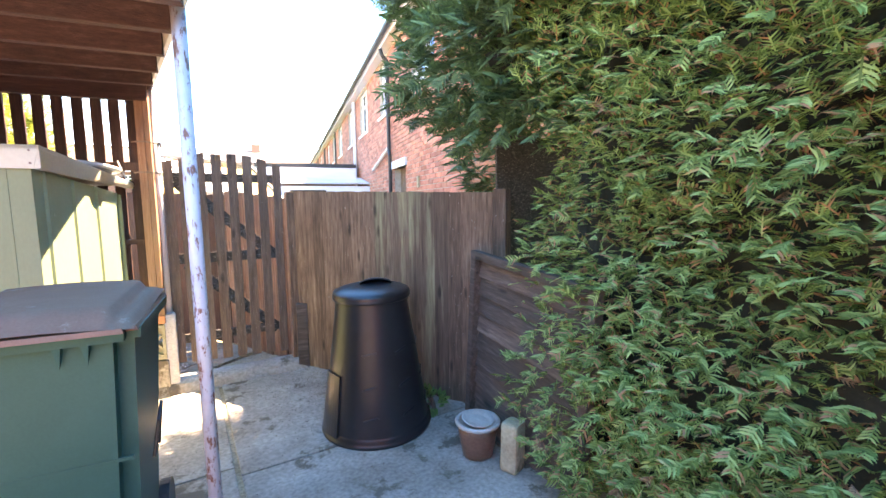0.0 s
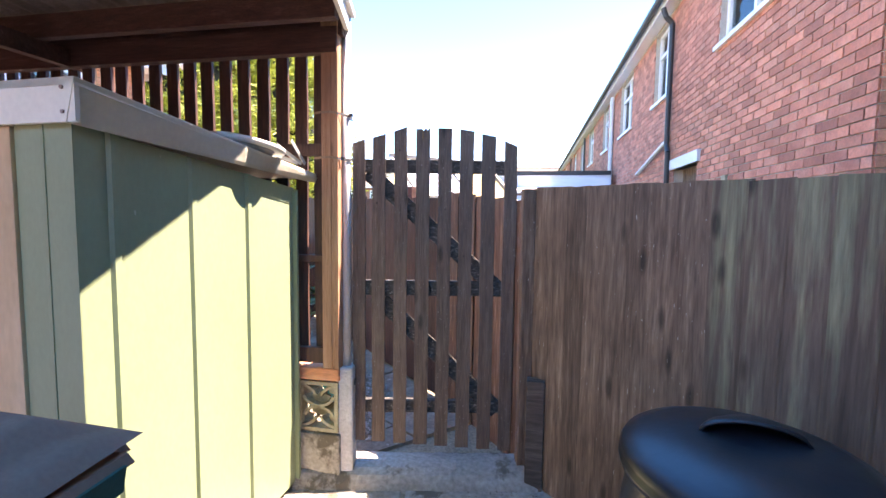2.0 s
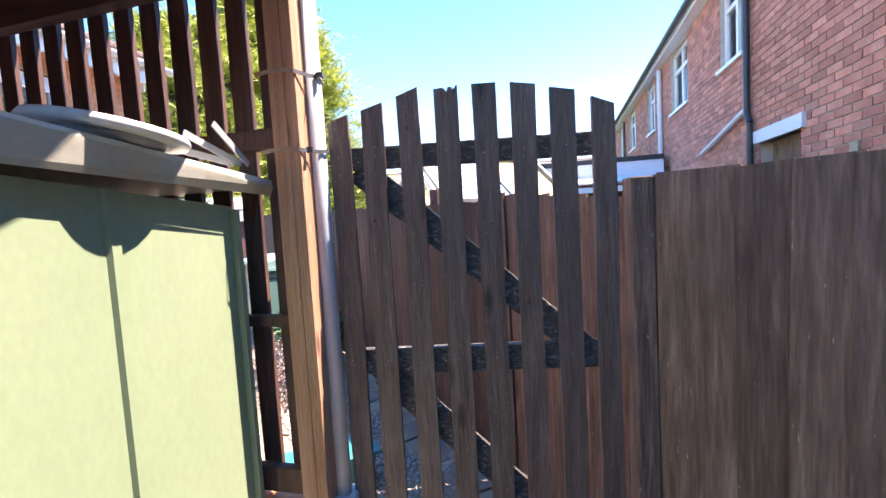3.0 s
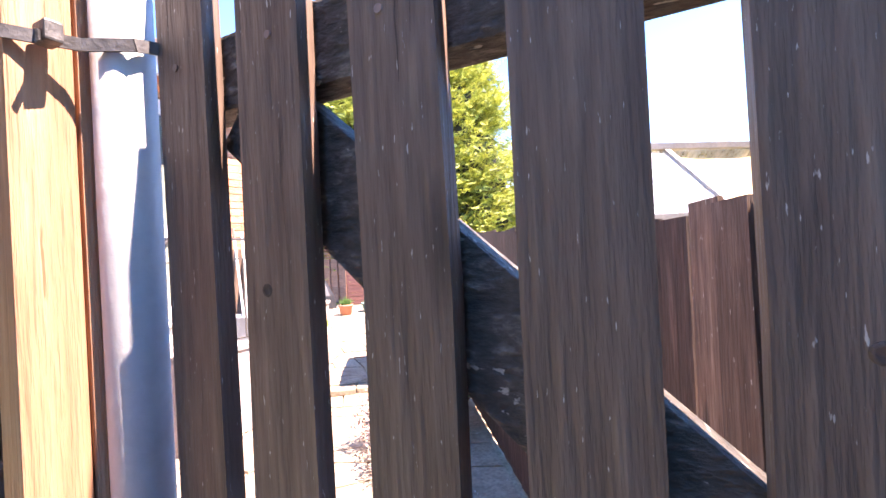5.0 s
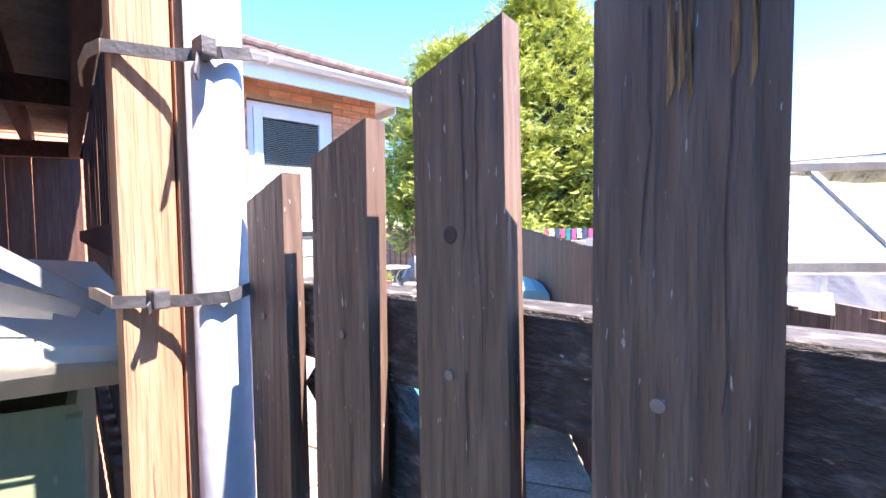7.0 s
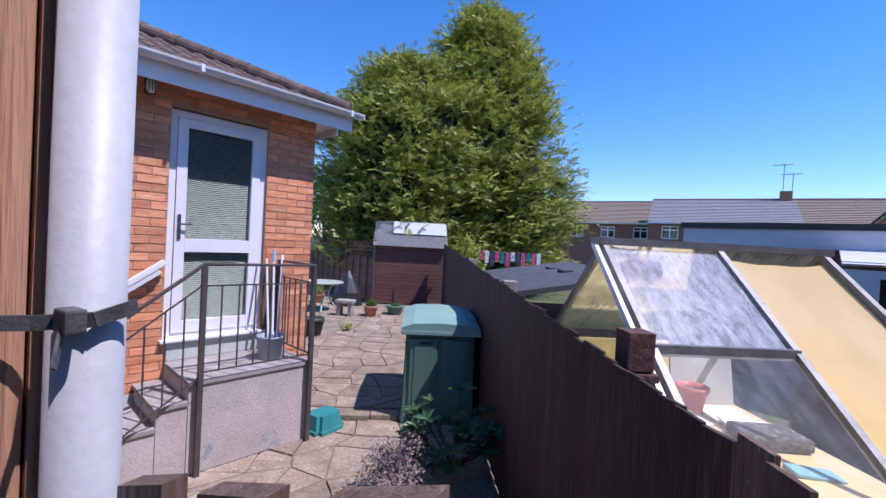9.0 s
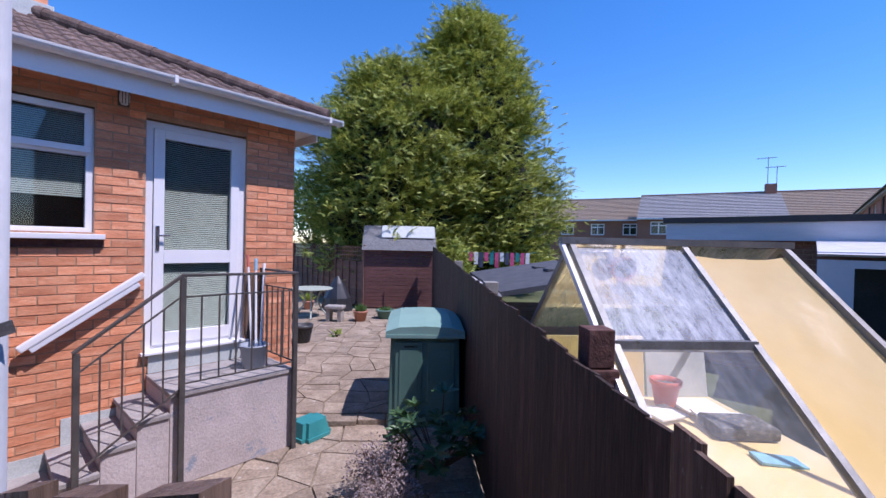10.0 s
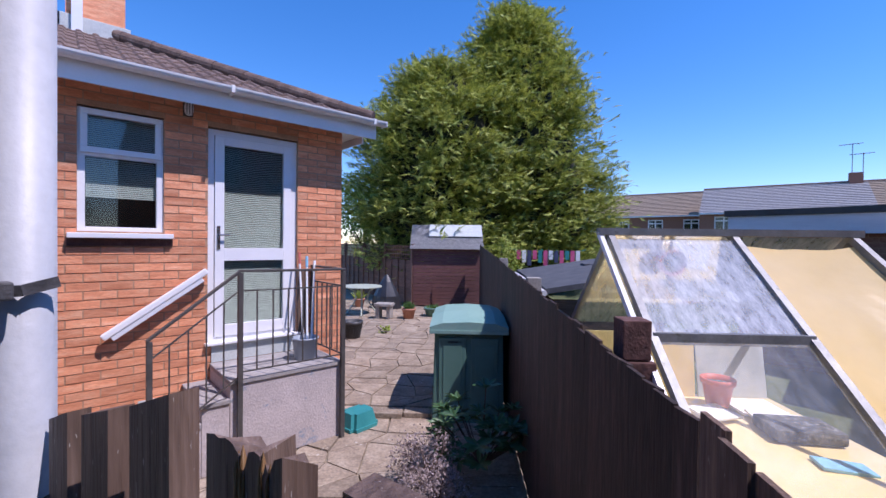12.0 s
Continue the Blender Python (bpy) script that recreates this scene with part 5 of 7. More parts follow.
lean = thing("lean_to", pose(2.3, 7.0, 0.1, 0, 0, -11.4), "white lean-to porch with a ribbed plastic roof", "building")
bm = bmesh.new()
for k in range(12):
    z0, z1 = 1.86 + 0.25 * k / 12, 1.86 + 0.25 * (k + 1) / 12
    bar((0, 1.75 * k / 12, z0), (2.6, 1.75 * k / 12, z0), 0.02, 0.03, bm)
box((0, 0.05, 1.84), (2.6, 0.06, 1.9), bm)
part("roof_batten", bm, FASCIA_W, lean)
bm = bmesh.new()
bm.faces.new([bm.verts.new(p) for p in ((0, -0.05, 1.87), (2.6, -0.05, 1.87), (2.6, 1.75, 2.12), (0, 1.75, 2.12))])
part("roof_sheet", bm, FASCIA_W, lean)
for lo, hi in (((0.0, 0.0, 0), (0.35, 0.05, 1.8)), ((1.2, 0, 0), (2.5, 0.05, 1.8)), ((0.35, 0, 1.7), (1.2, 0.05, 1.8))):
    part("wall", box(lo, hi), UPVC, lean)
# dark sheet standing for the shade inside the doorway
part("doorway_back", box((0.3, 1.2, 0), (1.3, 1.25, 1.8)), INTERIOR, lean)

# ---- bungalow ----
D0 = Vector((-3.386, 1.885, 0))
HM = Matrix.Translation(D0) @ pose(0, 0, 0, 0, 0, 77.26)    # x along the wall, -y out of it
bun = thing("bungalow", HM, "orange brick bungalow with white door, window and gutter", "house")
bricks(bun, Matrix.Translation((-3.5, 0, 0.012)), 4.912, 3.24, BRICK_ORANGE, MORTAR_O, [(3.5, 0.93, 4.38, 3.03), (2.545, 2.0, 3.14, 3.03)], (2.4, 4.92, 0.75, 3.2), name="front_wall", budget=300, brick=(0.215, 0.065, 0.005))
bricks(bun, Matrix.Translation((1.412, 0.23, 0.012)) @ pose(0, 0, 0, 0, 0, 90), 4.0, 3.24, BRICK_ORANGE, MORTAR_O, name="side_wall", depth=0.2, brick=(0.215, 0.065, 0.005))
# roof: a low hipped slope of interlocking tiles
pitch = math.tan(radians(24))
OV, ZE = 0.27, 3.30
part("soffit", box((-3.6, -OV, 3.235), (1.412 + OV, 0.0, 3.252)), UPVC, bun)
part("soffit", box((1.42, 0.002, 3.235), (1.412 + OV, 4.0, 3.252)), UPVC, bun)
part("fascia_board", box((-3.6, -OV - 0.018, 3.15), (1.412 + OV + 0.018, -OV, 3.345)), UPVC, bun)
part("fascia_board", box((1.412 + OV, 0.0, 3.15), (1.412 + OV + 0.018, 4.0, 3.345)), UPVC, bun)
bm = bmesh.new()
for k in range(10):
    a0, a1 = math.pi * (1 + k / 10), math.pi * (1 + (k + 1) / 10)
    q = [(x, -OV - 0.078 + r * math.cos(a), 3.345 + r * math.sin(a)) for r in (0.056, 0.052) for x in (-3.6, 1.78) for a in (a0, a1)]
    vs = [bm.verts.new(p) for p in q]
    bm.faces.new((vs[0], vs[1], vs[3], vs[2]))
    bm.faces.new((vs[4], vs[6], vs[7], vs[5]))
box((1.772, -OV - 0.135, 3.288), (1.782, -OV - 0.02, 3.35), bm)
part("gutter", bm, GUTTER, bun)
for x in (-2.0, 0.1, 1.6):
    part("gutter_clip", box((x, -OV - 0.14, 3.285), (x + 0.03, -OV - 0.01, 3.352), bev=0.004), GUTTER, bun)
bm = bmesh.new()
prof_t = [(-0.15, 0.012), (-0.135, 0.034), (-0.10, 0.038), (-0.075, 0.014), (0.0, 0.012), (0.015, 0.034), (0.05, 0.038), (0.075, 0.014), (0.15, 0.012)]
front = [bm.verts.new((x, 0, z)) for x, z in prof_t]
back = [bm.verts.new((x, 0.345, z + 0.345 * pitch - 0.012)) for x, z in prof_t]
under = [bm.verts.new((x, 0, -0.006)) for x in (-0.15, 0.15)]
for a in range(len(prof_t) - 1):
    bm.faces.new((front[a], front[a + 1], back[a + 1], back[a]))
bm.faces.new([under[0], under[1]] + front[::-1])
tile_me = mesh_of("roof_tile", bm, TILE)
roof = part("roof", box((-3.6, 3.0, 3.3), (-3.5, 3.1, 3.31)), TILE, bun)
for row in range(9):
    y = -OV - 0.05 + 0.33 * row
    for k in range(18):
        x = 1.60 - 0.3 * k - (0.15 if row % 2 else 0)
        if x + 0.1 < 1.412 + OV - (y + OV) and x > -3.6:
            piece("roof_tile", tile_me, roof, pose(x, y, ZE + 0.055 + (y + OV) * pitch))
bm = bmesh.new()
vs = [bm.verts.new(p) for p in ((-3.6, -OV - 0.03, ZE + 0.04), (1.412 + OV, -OV - 0.03, ZE + 0.04), (-1.3, 2.7, ZE + 0.04 + 2.97 * pitch), (-3.6, 2.7, ZE + 0.04 + 2.97 * pitch), (1.412 + OV, 4.0, ZE + 0.04), (-1.3, 4.0, ZE + 0.04 + 2.97 * pitch))]
bm.faces.new(vs[:4])
bm.faces.new((vs[1], vs[4], vs[5], vs[2]))
part("roof_deck", bm, TILE, roof)
a, b = Vector((1.412 + OV - 0.02, -OV + 0.0, ZE + 0.09)), Vector((-1.3, 2.7, ZE + 0.11 + 2.97 * pitch))
for k in range(11):
    p, q = a.lerp(b, k / 11), a.lerp(b, (k + 1.03) / 11)
    part("hip_tile", rod(p, q, 0.085, r2=0.078, seg=14), TILE, roof)
ch = part("chimney", box((-1.03, 1.95, 3.9), (-0.48, 2.5, 5.6)), BRICK_ORANGE, bun, "orange brick chimney stack with lead flashing")
part("flashing", box((-1.08, 1.9, 4.1), (-0.43, 2.55, 4.5), bev=0.01), FELT_PALE, ch)
part("flue_pipe", box((-0.98, 1.84, 4.2), (-0.88, 1.94, 5.2)), UPVC, ch)

# door
dr = part("door", box((0.0, 0.03, 0.955), (0.0601, 0.1, 3.028), bev=0.003), UPVC, bun)
bm = bmesh.new()
box((0.82, 0.03, 0.955), (0.88, 0.1, 3.028), bm)
box((0.06, 0.03, 2.97), (0.82, 0.1, 3.028), bm)
box((0.06, 0.03, 0.955), (0.82, 0.1, 1.0), bm)
part("door_frame", bm, UPVC, dr)
bm = bmesh.new()
for lo, hi in (((0.065, 0.015, 1.0), (0.15, 0.07, 2.965)), ((0.735, 0.015, 1.0), (0.815, 0.07, 2.965)), ((0.15, 0.015, 2.885), (0.735, 0.07, 2.965)), ((0.15, 0.015, 1.745), (0.735, 0.07, 1.87)), ((0.15, 0.015, 1.0), (0.735, 0.07, 1.11))):
    box(lo, hi, bm, bev=0.003)
lf = part("door_leaf", bm, UPVC, dr)
for z0, z1 in ((1.11, 1.745), (1.87, 2.885)):
    g = part("pane", box((0.15, 0.035, z0), (0.735, 0.041, z1)), GLASS, dr)
    g.visible_shadow = False
    bm = bmesh.new()
    z = z0 + 0.01
    while z < z1 - 0.005:
        for k in range(10):
            x0, x1 = 0.152 + 0.058 * k, 0.152 + 0.058 * (k + 1)
            sag = lambda x: -0.022 * math.sin(math.pi * (x - 0.15) / 0.585) * (1 if z0 > 1.5 else 0.3) + 0.003 * math.sin(x * 40 + z * 30)
            vs = [bm.verts.new(p) for p in ((x0, 0.060, z + sag(x0)), (x1, 0.060, z + sag(x1)), (x1, 0.072, z + 0.0135 + sag(x1)), (x0, 0.072, z + 0.0135 + sag(x0)))]
            bm.faces.new(vs)
        z += 0.0185
    ob = part("venetian_blind", bm, BLIND, dr, "pale sagging venetian blind")
    ob["kind"] = "stuff"
# dark sheet behind the door, painted as the unlit room
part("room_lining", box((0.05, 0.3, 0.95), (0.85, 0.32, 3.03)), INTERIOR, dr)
part("door_sill", box((-0.03, -0.06, 0.93), (0.91, 0.1, 0.954), bev=0.004), UPVC, dr)
bm = box((0.083, 0.004, 1.86), (0.113, 0.0148, 2.09), bev=0.004)
hd = part("handle", bm, CHROME, dr, "chrome lever handle")
part("lever", bar((0.098, -0.02, 2.0), (0.19, -0.025, 2.0), 0.014, 0.016, bev=0.004), CHROME, hd)
# window
wm = Matrix.Translation((-0.955, 0.02, 2.0))
wf = window_unit(bun, wm, 0.595, 1.03, "window", (), 0.66, sash=0.05, room=0.45)
bm = bmesh.new()
for lo, hi in (((0.02, -0.03, 0.66), (0.575, -0.001, 0.71)), ((0.02, -0.03, 0.975), (0.575, -0.001, 1.02)), ((0.02, -0.03, 0.71), (0.065, -0.001, 0.975)), ((0.53, -0.03, 0.71), (0.575, -0.001, 0.975))):
    box(lo, hi, bm, wm, 0.004)
part("top_light_sash", bm, UPVC, wf)
for z0, z1, nm in ((0.70, 0.98, 1), (0.30, 0.62, 2)):
    bm = bmesh.new()
    z = z0
    while z < z1:
        box((0.055, 0.05, z), (0.54, 0.056, z + 0.0115), bm, wm)
        z += 0.0165
    part("venetian_blind", bm, BLIND, wf)["kind"] = "stuff"
part("window_sill", box((-1.02, -0.07, 1.955), (-0.29, 0.09, 1.998), bev=0.005), UPVC, bun)
part("sill_brick_course", box((-1.02, -0.02, 1.89), (-0.29, 0.05, 1.953)), BRICK_DARK, bun)
# bulkhead lamp
lp = part("wall_lamp", box((-0.215, -0.035, 3.09), (-0.13, -0.012, 3.225), bev=0.01), RAIL_IRON, bun, "oval bulkhead lamp with a glass globe")
bm = lathe([(0.0, -0.062), (0.022, -0.056), (0.036, -0.03), (0.038, 0.02), (0.030, 0.05), (0.0, 0.058)], 20)
bmesh.ops.transform(bm, matrix=Matrix.Translation((-0.172, -0.055, 3.155)), verts=bm.verts)
part("glass_globe", bm, GUTTER, lp, "ribbed glass globe", True)
for k in range(3):
    part("cage_bar", rod((-0.195 + 0.022 * k, -0.096, 3.10), (-0.195 + 0.022 * k, -0.096, 3.21), 0.003), RAIL_IRON, lp)
part("hood", rod((-0.172, -0.055, 3.215), (-0.172, -0.055, 3.235), 0.045, seg=20), RAIL_IRON, lp)
# white wall handrail
hr = part("wall_handrail", bar((-0.80, -0.075, 1.12), (-0.02, -0.075, 1.66), 0.045, 0.055, bev=0.012), UPVC, bun, "white sloping wall handrail")
part("rail_bead", bar((-0.74, -0.075, 1.115), (-0.06, -0.075, 1.585), 0.03, 0.06, bev=0.006), FASCIA_W, hr)
for t in (0.3, 0.85):
    x, z = -0.80 + 0.78 * t, 1.12 + 0.54 * t
    part("bracket", rod((x, -0.002, z - 0.06), (x, -0.07, z - 0.03), 0.012), RAIL_IRON, hr)

# ---- landing, steps and railing ----
st = thing("entrance_steps", HM, "painted concrete landing and steps up to the door", "steps", kind="structure")
part("landing", box((0.02, -0.70, 0.0), (1.05, -0.014, 0.715), bev=0.008), STEP_PAINT, st, "flaking mauve masonry paint")
part("landing_slab", box((0.015, -0.715, 0.716), (1.065, -0.014, 0.757), bev=0.008), TREAD, st)
for k in range(1, 5):
    z = 0.757 - 0.151 * k
    x1, x0 = 0.02 - 0.215 * (k - 1), 0.02 - 0.215 * k
    part("step", box((x0, -0.70, 0.0), (x1 - 0.003, -0.014, z - 0.04), bev=0.006), STEP_PAINT, st)
    part("tread", box((x0 - 0.02, -0.715, z - 0.039), (x1 - 0.003, -0.014, z), bev=0.006), TREAD, st)
part("plinth_paint", box((-1.1, -0.02, 0.0), (-0.02, -0.013, 0.28), bev=0.001), FELT_PALE, st)
part("plinth_paint", box((-0.55, -0.02, 0.28), (-0.02, -0.013, 0.52), bev=0.001), FELT_PALE, st)
part("plinth_paint", box((0.03, -0.02, 0.76), (1.05, -0.013, 0.93), bev=0.001), FELT_PALE, st)
rl = thing("metal_railing", HM, "grey-brown painted iron railing round the landing", "railing")
Y = -0.745
NP, LP, SP = (0.085, Y), (1.045, Y), (-0.555, Y)
part("post", box((NP[0] - 0.02, Y - 0.02, -0.02), (NP[0] + 0.02, Y + 0.02, 1.675), bev=0.003), RAIL_IRON, rl)
part("post", box((LP[0] - 0.02, Y - 0.02, -0.02), (LP[0] + 0.02, Y + 0.02, 1.66), bev=0.003), RAIL_IRON, rl)
part("post", box((SP[0] - 0.02, Y - 0.02, 0.12), (SP[0] + 0.02, Y + 0.02, 1.18), bev=0.003), RAIL_IRON, rl)
part("post", box((LP[0] - 0.018, -0.06, 0.757), (LP[0] + 0.018, -0.024, 1.66), bev=0.003), RAIL_IRON, rl)
for p, q in (((SP[0] - 0.02, Y, 1.185), (NP[0], Y, 1.69)), ((NP[0] - 0.01, Y, 1.69), (LP[0] + 0.02, Y, 1.675)), ((LP[0], Y, 1.675), (LP[0], -0.03, 1.675))):
    part("handrail", bar(p, q, 0.045, 0.022, bev=0.005), RAIL_IRON, rl)
for p, q in (((NP[0], Y, 1.52), (LP[0], Y, 1.51)), ((NP[0], Y, 0.83), (LP[0], Y, 0.83)), ((LP[0], Y, 1.51), (LP[0], -0.04, 1.51)), ((LP[0], Y, 0.83), (LP[0], -0.04, 0.83)),
             ((SP[0], Y, 1.04), (NP[0], Y, 1.53)), ((SP[0], Y, 0.36), (NP[0], Y, 0.80))):
    part("rail", bar(p, q, 0.012, 0.012), RAIL_IRON, rl)
for k in range(1, 7):
    x = NP[0] + (LP[0] - NP[0]) * k / 7
    part("baluster", bar((x, Y, 0.83), (x, Y, 1.515), 0.011, 0.011), RAIL_IRON, rl)
for k in range(1, 6):
    y = Y + (0.70) * k / 6
    part("baluster", bar((LP[0], y, 0.83), (LP[0], y, 1.51), 0.011, 0.011), RAIL_IRON, rl)
for k in range(1, 5):
    t = k / 5
    x = SP[0] + (NP[0] - SP[0]) * t
    part("baluster", bar((x, Y, 0.36 + 0.44 * t), (x, Y, 1.04 + 0.49 * t), 0.011, 0.011), RAIL_IRON, rl)
# bucket and mops on the landing
bk = thing("mop_bucket", HM @ pose(0.80, -0.42, 0.758), "blue-grey plastic mop bucket with a wire handle", "bucket")
part("pail", lathe([(0.095, 0.0), (0.1, 0.004), (0.125, 0.2), (0.135, 0.205), (0.135, 0.22), (0.12, 0.22), (0.095, 0.02), (0.0, 0.02)], 32), BUCKET_GREY, bk, "", True)
part("wire_handle", tube([(0.13 * math.cos(a), 0.03 - 0.02, 0.205 - 0.10 * math.sin(a)) for a in [math.pi * k / 10 for k in range(11)]], 0.003), CHROME, bk)
for i, (dx, dy, h, c, nm) in enumerate(((0.02, 0.03, 1.02, RED_POT, "red"), (0.05, 0.02, 0.98, BLUE_CARD, "blue"), (0.08, 0.0, 0.93, GUTTER, "grey"))):
    mp_ = thing("mop", HM @ pose(0.78 + dx, -0.42 + dy, 0.785), "long-handled mop with a %s grip standing in the bucket" % nm, "mop", "mops in the bucket")
    q = Vector((0.07 + 0.05 * i, 0.30, h))
    part("handle", rod((0, 0, 0.0), q, 0.011, seg=12), GUTTER, mp_)
    part("grip", rod(q * 0.9, q * 1.02, 0.014, seg=12), c, mp_)
    part("mop_head", lathe([(0.02, 0.0), (0.05, 0.02), (0.03, 0.1), (0.0, 0.12)], 14), WASH_WHITE, mp_)
pl_ = solid("plank_offcut", box((-0.05, -0.012, 0), (0.05, 0.012, 0.86), bev=0.003), WOOD_DARK, "dark plank leaning on the house wall", "plank", m=HM @ pose(0.93, -0.06, 0.758, -4, 0, 0))
tub = thing("upturned_tub", HM @ pose(1.30, -0.62, 0.0, 0, 0, 8), "upturned teal plastic tub beside the landing", "tub")
part("tub_body", tapered((-0.17, -0.14, 0.17, 0.14), (-0.14, -0.11, 0.14, 0.11), 0.03, 0.17, 0.04), TEAL, tub)
part("tub_rim", tapered((-0.185, -0.155, 0.185, 0.155), (-0.185, -0.155, 0.185, 0.155), 0.0, 0.035, 0.05), TEAL, tub)


# ---- garden fence with piers ----
GF = pose(0.76, 1.02, 0, 0, 0, math.degrees(math.atan2(0.835, -0.55)))    # x along the fence, away from the gate
gfence = thing("garden_fence", GF, "dark stained close-boarded garden fence, tops uneven", "fence", "boundary fences")
rng = random.Random(8)
for k in range(118):
    x = 0.05 + 0.098 * k
    h = 1.55 + 0.03 * x + rng.uniform(-0.012, 0.012)
    b = part("board", plank(h, 0.106, 0.013, rng, 0, (h, h + rng.uniform(-0.006, 0.006)), 3), WOOD_FENCE, gfence)
    b.matrix_basis = pose(x, 0.005 if k % 2 else 0.0, 0.0, 0, rng.uniform(-0.3, 0.3), 183)
for z in (0.4, 1.25):
    part("rail", box((0, -0.07, z), (11.6, -0.016, z + 0.08)), WOOD_DARK, gfence)
near = thing("gate_side_fence", pose(1.215, 0.1, 0, 0, 0, math.degrees(math.atan2(0.92, -0.455))), "weathered brown boarded fence beside the gate", "fence", "boundary fences")
for k in range(9):
    b = part("board", plank(1.6, 0.116, 0.013, rng, 0, (1.50 + 0.01 * k, 1.505 + 0.01 * k), 3), WOOD_DARK, near)
    b.matrix_basis = pose(0.06 + 0.111 * k, 0.012 if k % 2 else 0.0, 0.0, 0, rng.uniform(-0.12, 0.12), 180)
part("rail", box((0, -0.06, 1.1), (1.0, -0.016, 1.18)), WOOD_BLACK, near)
for x, y0, s, zt in ((0.66, 0.06, 0.105, 1.66), (3.1, 0.08, 0.13, 1.62), (6.0, 0.08, 0.13, 1.7)):
    pr = thing("brick_pier", GF @ pose(x, -y0 - s / 2, 0), "old stepped brick pier behind the fence", "pier", "fence piers")
    mt_ = BRICK_DARK if x < 3 else STONE_GREY
    for j in range(int((zt - 0.14) / 0.075)):
        z0 = zt - 0.14 - 0.075 * (j + 1)
        part("brick", box((-s / 2 - 0.014, -s / 2 - 0.014, z0), (s / 2 + 0.014, s / 2 + 0.014, z0 + 0.072), bev=0.004), mt_, pr)
    part("cap_brick", box((-s / 2, -s / 2, zt - 0.138), (s / 2, s / 2, zt + 0.01), bev=0.005), mt_, pr)

# ---- storage box ----
sb = thing("storage_box", pose(-1.93, 3.57, 0, 0, 0, 33.4), "dark green plastic garden storage box with a faded lid", "storage box")
part("body", tapered((-0.0, 0.0, 0.78, 1.2), (0.02, 0.015, 0.76, 1.19), 0.0, 0.985, 0.012), BOX_GREEN, sb)
for x in (0.07, 0.42):
    dp = part("door_panel", box((x, -0.008, 0.09), (x + 0.29, 0.012, 0.92), bev=0.006), BOX_GREEN, sb)
    part("inset_panel", box((x + 0.045, -0.014, 0.15), (x + 0.245, -0.007, 0.84), bev=0.003), BOX_GREEN, dp)
part("latch_recess", box((0.16, -0.008, 0.86), (0.32, 0.01, 0.89), bev=0.004), BLACK_PVC, sb)
bm = bmesh.new()
sec = [(-0.03, 0.985), (-0.035, 1.04), (0.10, 1.085), (0.39, 1.10), (0.68, 1.085), (0.815, 1.04), (0.81, 0.985)]
ra = [bm.verts.new((x, -0.035, z)) for x, z in sec]
rm_ = [bm.verts.new((x, 0.5, z + 0.05)) for x, z in sec]
rb = [bm.verts.new((x, 1.235, z + 0.02)) for x, z in sec]
for p, q in ((ra, rm_), (rm_, rb)):
    for k in range(len(sec) - 1):
        bm.faces.new((p[k], p[k + 1], q[k + 1], q[k]))
bm.faces.new(ra[::-1])
bm.faces.new(rb)
part("lid", bm, BOX_LID, sb, "sun-faded pale green lid")
part("lid_lip", box((-0.035, -0.045, 0.97), (0.815, -0.036, 1.01), bev=0.003), BOX_LID, sb)

# ---- greenhouse next door ----
GH = pose(0.262, 2.18, 0, 0, 0, 33.4)       # x along the ridge, -y down the slope that faces the gate
gh = thing("greenhouse", GH, "old aluminium lean-to greenhouse with dusty panes", "greenhouse")
zr, sl = 2.0, 0.82
P_ = lambda x, s: (x, -s, zr - sl * s)
def sheet(x0, x1, s0, s1, lift=0.0):
    bm = bmesh.new()
    vs = [bm.verts.new((x, y, z + lift)) for x, y, z in (P_(x0, s1), P_(x1, s1), P_(x1, s0), P_(x0, s0))]
    bm.faces.new(vs)
    return bm
for bm, mt, nm in ((sheet(0.02, 0.6, 0.02, 0.50), GLASS_DIRTY, "roof_pane"), (sheet(0.02, 0.6, 0.52, 1.35), GLASS_LOW, "roof_pane")):
    g = part(nm, bm, mt, gh, "dusty glass pane")
    g.visible_shadow = False
bm = bmesh.new()
gx, gs = 14, 22
gr = {}
for i in range(gx + 1):
    for j in range(gs + 1):
        x, s = 0.63 + 0.56 * i / gx, 0.03 + 1.32 * j / gs
        c = P_(x, s)
        gr[i, j] = bm.verts.new((c[0], c[1], c[2] - 0.02 - 0.02 * math.sin(math.pi * i / gx) + 0.008 * noise.noise((x * 6, s * 4, 1))))
for i in range(gx):
    for j in range(gs):
        bm.faces.new((gr[i, j], gr[i, j + 1], gr[i + 1, j + 1], gr[i + 1, j]))
part("plastic_sheet", bm, SHEETING, gh, "sagging yellowed polythene sheet", True).visible_shadow = False
for x in (0.0, 0.615, 1.20):
    part("glazing_bar", bar(P_(x, -0.01), P_(x, 1.38), 0.03, 0.035), ALU, gh)
part("glazing_bar", bar(P_(-0.05, -0.01), P_(-0.05, 1.38), 0.02, 0.03), UPVC, gh)
part("ridge_bar", bar((-0.06, 0.0, zr + 0.02), (1.24, 0.0, zr + 0.02), 0.06, 0.035), ALU, gh)
part("purlin", bar(P_(0.0, 0.51), P_(0.62, 0.51), 0.03, 0.045), ALU, gh)
part("eave_bar", bar(P_(-0.05, 1.38), P_(1.24, 1.38), 0.05, 0.05), ALU, gh)
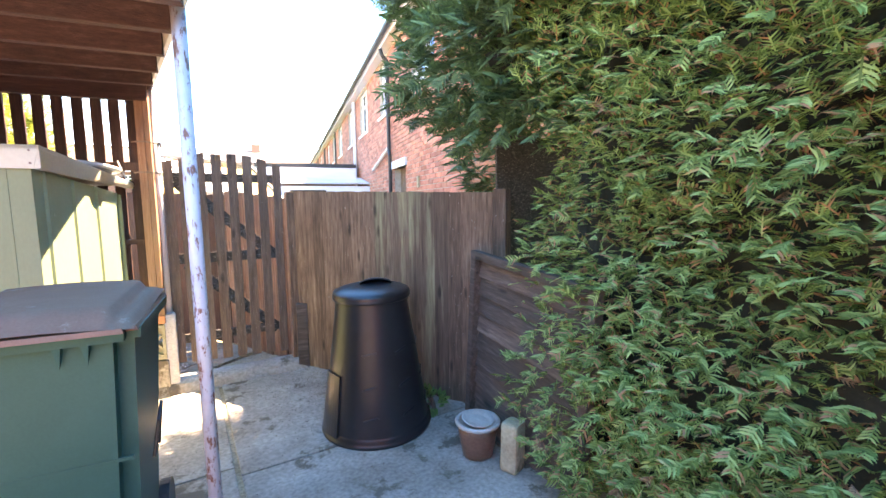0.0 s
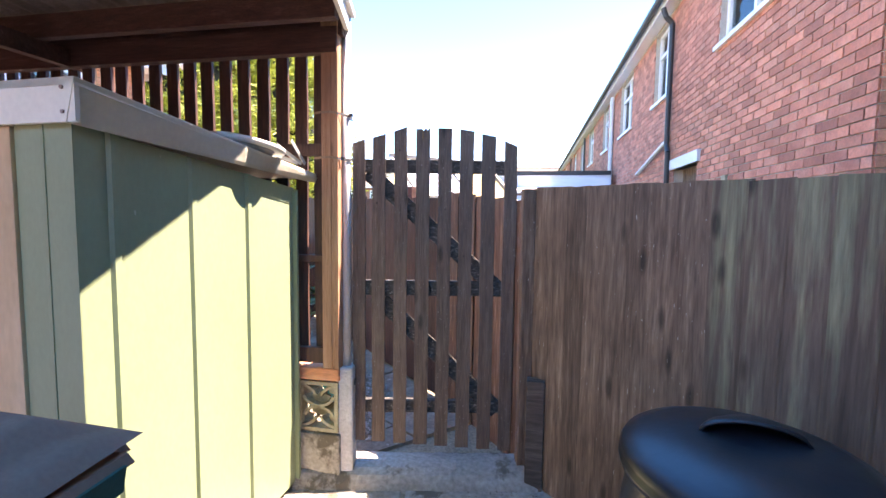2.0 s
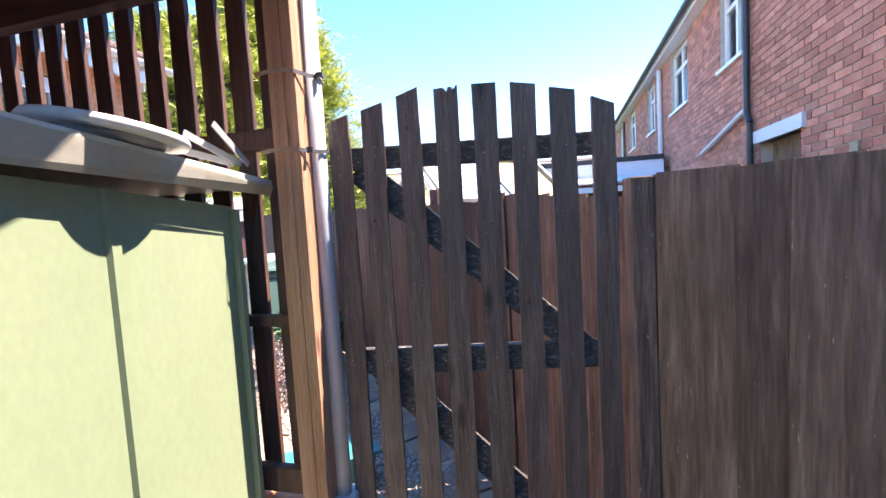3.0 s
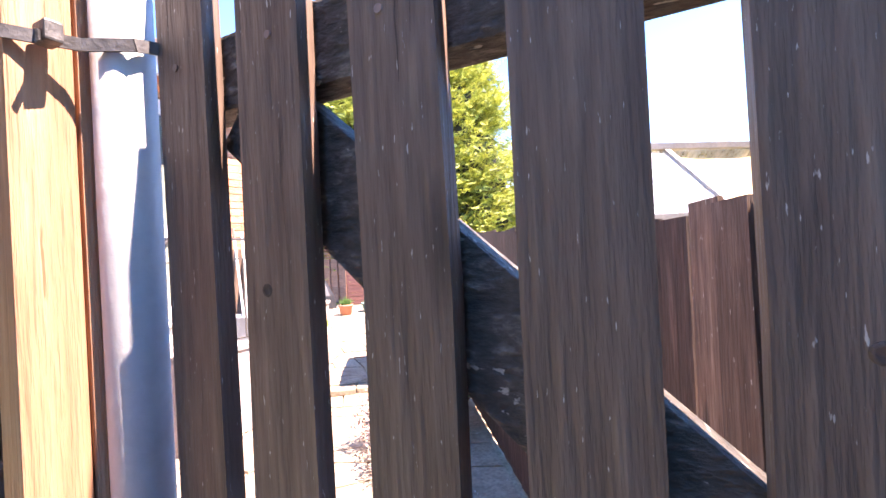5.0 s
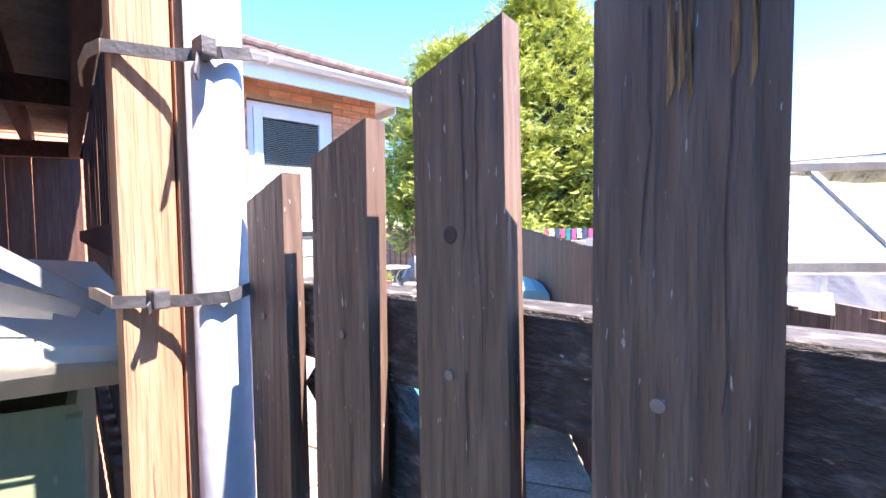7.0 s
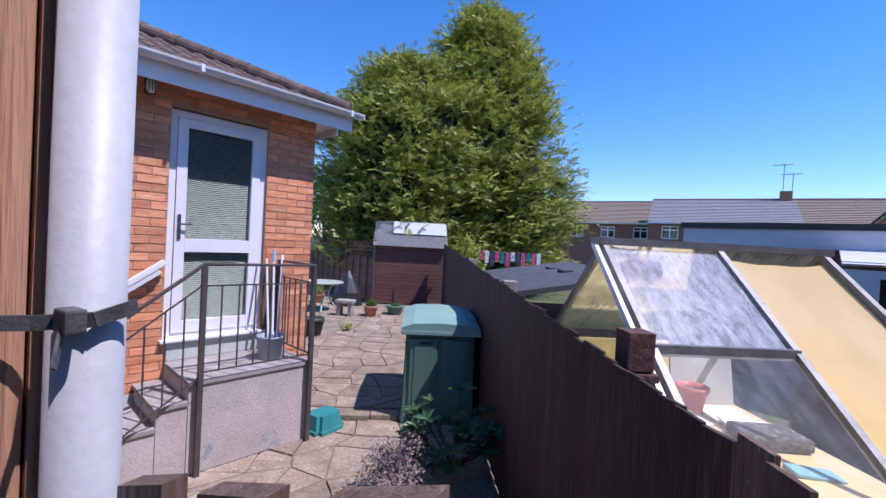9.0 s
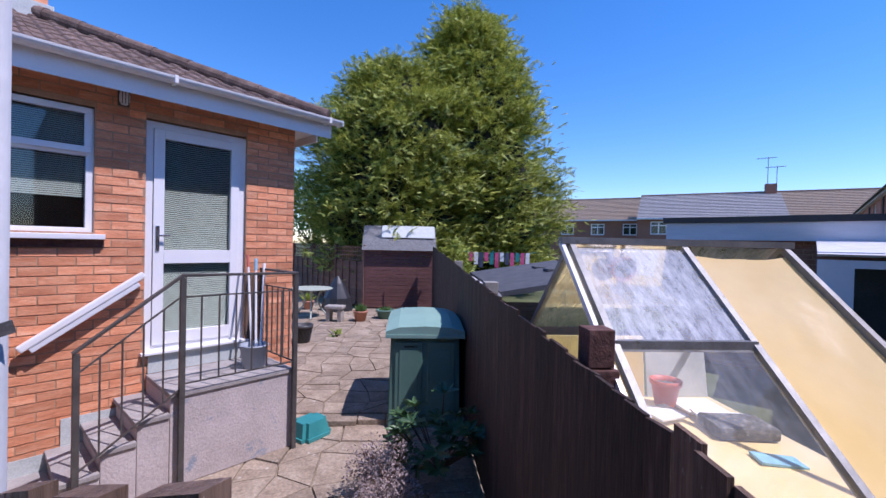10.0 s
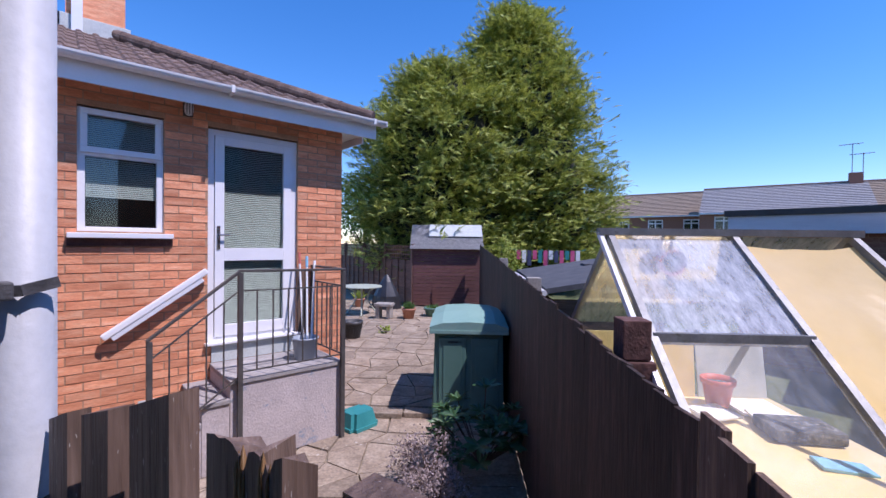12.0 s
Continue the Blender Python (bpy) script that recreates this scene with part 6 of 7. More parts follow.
for x in (0.0, 1.2):
    for y in (0.7, -1.38):
        z = zr - sl * abs(y)
        part("upright", box((x - 0.02, y - 0.02, 0), (x + 0.02, y + 0.02, z - 0.01)), ALU, gh)
    part("glazing_bar", bar((x, 0.0, zr), (x, 0.7, zr - sl * 0.7), 0.03, 0.035), ALU, gh)
bm = bmesh.new()
bm.faces.new([bm.verts.new(p) for p in ((-0.01, -1.36, 0.4), (-0.01, -1.36, zr - sl * 1.36), (-0.01, 0, zr), (-0.01, 0.7, zr - sl * 0.7), (-0.01, 0.7, 0.4))])
g = part("gable_pane", bm, GLASS_SIDE, gh, "green-filmed gable glass")
g.visible_shadow = False
bm = bmesh.new()
bm.faces.new([bm.verts.new(p) for p in ((0, 0.02, zr), (1.2, 0.02, zr), (1.2, 0.7, zr - sl * 0.7), (0, 0.7, zr - sl * 0.7))])
part("back_pane", bm, GLASS_DIRTY, gh).visible_shadow = False
part("base_wall", box((-0.04, -1.42, 0), (1.24, -1.36, 0.45)), BRICK_FAR, gh)
part("base_wall", box((-0.04, 0.66, 0), (1.24, 0.72, 0.9)), BRICK_FAR, gh)
stg = thing("potting_bench", GH, "potting bench covered with a pale yellow sheet", "bench")
part("top", box((0.03, -1.1, 0.96), (1.17, 0.55, 1.0)), YELLOWED, stg)
for x in (0.08, 1.1):
    for y in (-1.05, 0.45):
        part("leg", box((x, y, 0), (x + 0.05, y + 0.05, 0.96)), WOOD_GREY, stg)
rp_ = thing("plant_pot", GH @ pose(0.76, 0.34, 1.005) @ Matrix.Scale(0.68, 4), "red plastic plant pot on the potting bench", "pot")
part("pot_wall", lathe([(0.085, 0.0), (0.12, 0.2), (0.135, 0.2), (0.138, 0.245), (0.125, 0.245), (0.11, 0.2), (0.08, 0.02), (0.0, 0.02)], 30), RED_POT, rp_, "", True)
part("soil", rod((0, 0, 0.19), (0, 0, 0.2), 0.11, seg=24), COMPOST, rp_)
solid("grow_bag", box((0, 0, 0), (0.42, 0.3, 0.09), bev=0.03), COMPOST, "grey speckled grow bag on the bench", "bag", m=GH @ pose(0.76, -0.14, 1.005, 0, 0, -6) @ Matrix.Scale(0.75, 4))
for i, (x, y, w, h, mt, a) in enumerate(((0.82, 0.18, 0.3, 0.2, CARD, 10), (0.80, 0.05, 0.32, 0.14, CARD, -6), (0.55, 0.02, 0.24, 0.16, CARD, 24))):
    solid("cardboard_sheet", box((0, 0, 0), (w, h, 0.012), bev=0.002), mt, "loose white card on the potting bench", "card", m=GH @ pose(x, y, 1.01 + 0.013 * i, 6, 4, a))
solid("leaning_board", box((0, 0, 0), (0.42, 0.012, 0.34), bev=0.003), FELT_PALE, "pale grey-green board standing on the bench", "board", m=GH @ pose(0.74, 0.5, 1.0, -10, 0, 0))
solid("foam_board", box((0, 0, 0), (0.68, 0.03, 0.4), bev=0.006), YELLOWED, "pale yellow foam board standing on the bench", "board", m=GH @ pose(0.04, 0.5, 1.0, -6, 0, 0))
solid("blue_packet", box((0, 0, 0), (0.2, 0.11, 0.015), bev=0.004), BLUE_CARD, "pale blue packet lying on the bench", "packet", m=GH @ pose(0.78, -0.38, 1.005, 0, 3, -12))

# ---- shed with black felt roof over the fence ----
s3 = thing("felt_roofed_shed", pose(-1.33, 5.34, 0, 0, 0, 33.4), "low weathered timber shed with a black felt roof", "shed")
for k in range(10):
    part("weatherboard", box((0.06, 0.05, 0.12 * k), (1.55, 0.065, 0.12 * k + 0.125)), WOOD_GREY, s3)
    part("weatherboard", box((0.05, 0.066, 0.12 * k), (0.065, 2.8, 0.12 * k + 0.125)), WOOD_GREY, s3)
bm = bmesh.new()
vs = [bm.verts.new(p) for p in ((-0.05, -0.08, 1.36), (1.7, -0.08, 1.66), (1.7, 2.95, 1.70), (-0.05, 2.95, 1.42), (-0.05, -0.08, 1.29), (1.7, -0.08, 1.58), (1.7, 2.95, 1.62), (-0.05, 2.95, 1.35))]
for f in ((0, 1, 2, 3), (0, 4, 5, 1), (1, 5, 6, 2), (3, 2, 6, 7), (0, 3, 7, 4), (4, 7, 6, 5)):
    bm.faces.new([vs[k] for k in f])
part("roof", bm, FELT, s3, "black felt roof")
for y in (1.2, 1.9):
    part("roof_vent", box((1.0, y, 1.56), (1.2, y + 0.25, 1.61), bev=0.01), FELT, s3)
part("gutter", rod((-0.08, -0.1, 1.30), (-0.08, 2.9, 1.34), 0.04), GUTTER, s3)

# ---- far end: shed, trellis fence, table, pots ----
s2 = thing("wooden_shed", pose(-7.34, 9.71, 0.06, 0, 0, 35.3), "red-brown shiplap shed with a patched grey felt roof", "shed")
for k in range(16):
    part("shiplap_board", box((0, 0, 0.11 * k), (2.0, 0.02, 0.11 * k + 0.104), bev=0.004), WOOD_SHED, s2)
    part("shiplap_board", box((1.98, 0.022, 0.11 * k), (2.0, 1.6, 0.11 * k + 0.104)), WOOD_SHED, s2)
part("door_batten", box((0.58, -0.03, 0.05), (0.64, -0.001, 0.5)), WOOD_SHED, s2)
bm = bmesh.new()
vs = [bm.verts.new(p) for p in ((-0.1, -0.12, 1.70), (2.1, -0.12, 1.70), (2.1, 0.8, 2.45), (-0.1, 0.8, 2.45), (2.1, 1.7, 1.7), (-0.1, 1.7, 1.7))]
bm.faces.new(vs[:4])
bm.faces.new((vs[3], vs[2], vs[4], vs[5]))
bmesh.ops.solidify(bm, geom=bm.faces[:], thickness=0.04)
rf = part("roof", bm, FELT_GREY, s2)
bm = bmesh.new()
bm.faces.new([bm.verts.new(p) for p in ((0.45, 0.28, 2.085), (2.08, 0.28, 2.085), (2.08, 0.74, 2.46), (0.45, 0.74, 2.46))])
part("felt_patch", bm, FELT_PALE, rf)
tf = thing("trellis_fence", pose(-7.4, 9.75, 0.05, 0, 0, 160), "brown panel fence topped with square trellis", "fence", "boundary fences")
for p in range(4):
    x0 = 1.8 * p
    part("post", box((x0 - 0.05, -0.05, 0), (x0 + 0.05, 0.05, 1.85)), WOOD_PANEL, tf)
    for k in range(11):
        part("lap", box((x0 + 0.05, -0.01 + 0.008 * (k % 2), 0.03 + 0.12 * k), (x0 + 1.75, 0.008 + 0.008 * (k % 2), 0.155 + 0.12 * k)), WOOD_PANEL, tf)
    for k in range(3):
        part("panel_batten", box((x0 + 0.4 + 0.45 * k, 0.02, 0.03), (x0 + 0.44 + 0.45 * k, 0.05, 1.36)), WOOD_PANEL, tf)
    bm = bmesh.new()
    for k in range(13):
        box((x0 + 0.06 + 0.135 * k, 0.0, 1.38), (x0 + 0.085 + 0.135 * k, 0.018, 1.8), bm)
    for k in range(4):
        box((x0 + 0.05, 0.019, 1.39 + 0.125 * k), (x0 + 1.75, 0.03, 1.415 + 0.125 * k), bm)
    part("trellis", bm, WOOD_PANEL, tf)
tb = thing("garden_table", pose(-7.35, 7.65, 0.068), "round pale green metal garden table with curved legs", "table")
part("tabletop", lathe([(0.0, 0.70), (0.50, 0.70), (0.52, 0.71), (0.52, 0.725), (0.50, 0.735), (0.0, 0.735)], 40), TABLE_GREEN, tb)
for k in range(4):
    a = math.pi / 4 + k * math.pi / 2
    pts = [(r * math.cos(a), r * math.sin(a), z) for r, z in ((0.42, 0.0), (0.36, 0.06), (0.2, 0.28), (0.14, 0.42), (0.2, 0.6), (0.36, 0.70))]
    part("leg", tube(pts, 0.02), TABLE_GREEN, tb)
bm = lathe([(0.42, 0.0), (0.36, 0.35), (0.16, 0.75), (0.03, 0.95), (0.0, 0.96)], 14)
for v in bm.verts:
    v.co.x *= 1 + 0.12 * math.sin(5 * math.atan2(v.co.y, v.co.x))
solid("covered_barbecue", bm, BLACK_PVC, "garden item under a black pointed cover", "cover", m=pose(-7.6, 8.85, 0.068))
sl_ = thing("stone_stool", pose(-6.45, 7.55, 0.068, 0, 0, 25), "small grey cast stone bench", "bench")
part("seat", box((-0.22, -0.16, 0.3), (0.22, 0.16, 0.38), bev=0.02), STONE_GREY, sl_)
for x in (-0.14, 0.14):
    part("foot", box((x - 0.05, -0.12, 0), (x + 0.05, 0.12, 0.3), bev=0.015), STONE_GREY, sl_)


def potted(name, x, y, r, h, mt, label, leaf, tall, n=140, ground=0.068):
    """A round pot with a tuft of narrow leaves."""
    t = thing(name, pose(x, y, ground), label, "pot")
    part("pot_wall", lathe([(r * 0.72, 0), (r * 0.95, h * 0.8), (r * 1.05, h * 0.82), (r * 1.05, h), (r * 0.92, h), (r * 0.88, h * 0.85), (0, h * 0.85)], 26), mt, t, "", True)
    if leaf:
        r_ = np.random.RandomState(int(abs(x) * 100))
        a, e = r_.uniform(0, 6.28, n), r_.uniform(0.5, 1.5, n)
        f = np.stack([np.cos(a) * np.cos(e), np.sin(a) * np.cos(e), np.sin(e)], 1)
        at = np.stack([r_.uniform(-0.5, 0.5, n) * r, r_.uniform(-0.5, 0.5, n) * r, np.full(n, h * 0.85)], 1)
        scatter([(0, -0.05, 0), (0, 0.05, 0), (0.6, 0.05, 0.05), (0.6, -0.05, 0.05), (1, 0, 0)], [(0, 3, 2, 1), (3, 4, 2)], turn_rows(at, f, r_.normal(0, 1, (n, 3)), r_.uniform(0.5, 1, n) * tall), "leaves", leaf, t, kind="stuff")
    return t


lp_ = potted("lattice_pot", -5.45, 5.62, 0.19, 0.33, DARK_POT, "dark plastic pot with an embossed lattice", None, 0)
for s in (1, -1):
    for k in range(18):
        a = k * 2 * math.pi / 18
        q = [(0.178 * math.cos(a + s * t * 0.5) * (0.8 + 0.22 * t), 0.178 * math.sin(a + s * t * 0.5) * (0.8 + 0.22 * t), 0.03 + 0.22 * t) for t in (0, 0.5, 1)]
        part("lattice_strip", tube(q, 0.005, seg=5), DARK_POT, lp_)
potted("terracotta_pot", -6.0, 7.95, 0.17, 0.25, TERRACOTTA, "terracotta pot with a tuft of green leaves", GREEN_LEAF, 0.25)
potted("green_trough", -5.75, 8.6, 0.22, 0.22, BOX_GREEN, "dark green plastic planter with low leaves", GREEN_LEAF, 0.15)
potted("terracotta_pot", -8.35, 8.5, 0.16, 0.24, TERRACOTTA, "terracotta pot with green leaves near the fence", LIME_LEAF, 0.3)
tr_ = thing("planting_trough", pose(-0.15, 0.95, 0, 0, 0, 30), "teal plastic trough with trailing grass", "trough")
part("trough_wall", tapered((-0.2, -0.09, 0.2, 0.09), (-0.24, -0.12, 0.24, 0.12), 0.0, 0.2, 0.02), TEAL, tr_)
part("trough_rim", box((-0.25, -0.13, 0.2), (0.25, 0.13, 0.215), bev=0.006), TEAL, tr_)


# ---- foliage ----
def plume(name, leaf, centre_places, outward, size, seed, parent, template=None, kind="stuff"):
    r_ = np.random.RandomState(seed)
    v, f = template or frond()
    up = np.tile([0.0, 0, 1], (len(outward), 1)) + r_.normal(0, 0.35, outward.shape)
    return scatter(v, f, turn_rows(centre_places, outward, up, size), name, leaf, parent, kind=kind)


def soft_core(shape, bm=None, bumps=0.12):
    """A lumpy closed body, coloured near-black to stand for the shade inside a plant; shape gives (cx, cy, radius) at
    height steps.
    """
    prof_ = shape
    seg = 26
    bm = bm or bmesh.new()
    rings = []
    for cx, cy, r, z in prof_:
        rings.append([bm.verts.new((cx + r * (1 + bumps * noise.noise((math.cos(6.283 * k / seg) * 2, math.sin(6.283 * k / seg) * 2, z * 1.5))) * math.cos(6.283 * k / seg),
                                    cy + r * (1 + bumps * noise.noise((math.cos(6.283 * k / seg) * 2, math.sin(6.283 * k / seg) * 2, z * 1.5))) * math.sin(6.283 * k / seg), z)) for k in range(seg)])
    for a, b in zip(rings, rings[1:]):
        for k in range(seg):
            bm.faces.new((a[k], a[(k + 1) % seg], b[(k + 1) % seg], b[k]))
    bm.faces.new(rings[0][::-1])
    bm.faces.new(rings[-1])
    return bm


# clipped hedge along the yard, rounded at its end
hedge = thing("conifer_hedge", pose(0, 0, 0), "tall clipped green conifer hedge with brown dead tips", "hedge")
rs = np.random.RandomState(12)
n = 34000
s = rs.uniform(0, 1, n) ** 0.8 * 4.6 - 0.45                       # along the hedge, towards the entrance
z = rs.uniform(0.05, 3.3, n)
end = s < 0
ang = np.where(end, (-s / 0.45) * 1.9, 0.0)
bulge = 0.10 * np.sin(s * 2.3 + 1.0) + 0.09 * np.sin(z * 3.1 + s * 1.7) + 0.06 * np.sin(z * 7 + s * 5) - 0.22 * np.exp(-z / 0.22)
face_x = 1.98 - 0.02 * s
cx0, cy0 = face_x + 0.42, -2.5 - np.maximum(s, 0)
sunk = rs.uniform(-0.2, 0.08, n)
rad = 0.42 + bulge + sunk
nx_, ny_ = -np.cos(ang), np.sin(ang)
at = np.stack([cx0 + rad * nx_, cy0 + rad * ny_, z], 1)
out = np.stack([nx_, ny_, np.zeros(n)], 1) + rs.normal(0, 0.55, (n, 3)) + np.array([0, 0.2, 0.12])
patch = np.sin(s * 5.1 + z * 3.3) * np.sin(z * 4.7 - s * 2.9)
dead = rs.uniform(0, 1, n) < np.where(sunk < -0.09, 0.22, 0.015 + 0.05 * (patch > 0.55))
lengths = rs.uniform(0.042, 0.1, n)
plume("sprays", HEDGE_LEAF, at[~dead], out[~dead], lengths[~dead], 1, hedge)
plume("dead_sprays", DEAD_LEAF, at[dead], out[dead], lengths[dead] * 0.8, 3, hedge)
# solid filling whose dark colour paints the shade behind the sprays
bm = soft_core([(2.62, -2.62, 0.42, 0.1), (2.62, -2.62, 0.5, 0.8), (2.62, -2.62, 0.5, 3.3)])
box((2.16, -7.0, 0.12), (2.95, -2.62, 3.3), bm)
part("inner_mass", bm, DARK_CORE, hedge, "near-black body standing for the shade inside the hedge")
for k in range(9):
    y = -2.35 - 0.5 * k
    part("stem", rod((2.3 + 0.1 * (k % 3), y, 0), (2.45, y + 0.1, 1.2), 0.03, r2=0.015, seg=8), BARK, hedge)

# conifer behind the fence end
tree = thing("conifer_tree", pose(2.95, -1.95, 0), "tall dark conifer leaning over the fence", "tree")
part("trunk", rod((-0.1, 0.03, 0), (0.1, 0.1, 5.8), 0.085, r2=0.03, seg=14), BARK, tree)
for k in range(26):
    a, z = rng.uniform(0, 6.28), rng.uniform(0.5, 3.4)
    part("limb", tube([(0.0, 0.05, z), (0.35 * math.cos(a), 0.35 * math.sin(a), z + 0.12), (0.8 * math.cos(a), 0.8 * math.sin(a), z + 0.1)], 0.016, seg=6), BARK, tree)
n = 25000
a = rs.uniform(0, 6.283, n)
back = np.cos(a - 0.35) > -0.1
z = np.where(back, rs.uniform(0.1, 6.2, n), rs.uniform(1.75, 6.2, n) + rs.uniform(0, 0.25, n))
reach = np.interp(z, [0.0, 1.5, 1.9, 2.4, 3.0, 4.4, 5.6, 6.3], [0.95, 0.95, 1.12, 1.25, 1.34, 1.2, 0.75, 0.1])
reach *= 1 + 0.14 * np.sin(a * 5 + z * 3) + 0.10 * np.sin(a * 3 - z * 6)
rr = reach * (1 - 0.5 * rs.uniform(0, 1, n) ** 2.2)
at = np.stack([rr * np.cos(a), rr * np.sin(a), z], 1)
out = np.stack([np.cos(a), np.sin(a), np.full(n, -0.1)], 1) + rs.normal(0, 0.42, (n, 3))
plume("crown", TREE_LEAF, at, out, rs.uniform(0.08, 0.19, n), 2, tree)
# crown filling, its near-black colour standing for shade between the limbs
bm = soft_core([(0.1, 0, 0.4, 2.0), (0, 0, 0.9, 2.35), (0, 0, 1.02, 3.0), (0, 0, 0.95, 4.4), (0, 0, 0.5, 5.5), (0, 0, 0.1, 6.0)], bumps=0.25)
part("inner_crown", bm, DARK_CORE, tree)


def great_conifer(name, x, y, h, prof_, n, leaf, seed, label, size):
    """A big wide conifer: limbs carrying layered plumes over a body coloured dark for the inner shade."""
    t = thing(name, pose(x, y, 0), label, "tree", "big conifers")
    part("trunk", rod((0, 0, 0), (0, 0, h * 0.9), 0.3, r2=0.05, seg=12), BARK, t)
    r_ = np.random.RandomState(seed)
    zs, rs_ = zip(*prof_)
    # limb tips first, then plumes in a clump round each
    m_ = n // 66
    tz = r_.uniform(0.05, 1.0, m_) ** 0.9 * h
    ta = r_.uniform(0, 6.283, m_)
    tr = np.interp(tz, zs, rs_) * r_.uniform(0.74, 1.07, m_)
    k = r_.randint(0, m_, n)
    cz_, ca, cr = tz[k], ta[k], tr[k]
    centre = np.stack([cr * np.cos(ca), cr * np.sin(ca), cz_], 1)
    spread = r_.normal(0, 1, (n, 3)) * np.array([0.36, 0.36, 0.17]) * size
    rad = np.stack([np.cos(ca), np.sin(ca), np.zeros(n)], 1)
    at = centre + spread - rad * np.abs(r_.normal(0, 0.35, n))[:, None] * size
    at[:, 2] = np.clip(at[:, 2], 0.1, h + 0.1)
    out = rad + r_.normal(0, 0.5, (n, 3)) + np.array([0, 0, 0.35])
    plume("crown", leaf, at, out, r_.uniform(0.18, 0.42, n) * size, seed + 1, t, frond(4, 0.1))
    # shade between the clumps, painted as one dark inner body
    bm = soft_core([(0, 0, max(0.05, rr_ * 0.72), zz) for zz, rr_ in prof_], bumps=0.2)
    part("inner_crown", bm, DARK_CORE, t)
    for j in range(14):
        a_, z_ = r_.uniform(0, 6.28), r_.uniform(0.1, 0.8) * h
        q = np.interp(z_, zs, rs_) * 0.85
        part("limb", rod((0, 0, z_), (q * math.cos(a_), q * math.sin(a_), z_ + 0.3), 0.07, r2=0.02, seg=6), BARK, t)
    return t


great_conifer("great_conifer", -9.3, 13.7, 8.9, [(0.0, 2.3), (1.5, 3.0), (4.0, 3.3), (6.0, 3.0), (7.6, 2.1), (8.6, 1.0), (8.9, 0.3)], 28000, GOLD_LEAF, 31, "broad yellow-green conifer behind the shed", 1.0)
great_conifer("great_conifer", -8.1, 17.75, 12.6, [(0.0, 3.0), (1.6, 4.0), (4.5, 4.1), (8.0, 3.1), (10.5, 1.9), (12.0, 0.8), (12.6, 0.1)], 31000, GOLD_LEAF, 41, "tall yellow-green conifer with a pointed crown", 1.15)


def leafy(name, x, y, z0, z1, r, n, leaf, seed, label, size, category="shrub", trunk=0.0):
    """A rounded bush or small tree of many separate leaves in clumps."""
    t = thing(name, pose(x, y, 0), label, category)
    r_ = np.random.RandomState(seed)
    m_ = max(8, n // 30)
    d = r_.normal(0, 1, (m_, 3))
    d /= np.linalg.norm(d, axis=1, keepdims=True)
    c = d * np.array([r, r, (z1 - z0) / 2]) * r_.uniform(0.55, 1.0, (m_, 1))
    k = r_.randint(0, m_, n)
    at = c[k] + r_.normal(0, 0.16, (n, 3)) * r + np.array([0, 0, (z0 + z1) / 2])
    at[:, 2] = np.maximum(at[:, 2], 0.03)
    f = d[k] + r_.normal(0, 0.6, (n, 3))
    scatter([(0, 0, 0), (0.35, 0.24, 0.06), (0.35, -0.24, 0.06), (1, 0, -0.08), (0.7, 0.18, 0.02), (0.7, -0.18, 0.02)], [(0, 2, 1), (2, 5, 4, 1), (5, 3, 4)], turn_rows(at, f, r_.normal(0, 0.5, (n, 3)) + np.array([0, 0, 1]), r_.uniform(0.6, 1.1, n) * size), "leaves", leaf, t, kind="stuff")
    part("stem", rod((0, 0, 0), (0, 0, (z0 + z1) / 2), 0.02 if not trunk else trunk, r2=0.01 if not trunk else trunk * 0.4, seg=8), BARK, t)
    for j in range(6):
        e = c[j * (m_ // 6)]
        part("branch", rod((0, 0, z0 * 0.7 + 0.05), (e[0] * 0.9, e[1] * 0.9, e[2] * 0.9 + (z0 + z1) / 2), (trunk or 0.02) * 0.5, r2=0.004, seg=6), BARK, t)
    return t


leafy("round_tree", -17.5, 17.5, 2.0, 6.2, 1.9, 3500, GREEN_LEAF, 51, "small bright green round tree beyond the fence", 0.24, "tree", 0.14)
leafy("lime_shrub", -5.7, 12.1, 0.5, 2.1, 0.7, 1100, LIME_LEAF, 52, "yellow-green shrub at the end of the fence", 0.13)
leafy("heather_clump", -1.2, 2.55, 0.0, 0.42, 0.28, 2600, HEATHER, 54, "dry mauve heather clump beside the fence", 0.028)
leafy("heather_clump", -0.88, 2.22, 0.0, 0.36, 0.25, 2000, HEATHER, 55, "dry mauve heather clump beside the fence", 0.028)
leafy("weed_tuft", 1.80, -1.42, 0.0, 0.16, 0.09, 160, GREEN_LEAF, 56, "small green weed at the fence foot", 0.06)
leafy("patio_weed", -5.2, 6.3, 0.05, 0.16, 0.15, 160, LIME_LEAF, 57, "yellow-green weed between the paving", 0.07)

# rhododendron: whorls of long leathery leaves on branches
rh = thing("rhododendron", pose(-0.98, 3.02, 0), "low rhododendron with whorled leathery leaves", "shrub")
r_ = np.random.RandomState(61)
P2, F2, U2 = [], [], []
for k in range(46):
    d = r_.normal(0, 1, 3)
    d[2] = abs(d[2]) * 0.8 + 0.15
    d /= np.linalg.norm(d)
    tip = Vector((d[0] * 0.42, d[1] * 0.36, 0.12 + d[2] * 0.62)) * r_.uniform(0.75, 1.05)
    if k % 2 == 0:
        part("branch", rod((0, 0, 0.05), tip, 0.008, r2=0.004, seg=6), BARK, rh)
    for j in range(9):
        a = j * 0.7 + r_.uniform(0, 0.3)
        f = Vector((math.cos(a), math.sin(a), r_.uniform(-0.15, 0.45))) + Vector(d) * 0.35
        P2.append(tip)
        F2.append(f)
        U2.append((d[0], d[1], d[2] + 0.6))
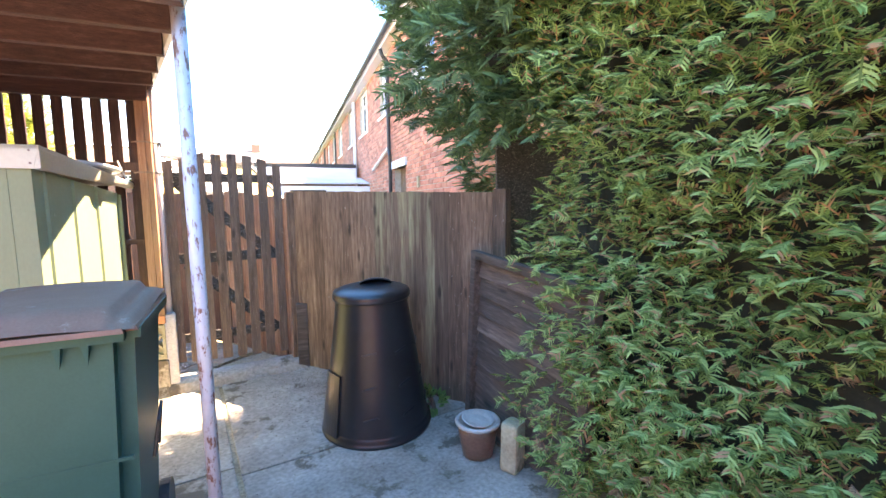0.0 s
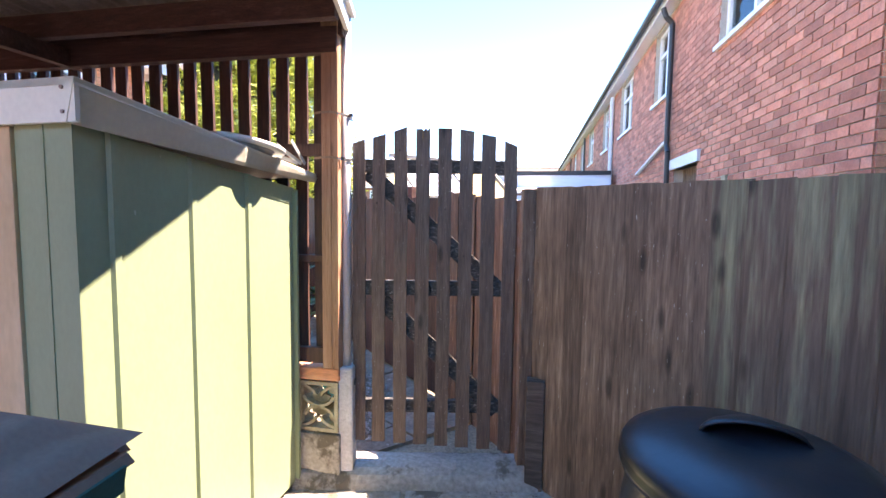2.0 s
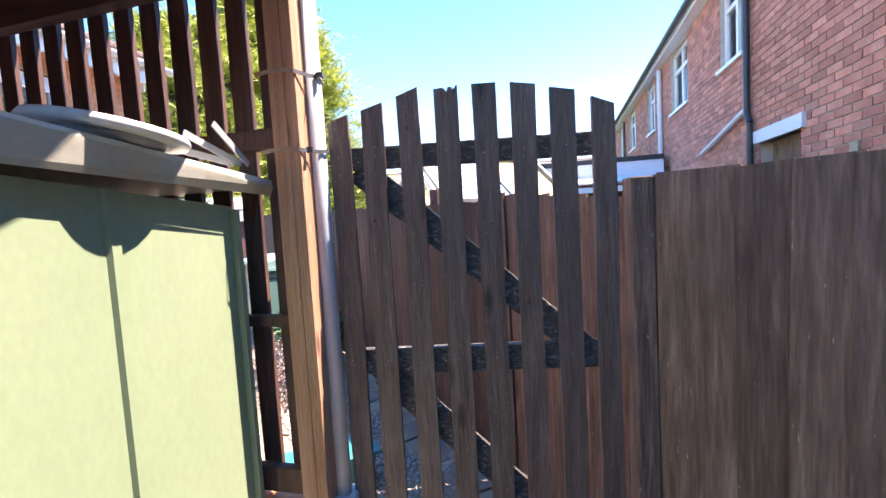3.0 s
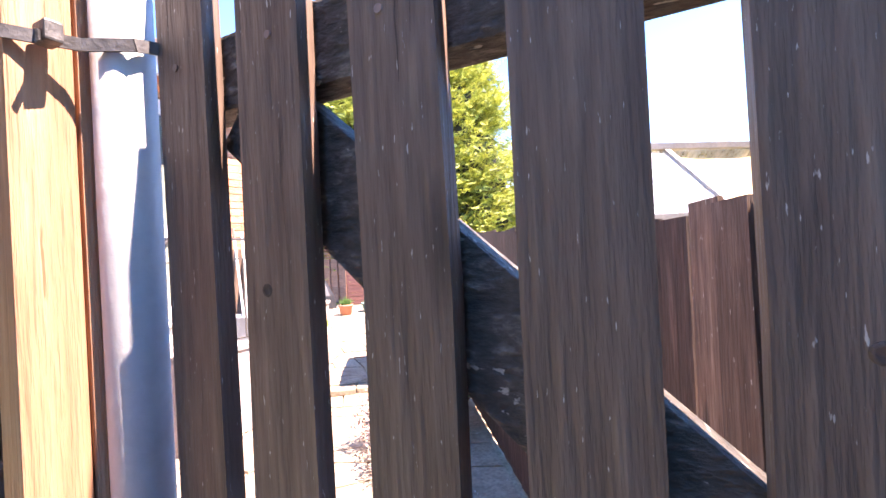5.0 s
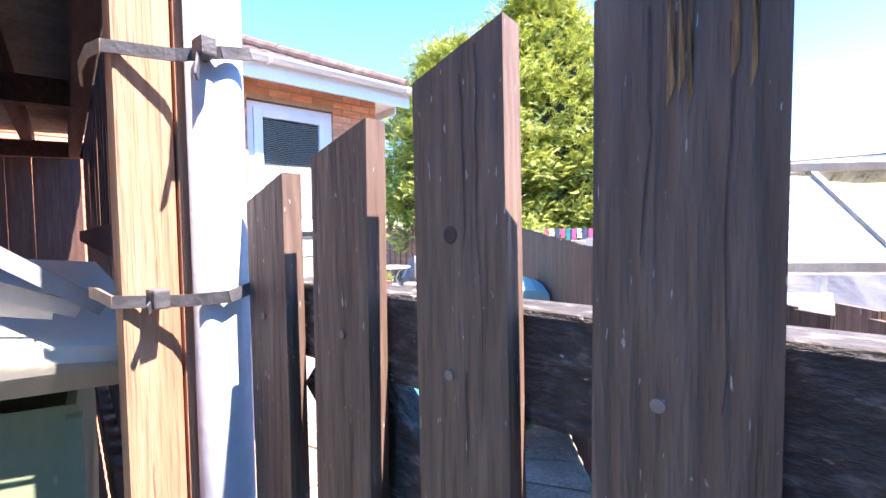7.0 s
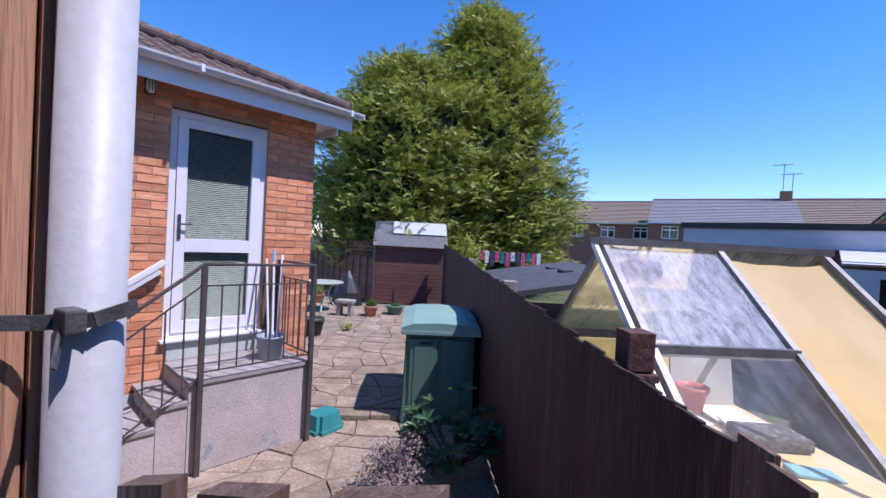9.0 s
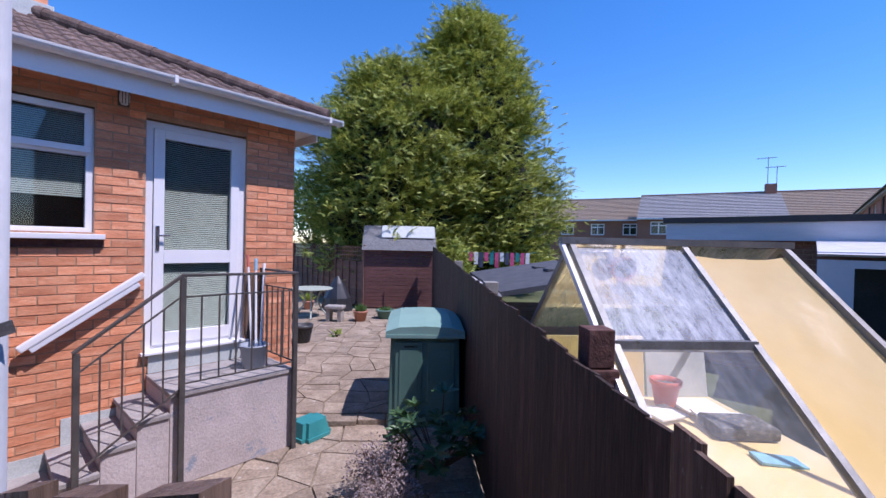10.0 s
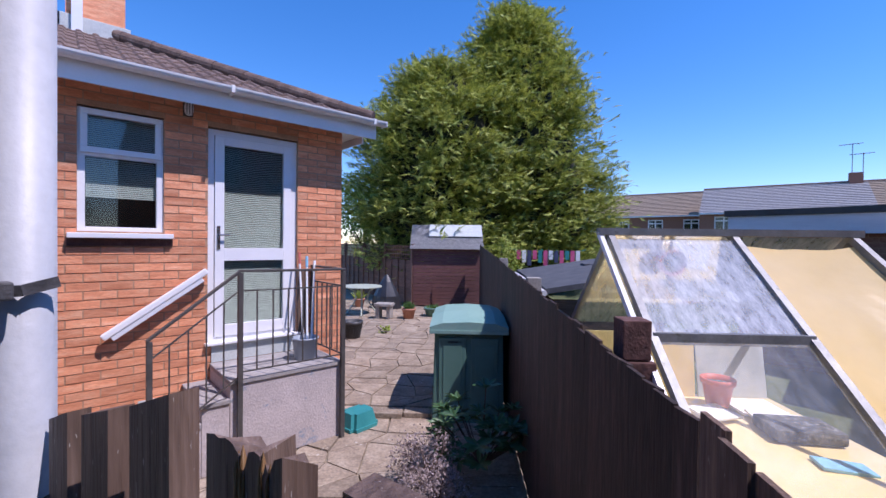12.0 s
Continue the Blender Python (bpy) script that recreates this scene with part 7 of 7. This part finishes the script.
v, f = [(0, -0.02, 0), (0, 0.02, 0), (0.3, 0.13, 0.04), (0.3, 0, 0.0), (0.3, -0.13, 0.04), (0.7, 0.14, 0.03), (0.7, 0, -0.015), (0.7, -0.14, 0.03), (1, 0, -0.06)], [(0, 3, 2, 1), (0, 4, 3), (3, 6, 5, 2), (4, 7, 6, 3), (6, 8, 5), (7, 8, 6)]
scatter(v, f, turn_rows(np.array(P2), np.array(F2), np.array(U2), r_.uniform(0.10, 0.155, len(P2))), "leaves", RHODO_LEAF, rh, kind="stuff")

# gravel strip at the fence foot
n = 5000
at = np.stack([rs.uniform(-0.9, 0.35, n), rs.uniform(0.35, 2.2, n), np.full(n, 0.012)], 1)
ok = (at[:, 0] + 0.66 * at[:, 1] < 1.1) & (at[:, 0] + 0.66 * at[:, 1] > 0.35)
at = at[ok]
a = rs.uniform(0, 6.28, len(at))
octa = [(1, 0, 0), (-1, 0, 0), (0, 0.8, 0), (0, -0.8, 0), (0, 0, 0.6), (0, 0, -0.6)]
scatter(octa, [(0, 2, 4), (2, 1, 4), (1, 3, 4), (3, 0, 4), (2, 0, 5), (1, 2, 5), (3, 1, 5), (0, 3, 5)], turn_rows(at, np.stack([np.cos(a), np.sin(a), 0 * a], 1), np.tile([0.0, 0, 1], (len(a), 1)), rs.uniform(0.006, 0.015, len(a))), "gravel", GRAVEL, label="pale loose gravel along the fence foot", kind="stuff", category="gravel")

# ---- washing line, far terrace, aerials ----
wl = thing("washing_line", pose(-4.4, 12.9, 0, 0, 0, 33), "rotary washing line hung with bright clothes", "washing line")
part("pole", rod((0, 0, 0), (0, 0, 1.8), 0.02), CHROME, wl)
for k in range(4):
    part("arm", rod((0, 0, 1.5), (1.2 * math.cos(k * 1.57), 1.2 * math.sin(k * 1.57), 1.78), 0.01), TEAL, wl)
for k in range(12):
    x = -1.0 + 0.17 * k
    part("garment", box((x, -0.01, 1.45 - 0.1 * (k % 3)), (x + 0.13, 0.01, 1.74), bev=0.004), (WASH_PINK, WASH_WHITE, WASH_DARK, WASH_PINK, TEAL)[k % 5], wl)


def far_house(x0, x1, y, ze, zr_, roof_a, roof_b, label):
    t = thing("far_terrace", pose(x0, y, 0), label, "house", "far terrace")
    w = x1 - x0
    hs = []
    x = 1.2
    while x < w - 2:
        hs += [(x, 3.4, x + 1.5, 4.7)]
        x += 3.4
    bm = bmesh.new()
    xs = sorted({0, w, *[q for h in hs for q in (h[0], h[2])]})
    for a, b in zip(xs, xs[1:]):
        for z0, z1 in ((-2, 3.4), (3.4, 4.7), (4.7, ze)):
            if not any(h[0] < (a + b) / 2 < h[2] and z0 > 3.3 and z1 < 4.8 for h in hs):
                box((a, 0, z0), (b, 0.3, z1), bm)
    part("wall", bm, BRICK_FAR, t)
    for h in hs:
        window_unit(t, Matrix.Translation((h[0], 0.08, h[1])), 1.5, 1.3, "window", (0.75,), 0.9, sash=0.12, room=0.6)
    nt_ = 16
    for half, mt in ((0, roof_a), (1, roof_b)):
        bm = bmesh.new()
        xa, xb = half * w / 2, (half + 1) * w / 2
        for k in range(nt_):
            y0, y1 = -0.4 + 4.6 * k / nt_, -0.4 + 4.6 * (k + 1) / nt_
            z0, z1 = ze + (zr_ - ze) * k / nt_, ze + (zr_ - ze) * (k + 1) / nt_
            vs = [bm.verts.new(p) for p in ((xa, y0, z0 + 0.07), (xb, y0, z0 + 0.07), (xb, y1, z1), (xa, y1, z1), (xa, y0, z0 - 0.02), (xb, y0, z0 - 0.02))]
            bm.faces.new(vs[:4])
            bm.faces.new((vs[4], vs[5], vs[1], vs[0]))
        part("roof_slope", bm, mt, t)["kind"] = "stuff"
    part("ridge", rod((0, 4.2, zr_), (w, 4.2, zr_), 0.13, seg=10), TILE, t)
    part("gutter", box((0, -0.52, ze - 0.12), (w, -0.40, ze)), UPVC, t)
    c = part("chimney", box((w * 0.45, 3.9, zr_ - 0.3), (w * 0.45 + 0.9, 4.5, zr_ + 0.8)), BRICK_FAR, t)
    for dx, hh in ((0.2, 2.6), (0.9, 1.7)):
        b = rod((w * 0.45 + dx, 4.2, zr_ + 0.3), (w * 0.45 + dx, 4.2, zr_ + 0.8 + hh), 0.035, seg=6)
        rod((w * 0.45 + dx - 0.9, 4.2, zr_ + 0.7 + hh), (w * 0.45 + dx + 0.7, 4.2, zr_ + 0.75 + hh), 0.03, b, seg=6)
        for k in range(5):
            rod((w * 0.45 + dx - 0.8 + 0.3 * k, 3.9, zr_ + 0.72 + hh), (w * 0.45 + dx - 0.8 + 0.3 * k, 4.5, zr_ + 0.72 + hh), 0.018, b, seg=5)
        part("aerial", b, GREY_PLASTIC, t)
    part("downpipe", box((w * 0.62, -0.1, -2), (w * 0.62 + 0.12, -0.02, ze)), BLACK_PVC, t)


far_house(-30.0, -3.0, 51.0, 5.1, 7.9, TILE_GREY, TILE_TAN, "far brown brick terrace with a part grey, part tan roof")
far_house(-3.2, 21.0, 47.0, 5.0, 7.7, TILE_GREY, TILE_TAN, "far brown brick terrace with a grey and tan pantiled roof")
bm = bmesh.new()
box((-22, 22, 0), (-15, 22.3, 1.6), bm)
solid("far_garden_wall", bm, STONE_GREY, "pale low wall beyond the far fence", "wall", "structure")
